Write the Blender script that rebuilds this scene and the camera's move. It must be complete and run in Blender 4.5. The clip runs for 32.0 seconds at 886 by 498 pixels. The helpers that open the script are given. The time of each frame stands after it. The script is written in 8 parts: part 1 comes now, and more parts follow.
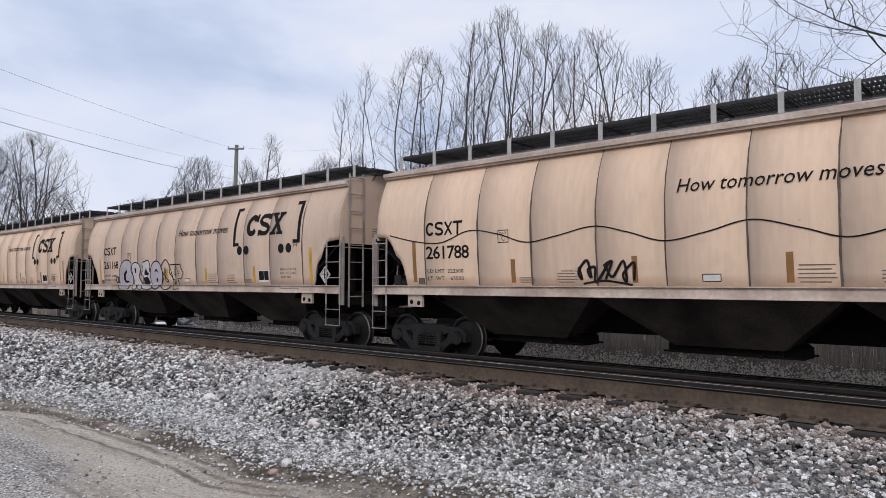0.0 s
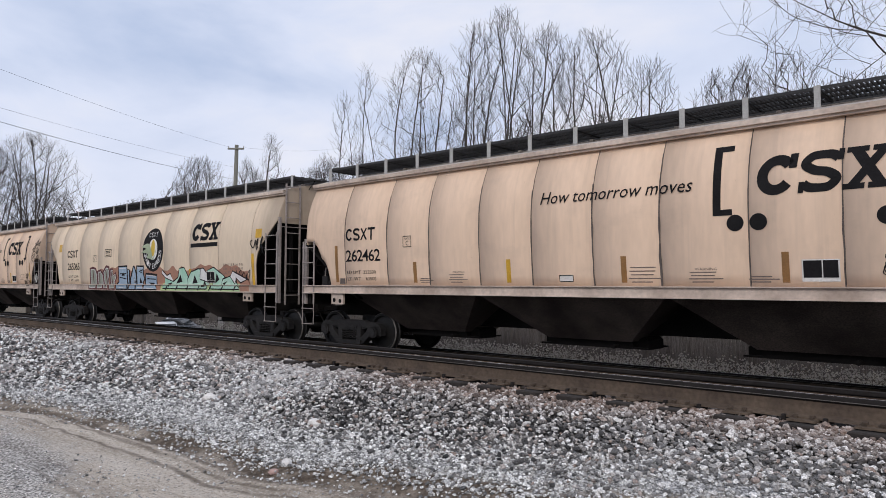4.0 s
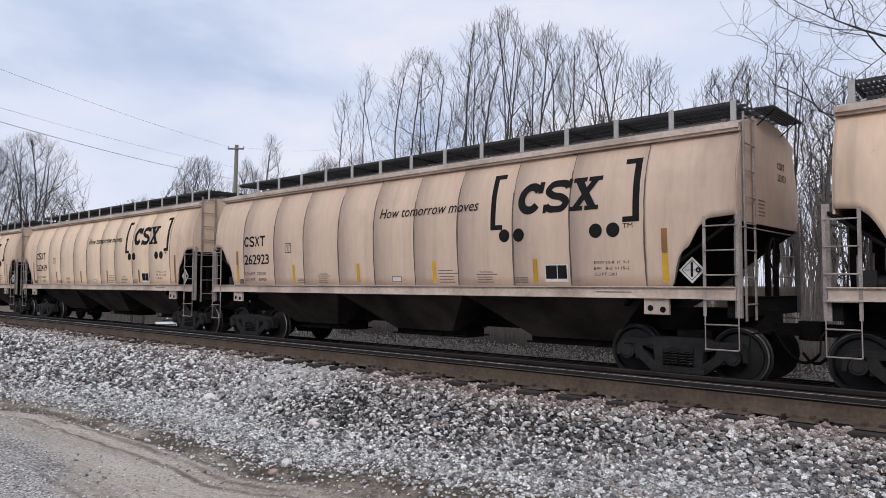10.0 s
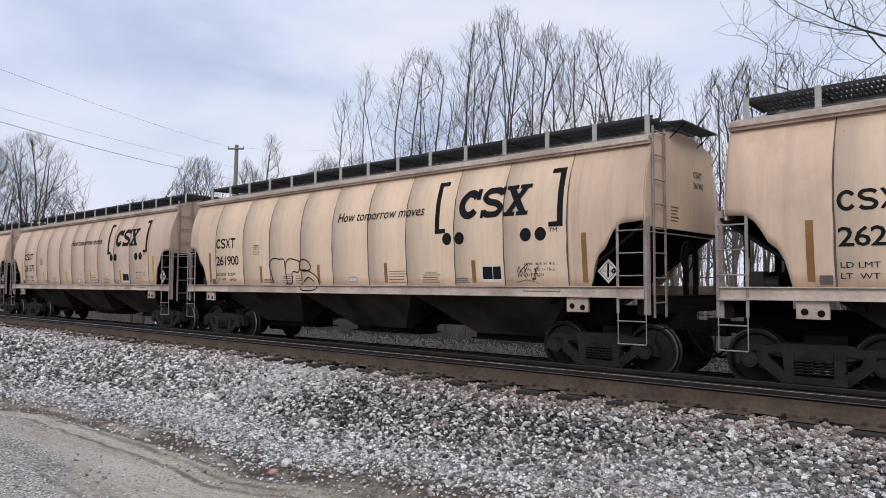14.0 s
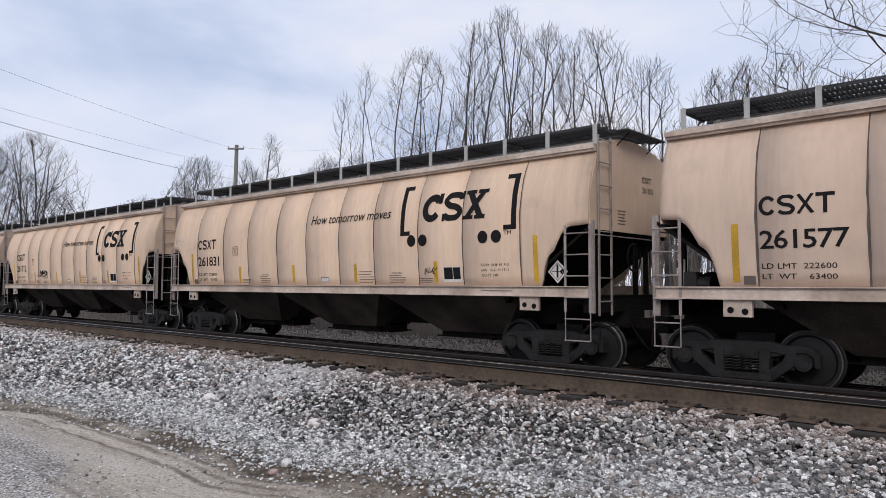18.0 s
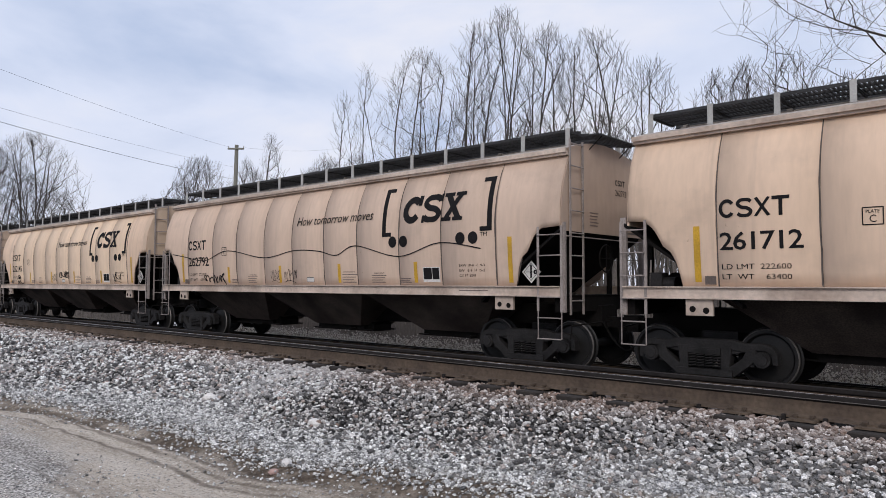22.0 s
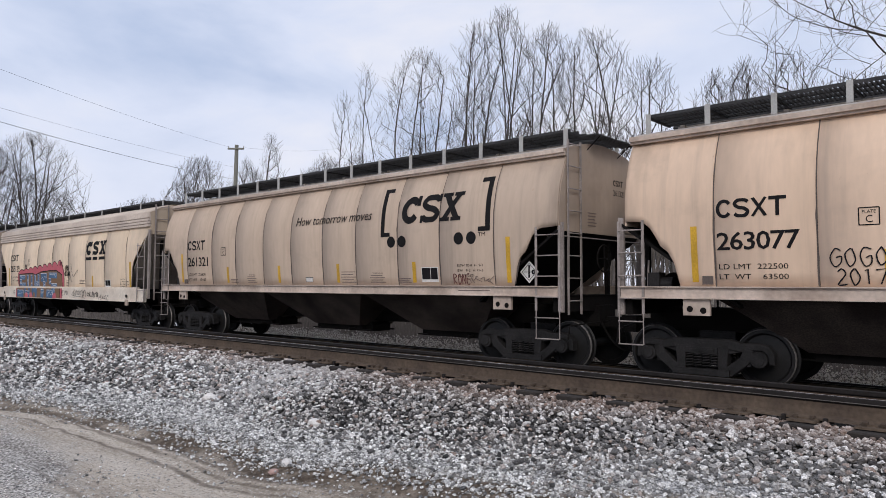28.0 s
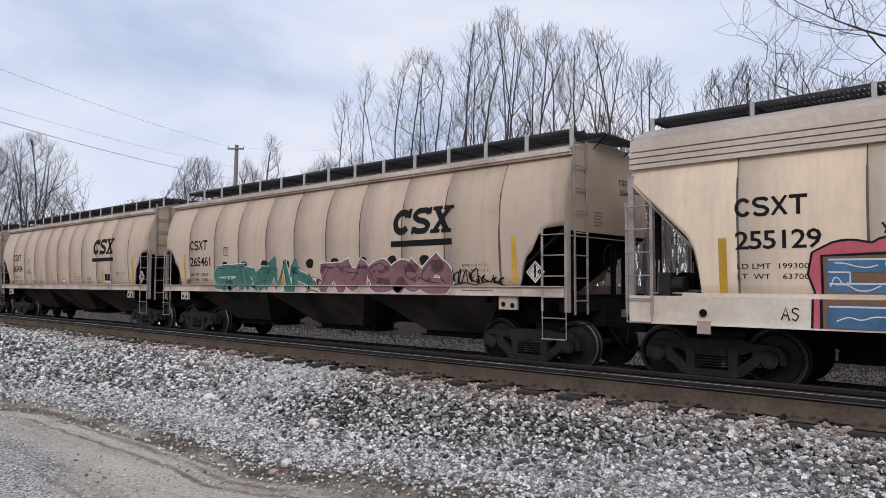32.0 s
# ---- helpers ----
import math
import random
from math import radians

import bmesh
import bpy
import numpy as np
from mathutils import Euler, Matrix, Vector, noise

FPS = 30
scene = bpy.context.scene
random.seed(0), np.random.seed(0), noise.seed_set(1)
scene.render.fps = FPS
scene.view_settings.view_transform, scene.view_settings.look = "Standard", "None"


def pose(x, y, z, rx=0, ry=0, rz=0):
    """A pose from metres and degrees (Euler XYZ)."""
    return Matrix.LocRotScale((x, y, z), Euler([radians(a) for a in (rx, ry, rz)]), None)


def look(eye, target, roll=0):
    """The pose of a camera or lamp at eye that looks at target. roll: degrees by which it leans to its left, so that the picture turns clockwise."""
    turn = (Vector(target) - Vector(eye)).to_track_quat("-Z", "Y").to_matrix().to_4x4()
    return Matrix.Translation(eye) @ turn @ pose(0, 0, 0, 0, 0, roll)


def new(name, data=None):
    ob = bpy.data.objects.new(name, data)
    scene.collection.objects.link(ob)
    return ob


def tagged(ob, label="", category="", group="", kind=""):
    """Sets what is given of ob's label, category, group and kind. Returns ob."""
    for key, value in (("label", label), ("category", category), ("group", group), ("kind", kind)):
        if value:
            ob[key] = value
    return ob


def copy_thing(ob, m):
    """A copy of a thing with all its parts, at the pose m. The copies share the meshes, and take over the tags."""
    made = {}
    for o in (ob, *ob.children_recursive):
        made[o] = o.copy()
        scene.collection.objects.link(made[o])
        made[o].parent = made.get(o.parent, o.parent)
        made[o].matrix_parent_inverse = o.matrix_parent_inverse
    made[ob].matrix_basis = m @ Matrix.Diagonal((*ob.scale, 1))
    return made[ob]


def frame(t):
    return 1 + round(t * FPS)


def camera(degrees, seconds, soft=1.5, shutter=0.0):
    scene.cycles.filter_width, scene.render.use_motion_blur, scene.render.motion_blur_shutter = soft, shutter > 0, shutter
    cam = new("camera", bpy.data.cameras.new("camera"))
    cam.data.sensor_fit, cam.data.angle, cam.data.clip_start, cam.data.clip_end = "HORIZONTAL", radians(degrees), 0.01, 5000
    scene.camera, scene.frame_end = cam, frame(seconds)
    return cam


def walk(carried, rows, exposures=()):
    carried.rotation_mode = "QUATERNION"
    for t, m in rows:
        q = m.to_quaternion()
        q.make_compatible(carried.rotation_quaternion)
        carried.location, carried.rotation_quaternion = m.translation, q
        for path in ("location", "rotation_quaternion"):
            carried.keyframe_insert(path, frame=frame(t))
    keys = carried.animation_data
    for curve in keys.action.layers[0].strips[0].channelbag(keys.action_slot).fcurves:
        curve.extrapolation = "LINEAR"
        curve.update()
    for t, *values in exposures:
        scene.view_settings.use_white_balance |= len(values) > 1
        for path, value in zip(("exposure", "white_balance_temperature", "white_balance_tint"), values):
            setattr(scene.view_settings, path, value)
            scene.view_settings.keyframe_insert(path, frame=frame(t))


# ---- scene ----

EYE_Z = 1.59          # eye height over the train's rail tops (z = 0)
SIDE_Y = 10.64        # widest plane of the cars' near sides
TRACK_Y = 12.27       # centre line of the track that the train runs on
NEAR_Y = 5.9          # nearer rail of the empty track
SECONDS = 32.0
PITCH = 16.031        # from car to car
WHEEL_R = 0.457

# ---- camera: it stands still ----
cam = camera(64.8, SECONDS, soft=0.5, shutter=0.0)
STAND = Matrix(((0.74453591, 0.03211799, 0.66680936, 0.0),
                (0.66757766, -0.03958983, -0.74348686, 0.0),
                (0.00251956, 0.99869969, -0.05091731, EYE_Z),
                (0, 0, 0, 1)))
walk(cam, [(0.0, STAND), (SECONDS, STAND)], [(0.0, 0.0, 6465, 12.0), (SECONDS, 0.0, 6465, 12.0)])

# ---- world and sun ----


def build_world():
    w = bpy.data.worlds.new("overcast_sky")
    scene.world = w
    w.use_nodes = True
    nt = w.node_tree
    nt.nodes.clear()
    out = nt.nodes.new("ShaderNodeOutputWorld")
    sky = nt.nodes.new("ShaderNodeTexSky")
    sky.sky_type = "NISHITA"
    sky.sun_disc = False
    sky.sun_elevation = radians(32)
    sky.sun_rotation = radians(218)
    bg_sky = nt.nodes.new("ShaderNodeBackground")
    bg_sky.inputs["Strength"].default_value = 0.10
    nt.links.new(sky.outputs[0], bg_sky.inputs[0])
    co = nt.nodes.new("ShaderNodeTexCoord")
    mp = nt.nodes.new("ShaderNodeMapping")
    mp.inputs["Scale"].default_value = (1.0, 1.0, 2.6)
    mp.inputs["Location"].default_value = (0.35, 0.1, 0.4)
    nt.links.new(co.outputs["Generated"], mp.inputs[0])
    n1 = nt.nodes.new("ShaderNodeTexNoise")
    n1.inputs["Scale"].default_value = 2.1
    n1.inputs["Detail"].default_value = 7
    n1.inputs["Roughness"].default_value = 0.5
    n1.inputs["Distortion"].default_value = 0.4
    nt.links.new(mp.outputs[0], n1.inputs["Vector"])
    ramp = nt.nodes.new("ShaderNodeValToRGB")
    e = ramp.color_ramp.elements
    e[0].position, e[0].color = 0.36, (0.50, 0.60, 0.80, 1)
    e[1].position, e[1].color = 0.64, (0.90, 0.91, 0.97, 1)
    m = e.new(0.5)
    m.color = (0.72, 0.79, 0.95, 1)
    nt.links.new(n1.outputs["Fac"], ramp.inputs[0])
    # paler towards the horizon
    sep = nt.nodes.new("ShaderNodeSeparateXYZ")
    nt.links.new(co.outputs["Generated"], sep.inputs[0])
    low = nt.nodes.new("ShaderNodeMapRange")
    low.inputs["From Min"].default_value, low.inputs["From Max"].default_value = 0.0, 0.28
    low.inputs["To Min"].default_value, low.inputs["To Max"].default_value = 0.6, 0.0
    nt.links.new(sep.outputs["Z"], low.inputs[0])
    pale = nt.nodes.new("ShaderNodeMix")
    pale.data_type = "RGBA"
    pale.inputs[7].default_value = (0.84, 0.86, 0.96, 1)
    nt.links.new(low.outputs[0], pale.inputs[0])
    nt.links.new(ramp.outputs[0], pale.inputs[6])
    bg = nt.nodes.new("ShaderNodeBackground")
    bg.inputs["Strength"].default_value = 1.0
    nt.links.new(pale.outputs[2], bg.inputs[0])
    mix = nt.nodes.new("ShaderNodeMixShader")
    mix.inputs[0].default_value = 0.93
    nt.links.new(bg_sky.outputs[0], mix.inputs[1])
    nt.links.new(bg.outputs[0], mix.inputs[2])
    nt.links.new(mix.outputs[0], out.inputs[0])


build_world()
sun_data = bpy.data.lights.new("sun", "SUN")
sun_data.energy = 1.35
sun_data.angle = radians(18)
sun_data.color = (1.0, 0.94, 0.86)
sun = new("sun", sun_data)
sun.matrix_world = look((0, 0, 30), (-14, 20, 14.5))


# ---- materials ----
def mat(name, base, rough=0.7, metal=0.0, var=0.25, scale=3.0, fine=40.0, bump=0.15, second=None, amount=0.5, per_object=0.0, stretch=(1, 1, 1), spec=0.4):
    """A surface with a broad and a fine variation, a second colour in patches, and relief."""
    m = bpy.data.materials.new(name)
    m.use_nodes = True
    nt = m.node_tree
    b = nt.nodes["Principled BSDF"]
    b.inputs["Roughness"].default_value = rough
    b.inputs["Metallic"].default_value = metal
    b.inputs["Specular IOR Level"].default_value = spec
    co = nt.nodes.new("ShaderNodeTexCoord")
    mp = nt.nodes.new("ShaderNodeMapping")
    mp.inputs["Scale"].default_value = stretch
    nt.links.new(co.outputs["Object"], mp.inputs[0])
    big = nt.nodes.new("ShaderNodeTexNoise")
    big.inputs["Scale"].default_value = scale
    big.inputs["Detail"].default_value = 5
    nt.links.new(mp.outputs[0], big.inputs["Vector"])
    small = nt.nodes.new("ShaderNodeTexNoise")
    small.inputs["Scale"].default_value = fine
    small.inputs["Detail"].default_value = 4
    nt.links.new(mp.outputs[0], small.inputs["Vector"])
    r = nt.nodes.new("ShaderNodeValToRGB")
    dark = second or tuple(c * (1 - var) for c in base)
    r.color_ramp.elements[0].position = 0.5 - 0.25 * amount
    r.color_ramp.elements[1].position = 0.5 + 0.25 * amount
    r.color_ramp.elements[0].color = (*dark, 1)
    r.color_ramp.elements[1].color = (*base, 1)
    nt.links.new(big.outputs["Fac"], r.inputs[0])
    v = nt.nodes.new("ShaderNodeMapRange")
    v.inputs["From Min"].default_value, v.inputs["From Max"].default_value = 0.25, 0.75
    v.inputs["To Min"].default_value, v.inputs["To Max"].default_value = 1 - var, 1 + var * 0.6
    nt.links.new(small.outputs["Fac"], v.inputs[0])
    mul = nt.nodes.new("ShaderNodeVectorMath")
    mul.operation = "SCALE"
    nt.links.new(r.outputs[0], mul.inputs[0])
    nt.links.new(v.outputs[0], mul.inputs["Scale"])
    last = mul
    if per_object:
        info = nt.nodes.new("ShaderNodeObjectInfo")
        pr = nt.nodes.new("ShaderNodeMapRange")
        pr.inputs["To Min"].default_value, pr.inputs["To Max"].default_value = 1 - per_object, 1 + per_object
        nt.links.new(info.outputs["Random"], pr.inputs[0])
        mul2 = nt.nodes.new("ShaderNodeVectorMath")
        mul2.operation = "SCALE"
        nt.links.new(last.outputs[0], mul2.inputs[0])
        nt.links.new(pr.outputs[0], mul2.inputs["Scale"])
        last = mul2
    nt.links.new(last.outputs[0], b.inputs["Base Color"])
    if bump:
        bp = nt.nodes.new("ShaderNodeBump")
        bp.inputs["Strength"].default_value = bump
        bp.inputs["Distance"].default_value = 0.01
        nt.links.new(small.outputs["Fac"], bp.inputs["Height"])
        nt.links.new(bp.outputs[0], b.inputs["Normal"])
    return m


def paint(name, base, grime, rusty, per_object=0.04):
    """Weathered car paint: rain streaks that run down, broad fading, soot rising from the sill, rust freckles."""
    m = mat(name, base, 0.75, var=0.07, scale=0.45, fine=7, bump=0.02, per_object=per_object, stretch=(1.6, 1, 0.35), spec=0.12)
    nt = m.node_tree
    b = nt.nodes["Principled BSDF"]
    src = b.inputs["Base Color"].links[0].from_socket
    co = nt.nodes.new("ShaderNodeTexCoord")
    info = nt.nodes.new("ShaderNodeObjectInfo")
    shift = nt.nodes.new("ShaderNodeVectorMath")
    shift.operation = "MULTIPLY_ADD"
    shift.inputs[1].default_value = (1, 1, 1)
    nt.links.new(co.outputs["Object"], shift.inputs[0])
    rnd = nt.nodes.new("ShaderNodeVectorMath")
    rnd.operation = "SCALE"
    rnd.inputs[0].default_value = (37.0, 11.0, 0.0)
    nt.links.new(info.outputs["Random"], rnd.inputs["Scale"])
    nt.links.new(rnd.outputs[0], shift.inputs[2])
    last = src
    for scale, stretch, lo, hi, colour, power in ((1.0, (5.5, 0.2, 0.22), 0.53, 0.78, grime, 0.34), (1.0, (9.0, 0.2, 0.3), 0.62, 0.8, grime, 0.12), (1.0, (1.0, 1, 1.4), 0.55, 0.8, grime, 0.35), (9.0, (1, 1, 0.7), 0.70, 0.78, rusty, 0.5)):
        mp = nt.nodes.new("ShaderNodeMapping")
        mp.inputs["Scale"].default_value = stretch
        nt.links.new(shift.outputs[0], mp.inputs[0])
        nz = nt.nodes.new("ShaderNodeTexNoise")
        nz.inputs["Scale"].default_value = scale
        nz.inputs["Detail"].default_value = 6
        nz.inputs["Roughness"].default_value = 0.6
        nt.links.new(mp.outputs[0], nz.inputs["Vector"])
        mr = nt.nodes.new("ShaderNodeMapRange")
        mr.inputs["From Min"].default_value, mr.inputs["From Max"].default_value = lo, hi
        mr.inputs["To Max"].default_value = power
        nt.links.new(nz.outputs["Fac"], mr.inputs[0])
        mx = nt.nodes.new("ShaderNodeMix")
        mx.data_type = "RGBA"
        nt.links.new(mr.outputs[0], mx.inputs[0])
        nt.links.new(last, mx.inputs[6])
        mx.inputs[7].default_value = (*colour, 1)
        last = mx.outputs[2]
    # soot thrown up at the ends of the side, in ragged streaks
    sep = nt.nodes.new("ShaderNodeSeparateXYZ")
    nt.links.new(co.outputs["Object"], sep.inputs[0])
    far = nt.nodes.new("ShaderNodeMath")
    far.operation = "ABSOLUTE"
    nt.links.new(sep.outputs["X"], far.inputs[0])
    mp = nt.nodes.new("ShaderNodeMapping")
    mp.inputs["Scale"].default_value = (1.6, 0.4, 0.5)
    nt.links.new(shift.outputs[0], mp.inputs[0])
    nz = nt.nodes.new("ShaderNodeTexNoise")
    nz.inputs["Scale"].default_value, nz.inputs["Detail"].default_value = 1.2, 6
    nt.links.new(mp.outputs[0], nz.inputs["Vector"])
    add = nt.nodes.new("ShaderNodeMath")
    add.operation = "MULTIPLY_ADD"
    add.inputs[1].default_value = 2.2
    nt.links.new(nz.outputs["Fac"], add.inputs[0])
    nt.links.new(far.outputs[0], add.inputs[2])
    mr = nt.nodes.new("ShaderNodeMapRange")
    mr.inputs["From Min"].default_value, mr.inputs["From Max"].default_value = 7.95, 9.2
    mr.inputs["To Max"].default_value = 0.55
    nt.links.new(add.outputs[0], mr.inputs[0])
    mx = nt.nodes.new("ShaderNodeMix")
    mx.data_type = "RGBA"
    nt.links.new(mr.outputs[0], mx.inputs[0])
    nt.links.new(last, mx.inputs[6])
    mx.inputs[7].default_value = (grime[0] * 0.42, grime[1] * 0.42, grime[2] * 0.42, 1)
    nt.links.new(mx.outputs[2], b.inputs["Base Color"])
    return m


PAINT = paint("beige_paint", (0.765, 0.57, 0.425), (0.42, 0.32, 0.255), (0.30, 0.16, 0.09))
PAINT_GREY = paint("greyed_beige_paint", (0.56, 0.44, 0.345), (0.24, 0.20, 0.165), (0.36, 0.17, 0.08))
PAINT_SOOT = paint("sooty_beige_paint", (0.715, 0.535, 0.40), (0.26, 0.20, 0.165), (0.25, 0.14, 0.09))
PAINT_DULL = paint("dulled_beige_paint", (0.645, 0.49, 0.385), (0.33, 0.255, 0.21), (0.28, 0.16, 0.10))
PAINT_LIGHT = paint("light_beige_paint", (0.80, 0.615, 0.455), (0.48, 0.37, 0.29), (0.30, 0.16, 0.09))
PAINT_TAN = paint("yellowish_beige_paint", (0.735, 0.60, 0.455), (0.44, 0.35, 0.28), (0.30, 0.17, 0.10))
PAINT_CREAM = paint("cream_paint", (0.77, 0.62, 0.47), (0.46, 0.38, 0.30), (0.33, 0.19, 0.11))
SILL_CREAM = mat("cream_sill_paint", (0.74, 0.66, 0.56), 0.6, var=0.12, scale=0.8, fine=14, bump=0.05, second=(0.58, 0.48, 0.39))
PAINT_SILL = mat("sill_paint", (0.62, 0.51, 0.43), 0.6, var=0.2, scale=1.2, fine=14, bump=0.05, second=(0.42, 0.33, 0.27))
ROOF = mat("roof_paint", (0.50, 0.45, 0.40), 0.65, var=0.2, scale=1.0, fine=20, bump=0.05, second=(0.35, 0.3, 0.27))
CHORD = mat("weathered_cream_chord", (0.62, 0.53, 0.455), 0.7, var=0.15, scale=0.8, fine=12, bump=0.04, second=(0.50, 0.42, 0.365), spec=0.15)
GRATE = mat("roof_grating", (0.05, 0.05, 0.052), 0.75, metal=0.3, var=0.3)
BRACKET = mat("galvanised_steel", (0.45, 0.44, 0.42), 0.5, metal=0.3, var=0.2)
STEEL = mat("grey_steel", (0.36, 0.31, 0.285), 0.6, metal=0.0, var=0.3)
UNDER = mat("near_black_underframe", (0.011, 0.0095, 0.009), 0.85, var=0.4, scale=1.5, second=(0.007, 0.006, 0.0055), spec=0.12)
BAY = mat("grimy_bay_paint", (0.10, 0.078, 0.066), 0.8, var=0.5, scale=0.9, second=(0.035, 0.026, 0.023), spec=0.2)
TRUCK = mat("truck_casting", (0.026, 0.024, 0.024), 0.7, var=0.4, scale=5, second=(0.013, 0.012, 0.012), spec=0.25)
WHEEL = mat("wheel_steel", (0.015, 0.014, 0.014), 0.6, metal=0.2, var=0.3, scale=6)
BRIGHT = mat("polished_steel", (0.80, 0.79, 0.78), 0.45, metal=1.0, var=0.15, fine=60)
RUST = mat("rusty_rail", (0.115, 0.086, 0.064), 0.85, var=0.3, scale=2.5, fine=30, second=(0.080, 0.060, 0.047), spec=0.15)
WORN_GLINT = mat("worn_glint_edge", (0.19, 0.175, 0.165), 0.5, metal=0.4, var=0.3, fine=30)
RAILSIDE = mat("dark_rail_head", (0.022, 0.019, 0.018), 0.75, var=0.3, fine=30, spec=0.15)
TIE = mat("creosoted_tie", (0.036, 0.029, 0.025), 0.9, var=0.35, scale=4, per_object=0.15, stretch=(6, 1, 6))
BLACK = mat("black_lettering", (0.018, 0.017, 0.018), 0.75, var=0.25, spec=0.08)
YELLOW = mat("yellow_reflector", (0.62, 0.36, 0.03), 0.5, var=0.2, per_object=0.1)
SEAM = mat("sooty_seam", (0.135, 0.108, 0.094), 0.85, var=0.3, scale=3)
FADED = mat("faded_lettering", (0.20, 0.15, 0.13), 0.7, var=0.2)
SLOPEGREY = mat("dirty_cream_slope_sheet", (0.52, 0.45, 0.39), 0.75, var=0.25, scale=1.2, second=(0.34, 0.29, 0.25))
BROWNBAR = mat("sunburnt_reflector", (0.30, 0.15, 0.05), 0.6, var=0.2)
WHITE = mat("white_decal", (0.72, 0.70, 0.67), 0.5, var=0.15)
BARK = mat("grey_bark", (0.07, 0.06, 0.054), 0.95, var=0.3, scale=2, fine=20, bump=0.3, per_object=0.15)
WOODBARK = mat("pale_bark", (0.21, 0.185, 0.165), 0.95, var=0.4, scale=1.5, fine=20, bump=0.2, per_object=0.3)
LEAF = mat("dark_leaves", (0.035, 0.038, 0.024), 0.8, var=0.4, bump=0)
TWIG = mat("bare_twigs", (0.055, 0.046, 0.042), 0.95, var=0.2, bump=0, per_object=0.15)


# ---- mesh helpers ----
def mesh_of(bm, name, material, smooth=False):
    me = bpy.data.meshes.new(name)
    bm.to_mesh(me)
    bm.free()
    for m in (material if isinstance(material, (list, tuple)) else [material]):
        me.materials.append(m)
    if smooth:
        me.polygons.foreach_set("use_smooth", [True] * len(me.polygons))
    return me


def part(name, bm, material, parent, label="", at=None, smooth=False):
    """Links a bmesh (or a finished mesh) as one mesh object under a thing or a part."""
    me = mesh_of(bm, name, material, smooth) if isinstance(bm, bmesh.types.BMesh) else bm
    ob = new(name, me)
    ob.parent = parent
    if at is not None:
        ob.matrix_basis = at
    if label:
        tagged(ob, label)
    return ob


def box(bm, x0, x1, y0, y1, z0, z1, m=None):
    vs = [bm.verts.new(Vector(p) if m is None else m @ Vector(p)) for p in
          ((x0, y0, z0), (x1, y0, z0), (x1, y1, z0), (x0, y1, z0), (x0, y0, z1), (x1, y0, z1), (x1, y1, z1), (x0, y1, z1))]
    for q in ((0, 3, 2, 1), (4, 5, 6, 7), (0, 1, 5, 4), (1, 2, 6, 5), (2, 3, 7, 6), (3, 0, 4, 7)):
        bm.faces.new([vs[i] for i in q])


def rod(bm, a, b, r0, r1=None, n=6, caps=True):
    a, b = Vector(a), Vector(b)
    r1 = r0 if r1 is None else r1
    d = (b - a).normalized()
    u = d.orthogonal().normalized()
    w = d.cross(u)
    ring = []
    for c, r in ((a, r0), (b, r1)):
        ring.append([bm.verts.new(c + (u * math.cos(2 * math.pi * k / n) + w * math.sin(2 * math.pi * k / n)) * r) for k in range(n)])
    for k in range(n):
        bm.faces.new((ring[0][k], ring[0][(k + 1) % n], ring[1][(k + 1) % n], ring[1][k]))
    if caps:
        bm.faces.new(ring[0][::-1])
        bm.faces.new(ring[1])


def bent(bm, pts, r, n=6):
    """A round bar that follows the points in one piece."""
    last = None
    for i, p in enumerate(pts):
        d = (pts[min(i + 1, len(pts) - 1)] - pts[max(i - 1, 0)]).normalized()
        u = d.cross(Vector((0.31, 0.94, 0.12))).normalized()
        w = d.cross(u)
        ring = [bm.verts.new(p + (u * math.cos(2 * math.pi * k / n) + w * math.sin(2 * math.pi * k / n)) * r) for k in range(n)]
        if last:
            for k in range(n):
                bm.faces.new((last[k], last[(k + 1) % n], ring[(k + 1) % n], ring[k]))
        else:
            bm.faces.new(ring[::-1])
        last = ring
    bm.faces.new(last)


def lathe_y(bm, profile, n=28):
    """Turns (radius, y) points round the y axis."""
    rings = []
    for r, y in profile:
        rings.append([bm.verts.new((r * math.sin(2 * math.pi * k / n), y, r * math.cos(2 * math.pi * k / n))) for k in range(n)])
    for a, b in zip(rings, rings[1:]):
        for k in range(n):
            bm.faces.new((a[k], a[(k + 1) % n], b[(k + 1) % n], b[k]))
    return rings


def prism(bm, outline, y0, y1):
    """An (x, z) outline pushed from y0 to y1."""
    a = [bm.verts.new((x, y0, z)) for x, z in outline]
    b = [bm.verts.new((x, y1, z)) for x, z in outline]
    n = len(outline)
    fs = [bm.faces.new(a), bm.faces.new(b[::-1])]
    for k in range(n):
        bm.faces.new((a[k], b[k], b[(k + 1) % n], a[(k + 1) % n]))
    bmesh.ops.recalc_face_normals(bm, faces=bm.faces[:])
    return fs


# ---- the cars ----
# half width of a car's side over height: rounded sides, and the straighter ribbed car
ROUND = ((1.545, 1.57), (1.575, 1.8), (1.605, 2.15), (1.622, 2.5), (1.626, 2.75), (1.61, 3.05), (1.57, 3.3), (1.50, 3.55), (1.405, 3.78), (1.31, 3.97))
RIBBED = ((1.575, 1.44), (1.59, 1.7), (1.61, 2.1), (1.62, 2.5), (1.615, 2.8), (1.595, 3.05), (1.565, 3.25), (1.535, 3.40), (1.52, 3.48), (1.505, 3.56))


def half_width(z, prof=ROUND):
    if z <= prof[0][1]:
        return prof[0][0]
    for (w0, z0), (w1, z1) in zip(prof, prof[1:]):
        if z <= z1:
            return w0 + (w1 - w0) * (z - z0) / (z1 - z0)
    return prof[-1][0]


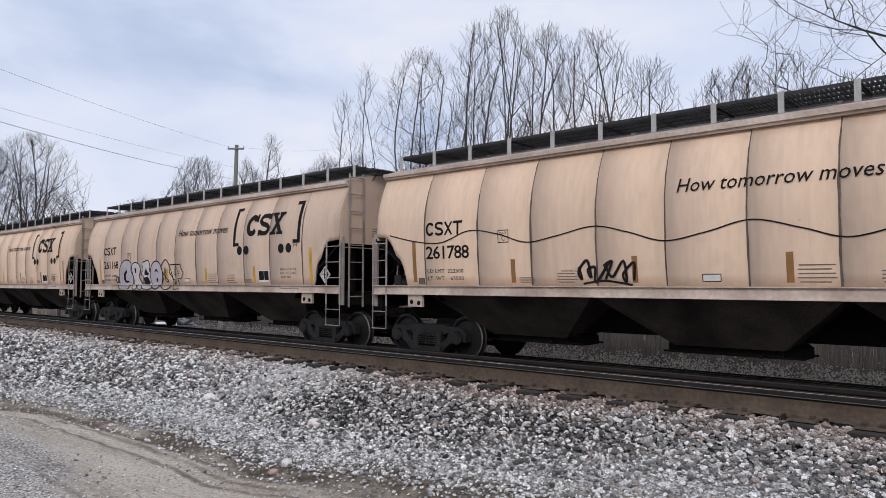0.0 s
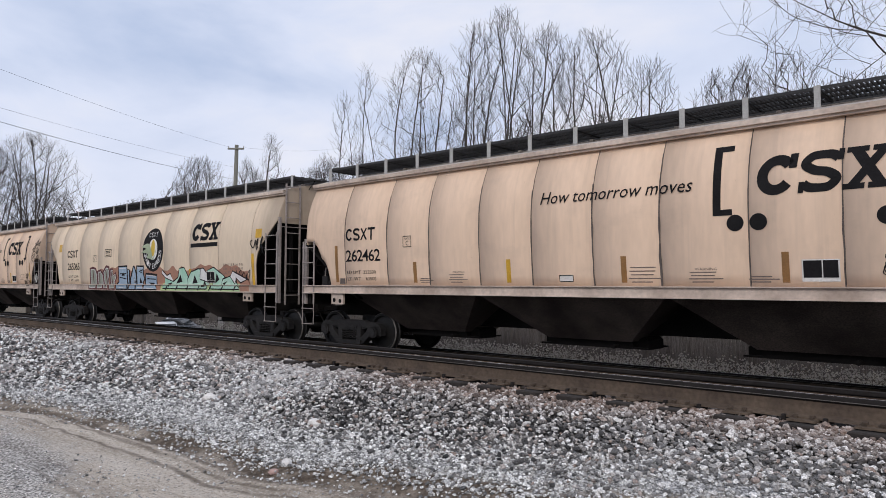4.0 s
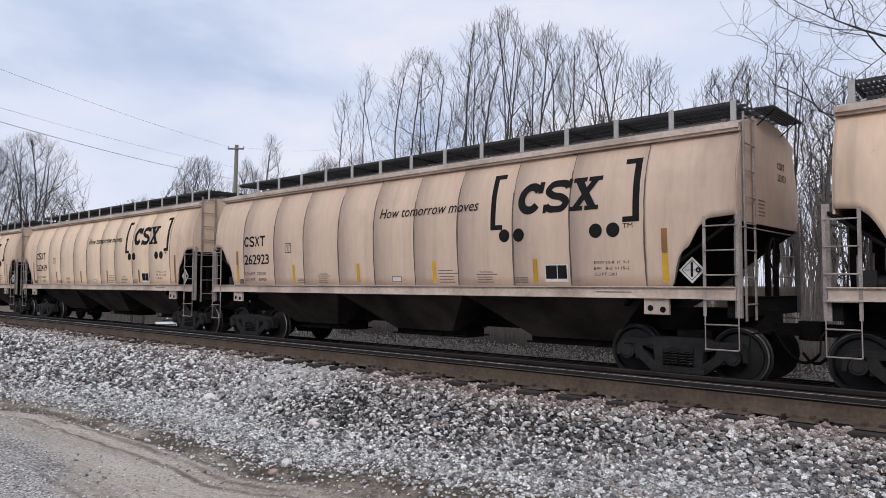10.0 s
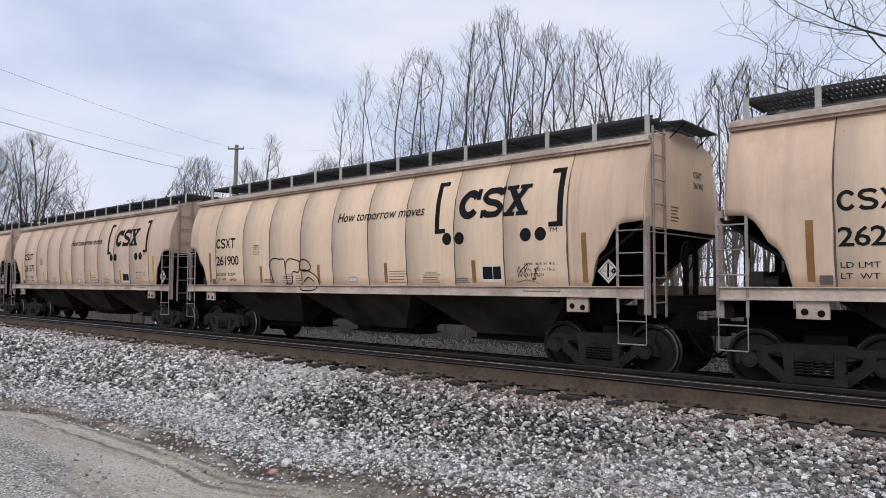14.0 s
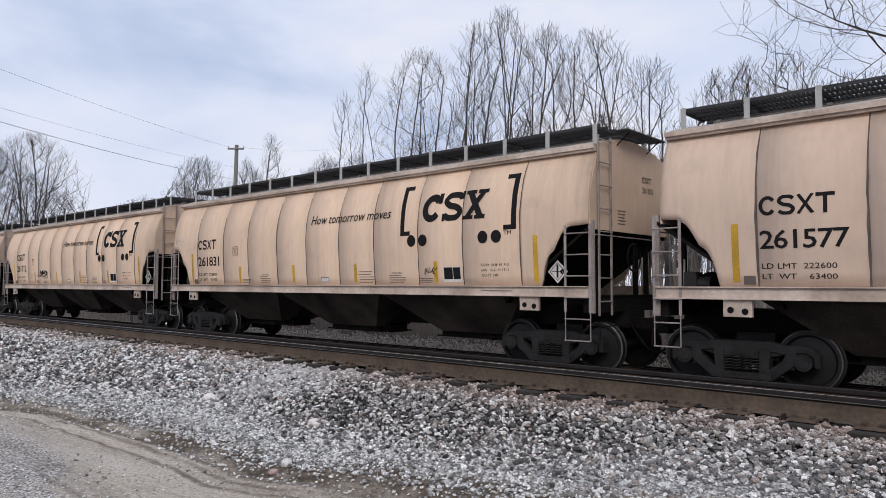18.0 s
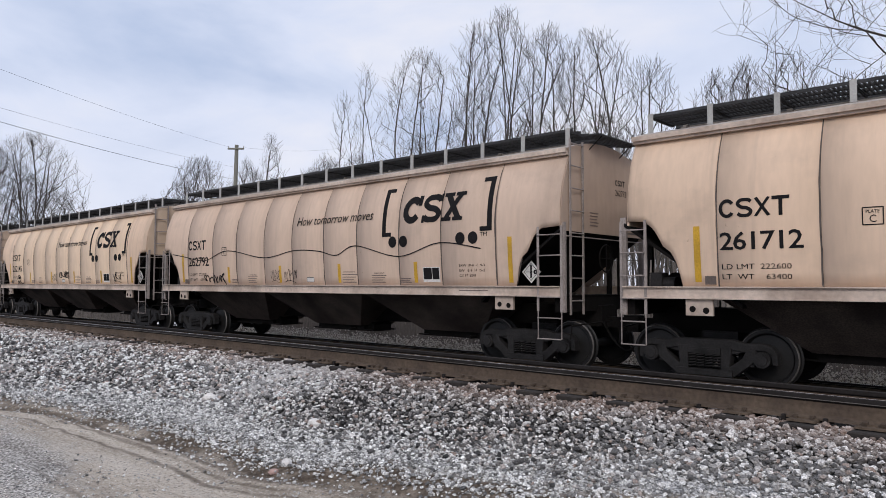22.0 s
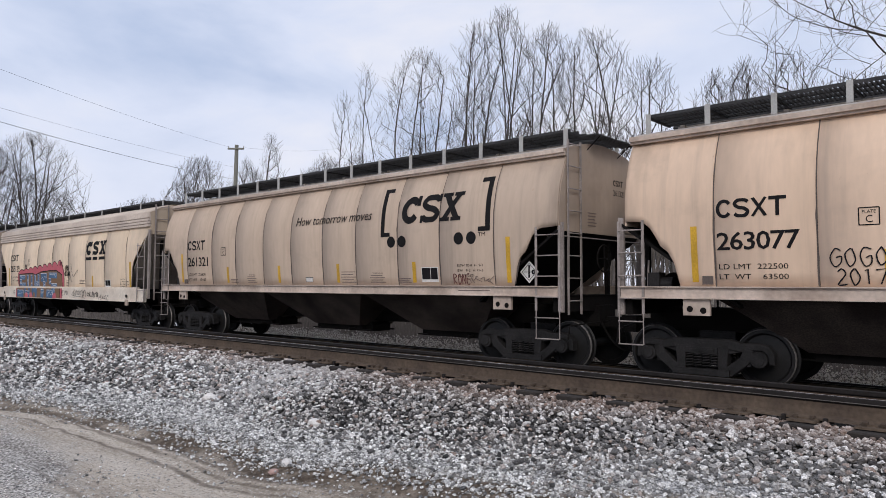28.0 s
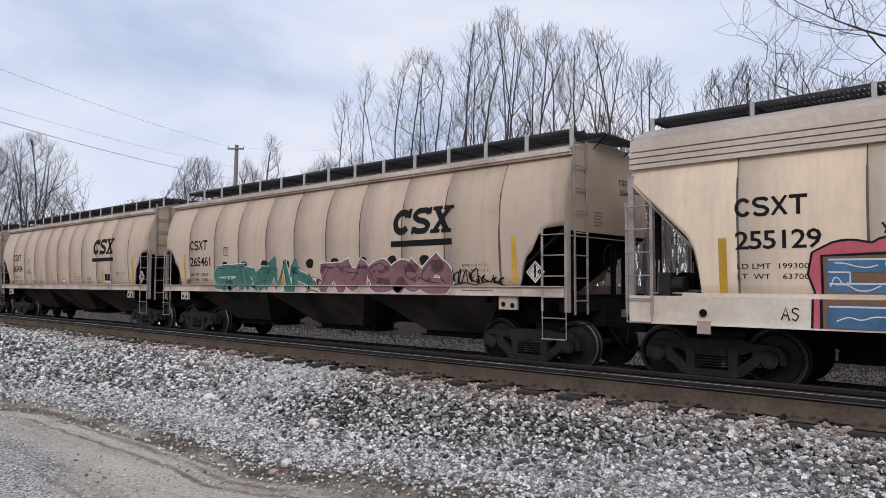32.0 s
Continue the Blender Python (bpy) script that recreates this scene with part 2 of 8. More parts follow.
def ramp_of(points):
    """A function that runs straight from point to point."""
    def f(x):
        x = abs(x)
        if x <= points[0][0]:
            return points[0][1]
        for (a, za), (b, zb) in zip(points, points[1:]):
            if x <= b:
                return za + (zb - za) * (x - a) / (b - a)
        return points[-1][1]
    return f


class Kind:
    """The measures of one kind of hopper car."""
    def __init__(self, end, seams, prof, cut, sill, slope, truck, top, dx):
        self.end, self.seams, self.prof, self.cut, self.sill = end, seams, prof, cut, sill
        self.slope, self.truck, self.top, self.dx = slope, truck, top, dx


KIND_A = Kind(7.42, (-5.84, -4.41, -3.15, -1.80, -0.56, 0.71, 1.93, 3.31, 4.55, 5.96), ROUND,
              ramp_of(((6.42, 1.57), (6.45, 1.80), (6.50, 1.98), (6.58, 2.12), (6.70, 2.21), (6.76, 2.33), (6.86, 2.50), (7.0, 2.62), (7.42, 2.65))),
              (1.39, 1.57, 1.57), 2.62, 6.27, 4.08, 0.0)
KIND_B = Kind(8.05, (-6.66, -4.87, -3.19, -1.46, 0.21, 1.87, 3.52, 5.19, 6.87), ROUND,
              ramp_of(((7.07, 1.57), (7.075, 2.0), (7.10, 2.22), (7.18, 2.42), (7.32, 2.60), (7.53, 2.78), (8.05, 3.28))),
              (1.37, 1.57, 1.56), 3.25, 6.80, 4.08, 0.35)
KIND_C = Kind(7.62, (-5.87, -4.18, -2.49, -0.80, 0.91, 2.60, 4.31, 6.07), RIBBED,
              ramp_of(((6.47, 1.44), (6.49, 1.95), (6.53, 2.13), (6.65, 2.35), (7.20, 2.90), (7.62, 3.32))),
              (0.99, 1.42, 1.63), 3.3, 6.50, 3.98, 0.25)


def skin(bm, kind, x0, x1, cut=False, sign=-1, thick=0.03, n=4, lift=0.0):
    """A piece of the car's side between x0 and x1, with its lower edge cut away over the open end bays."""
    prof = kind.prof
    base = prof[0][1]
    cols = []
    xs = [x0 + (x1 - x0) * i / n for i in range(n + 1)]
    for x in xs:
        low = (kind.cut(x) if cut else base) + lift
        zs = [low + (prof[-1][1] - low) * j / 12 for j in range(13)]
        cols.append([(x, sign * half_width(z, prof), z) for z in zs])
    outer = [[bm.verts.new(p) for p in c] for c in cols]
    inner = [[bm.verts.new((x, y - sign * thick, z)) for x, y, z in c] for c in cols]
    m = 13
    for i in range(n):
        for j in range(m - 1):
            bm.faces.new((outer[i][j], outer[i + 1][j], outer[i + 1][j + 1], outer[i][j + 1]))
            bm.faces.new((inner[i][j], inner[i][j + 1], inner[i + 1][j + 1], inner[i + 1][j]))
    for j in range(m - 1):
        bm.faces.new((outer[0][j], outer[0][j + 1], inner[0][j + 1], inner[0][j]))
        bm.faces.new((outer[n][j], inner[n][j], inner[n][j + 1], outer[n][j + 1]))
    for i in range(n):
        bm.faces.new((outer[i][0], inner[i][0], inner[i + 1][0], outer[i + 1][0]))
        bm.faces.new((outer[i][m - 1], outer[i + 1][m - 1], inner[i + 1][m - 1], inner[i][m - 1]))
    bmesh.ops.recalc_face_normals(bm, faces=bm.faces[:])


def make_wheelset():
    bm = bmesh.new()
    for s in (-1, 1):
        prof = [(0.06, 0.83), (0.12, 0.83), (0.13, 0.80), (0.36, 0.765), (0.385, 0.815), (0.395, 0.825), (0.440, 0.825), (0.457, 0.80), (0.459, 0.72), (0.487, 0.70), (0.485, 0.69), (0.40, 0.68), (0.38, 0.70), (0.12, 0.72), (0.09, 0.68)]
        lathe_y(bm, [(r, s * y) for r, y in prof], 32)
    rod(bm, (0, -1.08, 0), (0, 1.08, 0), 0.085, n=12)
    for s in (-1, 1):
        rod(bm, (0, s * 0.95, 0), (0, s * 1.10, 0), 0.115, n=16)
        rod(bm, (0, s * 1.10, 0), (0, s * 1.125, 0), 0.075, n=10)
        for k in range(3):
            a = 2 * math.pi * k / 3
            rod(bm, (0.045 * math.cos(a), s * 1.12, 0.045 * math.sin(a)), (0.045 * math.cos(a), s * 1.145, 0.045 * math.sin(a)), 0.016, n=6)
    # rim chamfer takes the paler coat: worn edge with its highlight painted in
    for f in bm.faces:
        if all(0.435 < math.hypot(v.co.x, v.co.z) < 0.4585 and abs(v.co.y) > 0.79 for v in f.verts):
            f.material_index = 1
    bmesh.ops.recalc_face_normals(bm, faces=bm.faces[:])
    return mesh_of(bm, "wheelset", [WHEEL, WORN_GLINT])


def side_frame_mesh():
    bm = bmesh.new()
    # arched top chord with hoods over the bearings
    prism(bm, [(-1.11, 0.38), (-1.10, 0.56), (-1.01, 0.665), (-0.86, 0.70), (-0.64, 0.685), (-0.44, 0.735), (0.44, 0.735), (0.64, 0.685), (0.86, 0.70), (1.01, 0.665), (1.10, 0.56), (1.11, 0.38),
               (1.03, 0.38), (1.01, 0.52), (0.95, 0.585), (0.80, 0.59), (0.64, 0.55), (0.42, 0.585), (-0.42, 0.585), (-0.64, 0.55), (-0.80, 0.59), (-0.95, 0.585), (-1.01, 0.52), (-1.03, 0.38)], -0.085, 0.085)
    for s in (-1, 1):
        # slanting tension member, column beside the springs, inner pedestal jaw
        prism(bm, [(s * 0.66, 0.60), (s * 0.80, 0.585), (s * 0.785, 0.42), (s * 0.70, 0.35), (s * 0.47, 0.165), (s * 0.32, 0.155), (s * 0.33, 0.30), (s * 0.43, 0.335), (s * 0.60, 0.47)], -0.095, 0.095)
        prism(bm, [(s * 0.255, 0.20), (s * 0.39, 0.20), (s * 0.43, 0.62), (s * 0.265, 0.62)], -0.098, 0.098)
        prism(bm, [(s * 0.695, 0.33), (s * 0.765, 0.33), (s * 0.785, 0.60), (s * 0.705, 0.60)], -0.075, 0.075)
        prism(bm, [(s * 0.40, 0.50), (s * 0.60, 0.545), (s * 0.66, 0.61), (s * 0.40, 0.61)], -0.062, 0.062)
        # bearing with its adapter
        rod(bm, (s * 0.889, -0.13, WHEEL_R), (s * 0.889, 0.05, WHEEL_R), 0.125, n=18)
        rod(bm, (s * 0.889, -0.15, WHEEL_R), (s * 0.889, -0.12, WHEEL_R), 0.085, n=14)
        box(bm, s * 0.889 - 0.13, s * 0.889 + 0.13, -0.055, 0.055, 0.565, 0.60)
    box(bm, -0.45, 0.45, -0.14, 0.14, 0.16, 0.26)
    box(bm, -0.26, 0.26, -0.10, 0.06, 0.50, 0.595)
    box(bm, -0.20, 0.20, -0.115, -0.09, 0.53, 0.57)
    bmesh.ops.bevel(bm, geom=[e for e in bm.edges if len(e.link_faces) == 2 and e.calc_face_angle(0) > 1.2], offset=0.009, segments=1, affect="EDGES")
    bmesh.ops.recalc_face_normals(bm, faces=bm.faces[:])
    return mesh_of(bm, "side_frame", TRUCK)


def coil_mesh():
    bm = bmesh.new()
    n, turns, r = 10, 5, 0.062
    last = None
    pts = [Vector((r * math.cos(2 * math.pi * k / n), r * math.sin(2 * math.pi * k / n), 0.27 + 0.22 * k / (n * turns))) for k in range(n * turns + 1)]
    for p in pts:
        ring = [bm.verts.new(p + Vector((p.x / r * 0.014 * a, p.y / r * 0.014 * a, 0.014 * b))) for a, b in ((1, 0), (0, 1), (-1, 0), (0, -1))]
        if last:
            for k in range(4):
                bm.faces.new((last[k], last[(k + 1) % 4], ring[(k + 1) % 4], ring[k]))
        last = ring
    return mesh_of(bm, "spring", TRUCK)


def bay_mesh(xc, half_top, half_low, kind):
    """One hopper bay under the sill: four sheets that lean towards the outlet."""
    bm = bmesh.new()
    a = [(xc - half_top, -1.47, 1.40), (xc + half_top, -1.47, 1.40), (xc + half_top, 1.47, 1.40), (xc - half_top, 1.47, 1.40)]
    b = [(xc - half_low, -0.55, 0.56), (xc + half_low, -0.55, 0.56), (xc + half_low, 0.55, 0.56), (xc - half_low, 0.55, 0.56)]
    va, vb = [bm.verts.new(p) for p in a], [bm.verts.new(p) for p in b]
    for k in range(4):
        bm.faces.new((va[k], vb[k], vb[(k + 1) % 4], va[(k + 1) % 4]))
    bm.faces.new(vb)
    bm.faces.new(va[::-1])
    bmesh.ops.recalc_face_normals(bm, faces=bm.faces[:])
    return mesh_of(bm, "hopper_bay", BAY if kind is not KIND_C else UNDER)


def gate_mesh(xc, half):
    bm = bmesh.new()
    box(bm, xc - half, xc + half, -0.42, 0.42, 0.42, 0.57)
    prism(bm, [(xc - half - 0.26, 0.41), (xc + half + 0.26, 0.41), (xc + half + 0.26, 0.58), (xc + half + 0.14, 0.66), (xc - half - 0.14, 0.66), (xc - half - 0.26, 0.58)], -0.30, 0.30)
    for s in (-1, 1):
        x0, x1 = sorted((xc + s * (half - 0.02), xc + s * (half + 0.3)))
        for y in (-0.40, 0.40):
            box(bm, x0, x1, y - 0.03, y + 0.03, 0.425, 0.455)
    rod(bm, (xc + half - 0.3, -0.6, 0.46), (xc + half - 0.3, 0.6, 0.46), 0.04, n=8)
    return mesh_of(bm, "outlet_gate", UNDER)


def ladder(parent, x0, x1, y, zs, foot, top, name="side_ladder"):
    """Two stiles and rungs on the car's near or far side."""
    e = new(name)
    e.parent = parent
    for x in (x0, x1):
        bm = bmesh.new()
        cut = max(foot, 1.12)
        box(bm, x - 0.024, x + 0.024, y - 0.006, y + 0.006, cut, top)
        if foot < cut:
            rod(bm, (x, y, foot), (x, y, cut), 0.010, n=6)
        part("stile", bm, STEEL, e)
    for z in zs:
        bm = bmesh.new()
        rod(bm, (x0, y - 0.03, z), (x1, y - 0.03, z), 0.012, n=6)
        part("rung", bm, STEEL, e)
    return e


def lattice(bm, xs, ys, z0, z1):
    """A grating in one piece: solid wherever a bar runs, bars between each pair of lines."""
    at = {}

    def v(i, j, z):
        if (i, j, z) not in at:
            at[i, j, z] = bm.verts.new((xs[i], ys[j], z))
        return at[i, j, z]
    nx, ny = len(xs) - 1, len(ys) - 1
    solid = {(i, j) for i in range(nx) for j in range(ny) if i % 2 == 0 or j % 2 == 0}
    for i, j in solid:
        bm.faces.new((v(i, j, z1), v(i + 1, j, z1), v(i + 1, j + 1, z1), v(i, j + 1, z1)))
        bm.faces.new((v(i, j, z0), v(i, j + 1, z0), v(i + 1, j + 1, z0), v(i + 1, j, z0)))
        for di, dj, a, b in ((-1, 0, (i, j + 1), (i, j)), (1, 0, (i + 1, j), (i + 1, j + 1)), (0, -1, (i, j), (i + 1, j)), (0, 1, (i + 1, j + 1), (i, j + 1))):
            if (i + di, j + dj) not in solid:
                bm.faces.new((v(*a, z0), v(*b, z0), v(*b, z1), v(*a, z1)))


def build_hopper(kind, paint_mat, underlabel=""):
    """A covered hopper car of that kind: everything but its lettering."""
    car = new("hopper_car")
    E, prof = kind.end, kind.prof
    wide = max(w for w, _ in prof)
    # side panels, with sooty joints between them
    EL = E - 0.11 if kind is KIND_A else E
    bounds = [-EL, *kind.seams, E]
    bm = bmesh.new()
    skin(bm, kind, -EL + 0.02, E - 0.02, True, -1, 0.02, 90, 0.03)
    bmesh.ops.translate(bm, verts=bm.verts[:], vec=(0, 0.010, 0))
    part("side_liner", bm, SEAM, car)
    for a, b in zip(bounds, bounds[1:]):
        bm = bmesh.new()
        end = max(abs(a), abs(b)) > kind.truck - 0.1
        skin(bm, kind, a + 0.010, b - 0.010, end, -1, 0.02, 34 if end else 2)
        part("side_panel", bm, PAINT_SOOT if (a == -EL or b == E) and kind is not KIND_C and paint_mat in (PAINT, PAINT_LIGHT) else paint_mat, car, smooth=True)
    bm = bmesh.new()
    skin(bm, kind, -EL, E, True, 1, 0.03, 60)
    part("far_side", bm, paint_mat, car, smooth=True)
    lo, hi, sw = kind.sill
    for s in (-1, 1):
        bm = bmesh.new()
        if prof is ROUND:
            box(bm, -EL, E, s * 1.39 - 0.05, s * 1.39 + 0.05, 4.005, 4.085)
            box(bm, -EL, E, s * 1.345 - 0.05, s * 1.345 + 0.05, 3.962, 4.015)
        else:
            # ribbed top chord
            for z0, z1, y in ((3.50, 3.575, 1.555), (3.575, 3.595, 1.50), (3.595, 3.675, 1.55), (3.675, 3.695, 1.495), (3.695, 3.775, 1.545), (3.775, 3.795, 1.49), (3.795, 3.875, 1.54), (3.875, 3.99, 1.515)):
                box(bm, -E, E, s * y - 0.04, s * y + 0.04, z0 + 0.002, z1 - 0.002)
                part("chord_rib", bm, CHORD, car)
                bm = bmesh.new()
        if prof is ROUND:
            part("eave_rail", bm, PAINT_SILL, car)
        bm = bmesh.new()
        if prof is ROUND:
            box(bm, -E + 0.02, E - 0.02, s * sw - 0.045, s * sw + 0.045, lo, hi - 0.02)
            part("side_sill", bm, PAINT_SILL, car)
            bm = bmesh.new()
            box(bm, -E + 0.02, E - 0.02, s * (sw + 0.03) - 0.06, s * (sw + 0.03) + 0.06, hi - 0.018, hi)
            part("sill_flange", bm, PAINT_SILL, car)
            bm = bmesh.new()
            box(bm, -E + 0.02, E - 0.02, s * (sw + 0.02) - 0.06, s * (sw + 0.02) + 0.06, lo - 0.014, lo + 0.006)
        else:
            box(bm, -E + 0.02, E - 0.02, s * sw - 0.05, s * sw + 0.05, lo, hi)
            part("side_sill", bm, SILL_CREAM, car)
            bm = bmesh.new()
            box(bm, -E + 0.9, E - 0.6, s * (sw - 0.03) - 0.05, s * (sw - 0.03) + 0.05, hi, hi + 0.05)
            part("sill_flange", bm, SILL_CREAM, car)
            bm = bmesh.new()
            box(bm, -E + 0.02, E - 0.02, s * (sw + 0.02) - 0.05, s * (sw + 0.02) + 0.05, lo - 0.014, lo + 0.004)
        part("sill_flange", bm, PAINT_SILL if prof is ROUND else SILL_CREAM, car)
    top = kind.top
    ew = 1.42 if prof is ROUND else 1.55
    bm = bmesh.new()
    rp = [(-ew, top), (-1.2, top + 0.17), (-0.9, top + 0.29), (-0.5, top + 0.36), (0, top + 0.38), (0.5, top + 0.36), (0.9, top + 0.29), (1.2, top + 0.17), (ew, top), (ew - 0.12, top - 0.1), (-ew + 0.12, top - 0.1)] if kind is KIND_C else [(-ew, top), (-ew * 0.7, top + 0.13), (-0.5, top + 0.22), (0, top + 0.25), (0.5, top + 0.22), (ew * 0.7, top + 0.13), (ew, top), (ew - 0.12, top - 0.1), (-ew + 0.12, top - 0.1)]
    a = [bm.verts.new((-EL, y, z)) for y, z in rp]
    b = [bm.verts.new((E, y, z)) for y, z in rp]
    for k in range(len(rp)):
        bm.faces.new((a[k], b[k], b[(k + 1) % len(rp)], a[(k + 1) % len(rp)]))
    bm.faces.new(a)
    bm.faces.new(b[::-1])
    bmesh.ops.recalc_face_normals(bm, faces=bm.faces[:])
    part("roof", bm, CHORD if kind is KIND_C else ROOF, car, smooth=kind is KIND_C)
    zs = [kind.slope - 0.05 + (prof[-1][1] - kind.slope + 0.05) * j / 7 for j in range(8)]
    for s in (-1, 1):
        bm = bmesh.new()
        pts = [(-(half_width(z, prof) - 0.02), z) for z in zs] + ([(-ew + 0.03, top), (-1.2, top + 0.165), (-0.9, top + 0.285), (0, top + 0.375), (0.9, top + 0.285), (1.2, top + 0.165), (ew - 0.03, top)] if kind is KIND_C else [(-ew + 0.03, top), (-ew * 0.7, top + 0.125), (-0.5, top + 0.215), (0, top + 0.245), (0.5, top + 0.215), (ew * 0.7, top + 0.125), (ew - 0.03, top)]) + [(half_width(z, prof) - 0.02, z) for z in zs[::-1]]
        f = bm.faces.new([bm.verts.new(((E - 0.022) if s > 0 else -(EL - 0.022), y, z)) for y, z in pts])
        r = bmesh.ops.extrude_face_region(bm, geom=[f])
        bmesh.ops.translate(bm, verts=[v for v in r["geom"] if isinstance(v, bmesh.types.BMVert)], vec=(s * 0.03, 0, 0))
        bmesh.ops.recalc_face_normals(bm, faces=bm.faces[:])
        part("end_wall", bm, paint_mat, car)
        # sloping end sheet, with its stiffeners
        bm = bmesh.new()
        xi = kind.truck - 0.75
        v = [bm.verts.new(p) for p in ((s * (E - 0.03), -1.58, kind.slope), (s * (E - 0.03), 1.58, kind.slope), (s * xi, 1.5, 1.30), (s * xi, -1.5, 1.30), (s * (E - 0.03), -1.58, kind.slope - 0.06), (s * (E - 0.03), 1.58, kind.slope - 0.06), (s * xi, 1.5, 1.24), (s * xi, -1.5, 1.24))]
        for q in ((0, 1, 2, 3), (4, 7, 6, 5), (0, 4, 5, 1), (1, 5, 6, 2), (2, 6, 7, 3), (3, 7, 4, 0)):
            bm.faces.new([v[i] for i in q])
        bmesh.ops.recalc_face_normals(bm, faces=bm.faces[:])
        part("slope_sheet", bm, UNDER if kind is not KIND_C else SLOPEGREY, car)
        for yy in (-1.0, 0.55, 1.0):
            bm = bmesh.new()
            box(bm, s * (E - 0.22) - 0.04, s * (E - 0.22) + 0.04, yy - 0.04, yy + 0.04, 1.3, kind.slope)
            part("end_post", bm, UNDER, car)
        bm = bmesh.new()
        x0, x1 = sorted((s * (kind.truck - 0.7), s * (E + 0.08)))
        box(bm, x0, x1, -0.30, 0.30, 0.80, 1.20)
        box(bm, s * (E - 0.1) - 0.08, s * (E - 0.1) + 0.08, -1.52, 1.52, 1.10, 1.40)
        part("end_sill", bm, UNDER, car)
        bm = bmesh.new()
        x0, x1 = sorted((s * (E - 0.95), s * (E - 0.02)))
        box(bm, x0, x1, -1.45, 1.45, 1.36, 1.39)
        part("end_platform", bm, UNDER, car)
        cl = 0.55 if kind is not KIND_B else 0.60
        bm = bmesh.new()
        x0, x1 = sorted((s * (E + 0.06), s * (E + cl)))
        box(bm, x0, x1, -0.09, 0.09, 0.78, 0.98)
        box(bm, s * (E + cl) - 0.13, s * (E + cl) + 0.13, -0.13 + s * 0.06, 0.13 + s * 0.06, 0.72, 1.02)
        part("coupler", bm, UNDER, car)
        bm = bmesh.new()
        bent(bm, [Vector((s * (E + 0.1 + 0.62 * k / 7), -0.3 + 0.25 * k / 7, 0.88 - 0.52 * math.sin(math.pi * k / 7 * 0.75))) for k in range(8)], 0.025)
        part("air_hose", bm, UNDER, car)
        bm = bmesh.new()
        rod(bm, (s * (E + 0.12), -1.45, 0.86), (s * (E + 0.3), -0.3, 0.92), 0.014, n=5)
        rod(bm, (s * (E + 0.12), -1.45, 0.86), (s * (E + 0.12), -1.5, 0.62), 0.014, n=5)
        part("uncoupling_lever", bm, UNDER, car)
        # jacking pad under the sill, its holes' dark insides painted as near-black discs
        for sy in (-1, 1):
            xj = s * (kind.truck - 0.13)
            bm = bmesh.new()
            if kind is not KIND_C:
                box(bm, xj - 0.21, xj + 0.21, sy * 1.56 - 0.03, sy * 1.56 + 0.03, 1.12, lo - 0.015)
                rod(bm, (xj - 0.1, sy * 1.592, 1.22), (xj - 0.1, sy * 1.596, 1.22), 0.05, n=12)
                rod(bm, (xj + 0.11, sy * 1.592, 1.20), (xj + 0.11, sy * 1.596, 1.20), 0.05, n=12)
                for f in bm.faces[6:]:
                    f.material_index = 1
            else:
                box(bm, xj - 0.1, xj + 0.1, sy * 1.69 - 0.02, sy * 1.69 + 0.02, 0.85, 1.05)
                rod(bm, (xj, sy * 1.712, 1.17), (xj, sy * 1.716, 1.17), 0.06, n=12)
                for f in bm.faces[6:]:
                    f.material_index = 1
            part("jacking_pad", bm, [PAINT_SILL, UNDER], car)
    # carried up to the body: near-black face stands in for unlit gaps between bays
    bm = bmesh.new()
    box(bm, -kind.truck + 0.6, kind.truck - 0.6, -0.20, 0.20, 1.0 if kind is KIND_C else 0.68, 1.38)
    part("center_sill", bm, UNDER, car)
    span = (kind.truck - 0.42) * 2 / 3
    low = 0.55 if kind is KIND_C else 0.88
    for xc in (-span * 1.01, 0.0, span * 1.01):
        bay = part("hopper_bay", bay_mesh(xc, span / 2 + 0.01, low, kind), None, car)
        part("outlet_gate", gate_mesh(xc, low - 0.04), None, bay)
    # walkway along the roof
    bz = 4.50 if kind is not KIND_C else 4.42
    nb = 15 if kind is not KIND_C else 10
    step = (E + EL - 0.36) / (nb - 1)
    for s in (-1, 1):
        bm = bmesh.new()
        y0, y1 = sorted((s * 0.98, s * 0.10))
        for y in [y0 + (y1 - y0) * j / 3 for j in range(4)]:
            box(bm, -EL + 0.12, E - 0.12, y - 0.007, y + 0.007, bz - 0.02, bz + 0.03)
        n = int((EL + E - 0.3) / 0.066)
        for k in range(n):
            x = -EL + 0.15 + 0.066 * k
            box(bm, x, x + 0.024, y0 + 0.01, y1 - 0.01, bz - 0.012, bz + 0.024)
        part("running_board", bm, GRATE, car)
        for k in range(nb):
            bm = bmesh.new()
            x = -EL + 0.14 + step * k
            hw = 0.045 if kind is not KIND_C else 0.035
            box(bm, x - hw, x + hw, s * 0.995 - 0.008, s * 0.995 + 0.008, top + 0.13, bz + 0.045)
            arm = bmesh.new()
            box(arm, x - 0.02, x + 0.02, s * 0.54 - 0.43, s * 0.54 + 0.43, bz - 0.04, bz - 0.012)
            part("bracket_arm", arm, GRATE, part("board_bracket", bm, BRACKET, car))
    # crossover board at the brake end
    bm = bmesh.new()
    lattice(bm, [v for k in range(6) for v in (E + 0.004 + 0.058 * k, E + 0.036 + 0.058 * k)], [-0.78, -0.75, -0.265, -0.235, 0.235, 0.265, 0.75, 0.78], bz - 0.11, bz - 0.085)
    part("end_board", bm, GRATE, car)
    for y in (-0.6, 0.6):
        bm = bmesh.new()
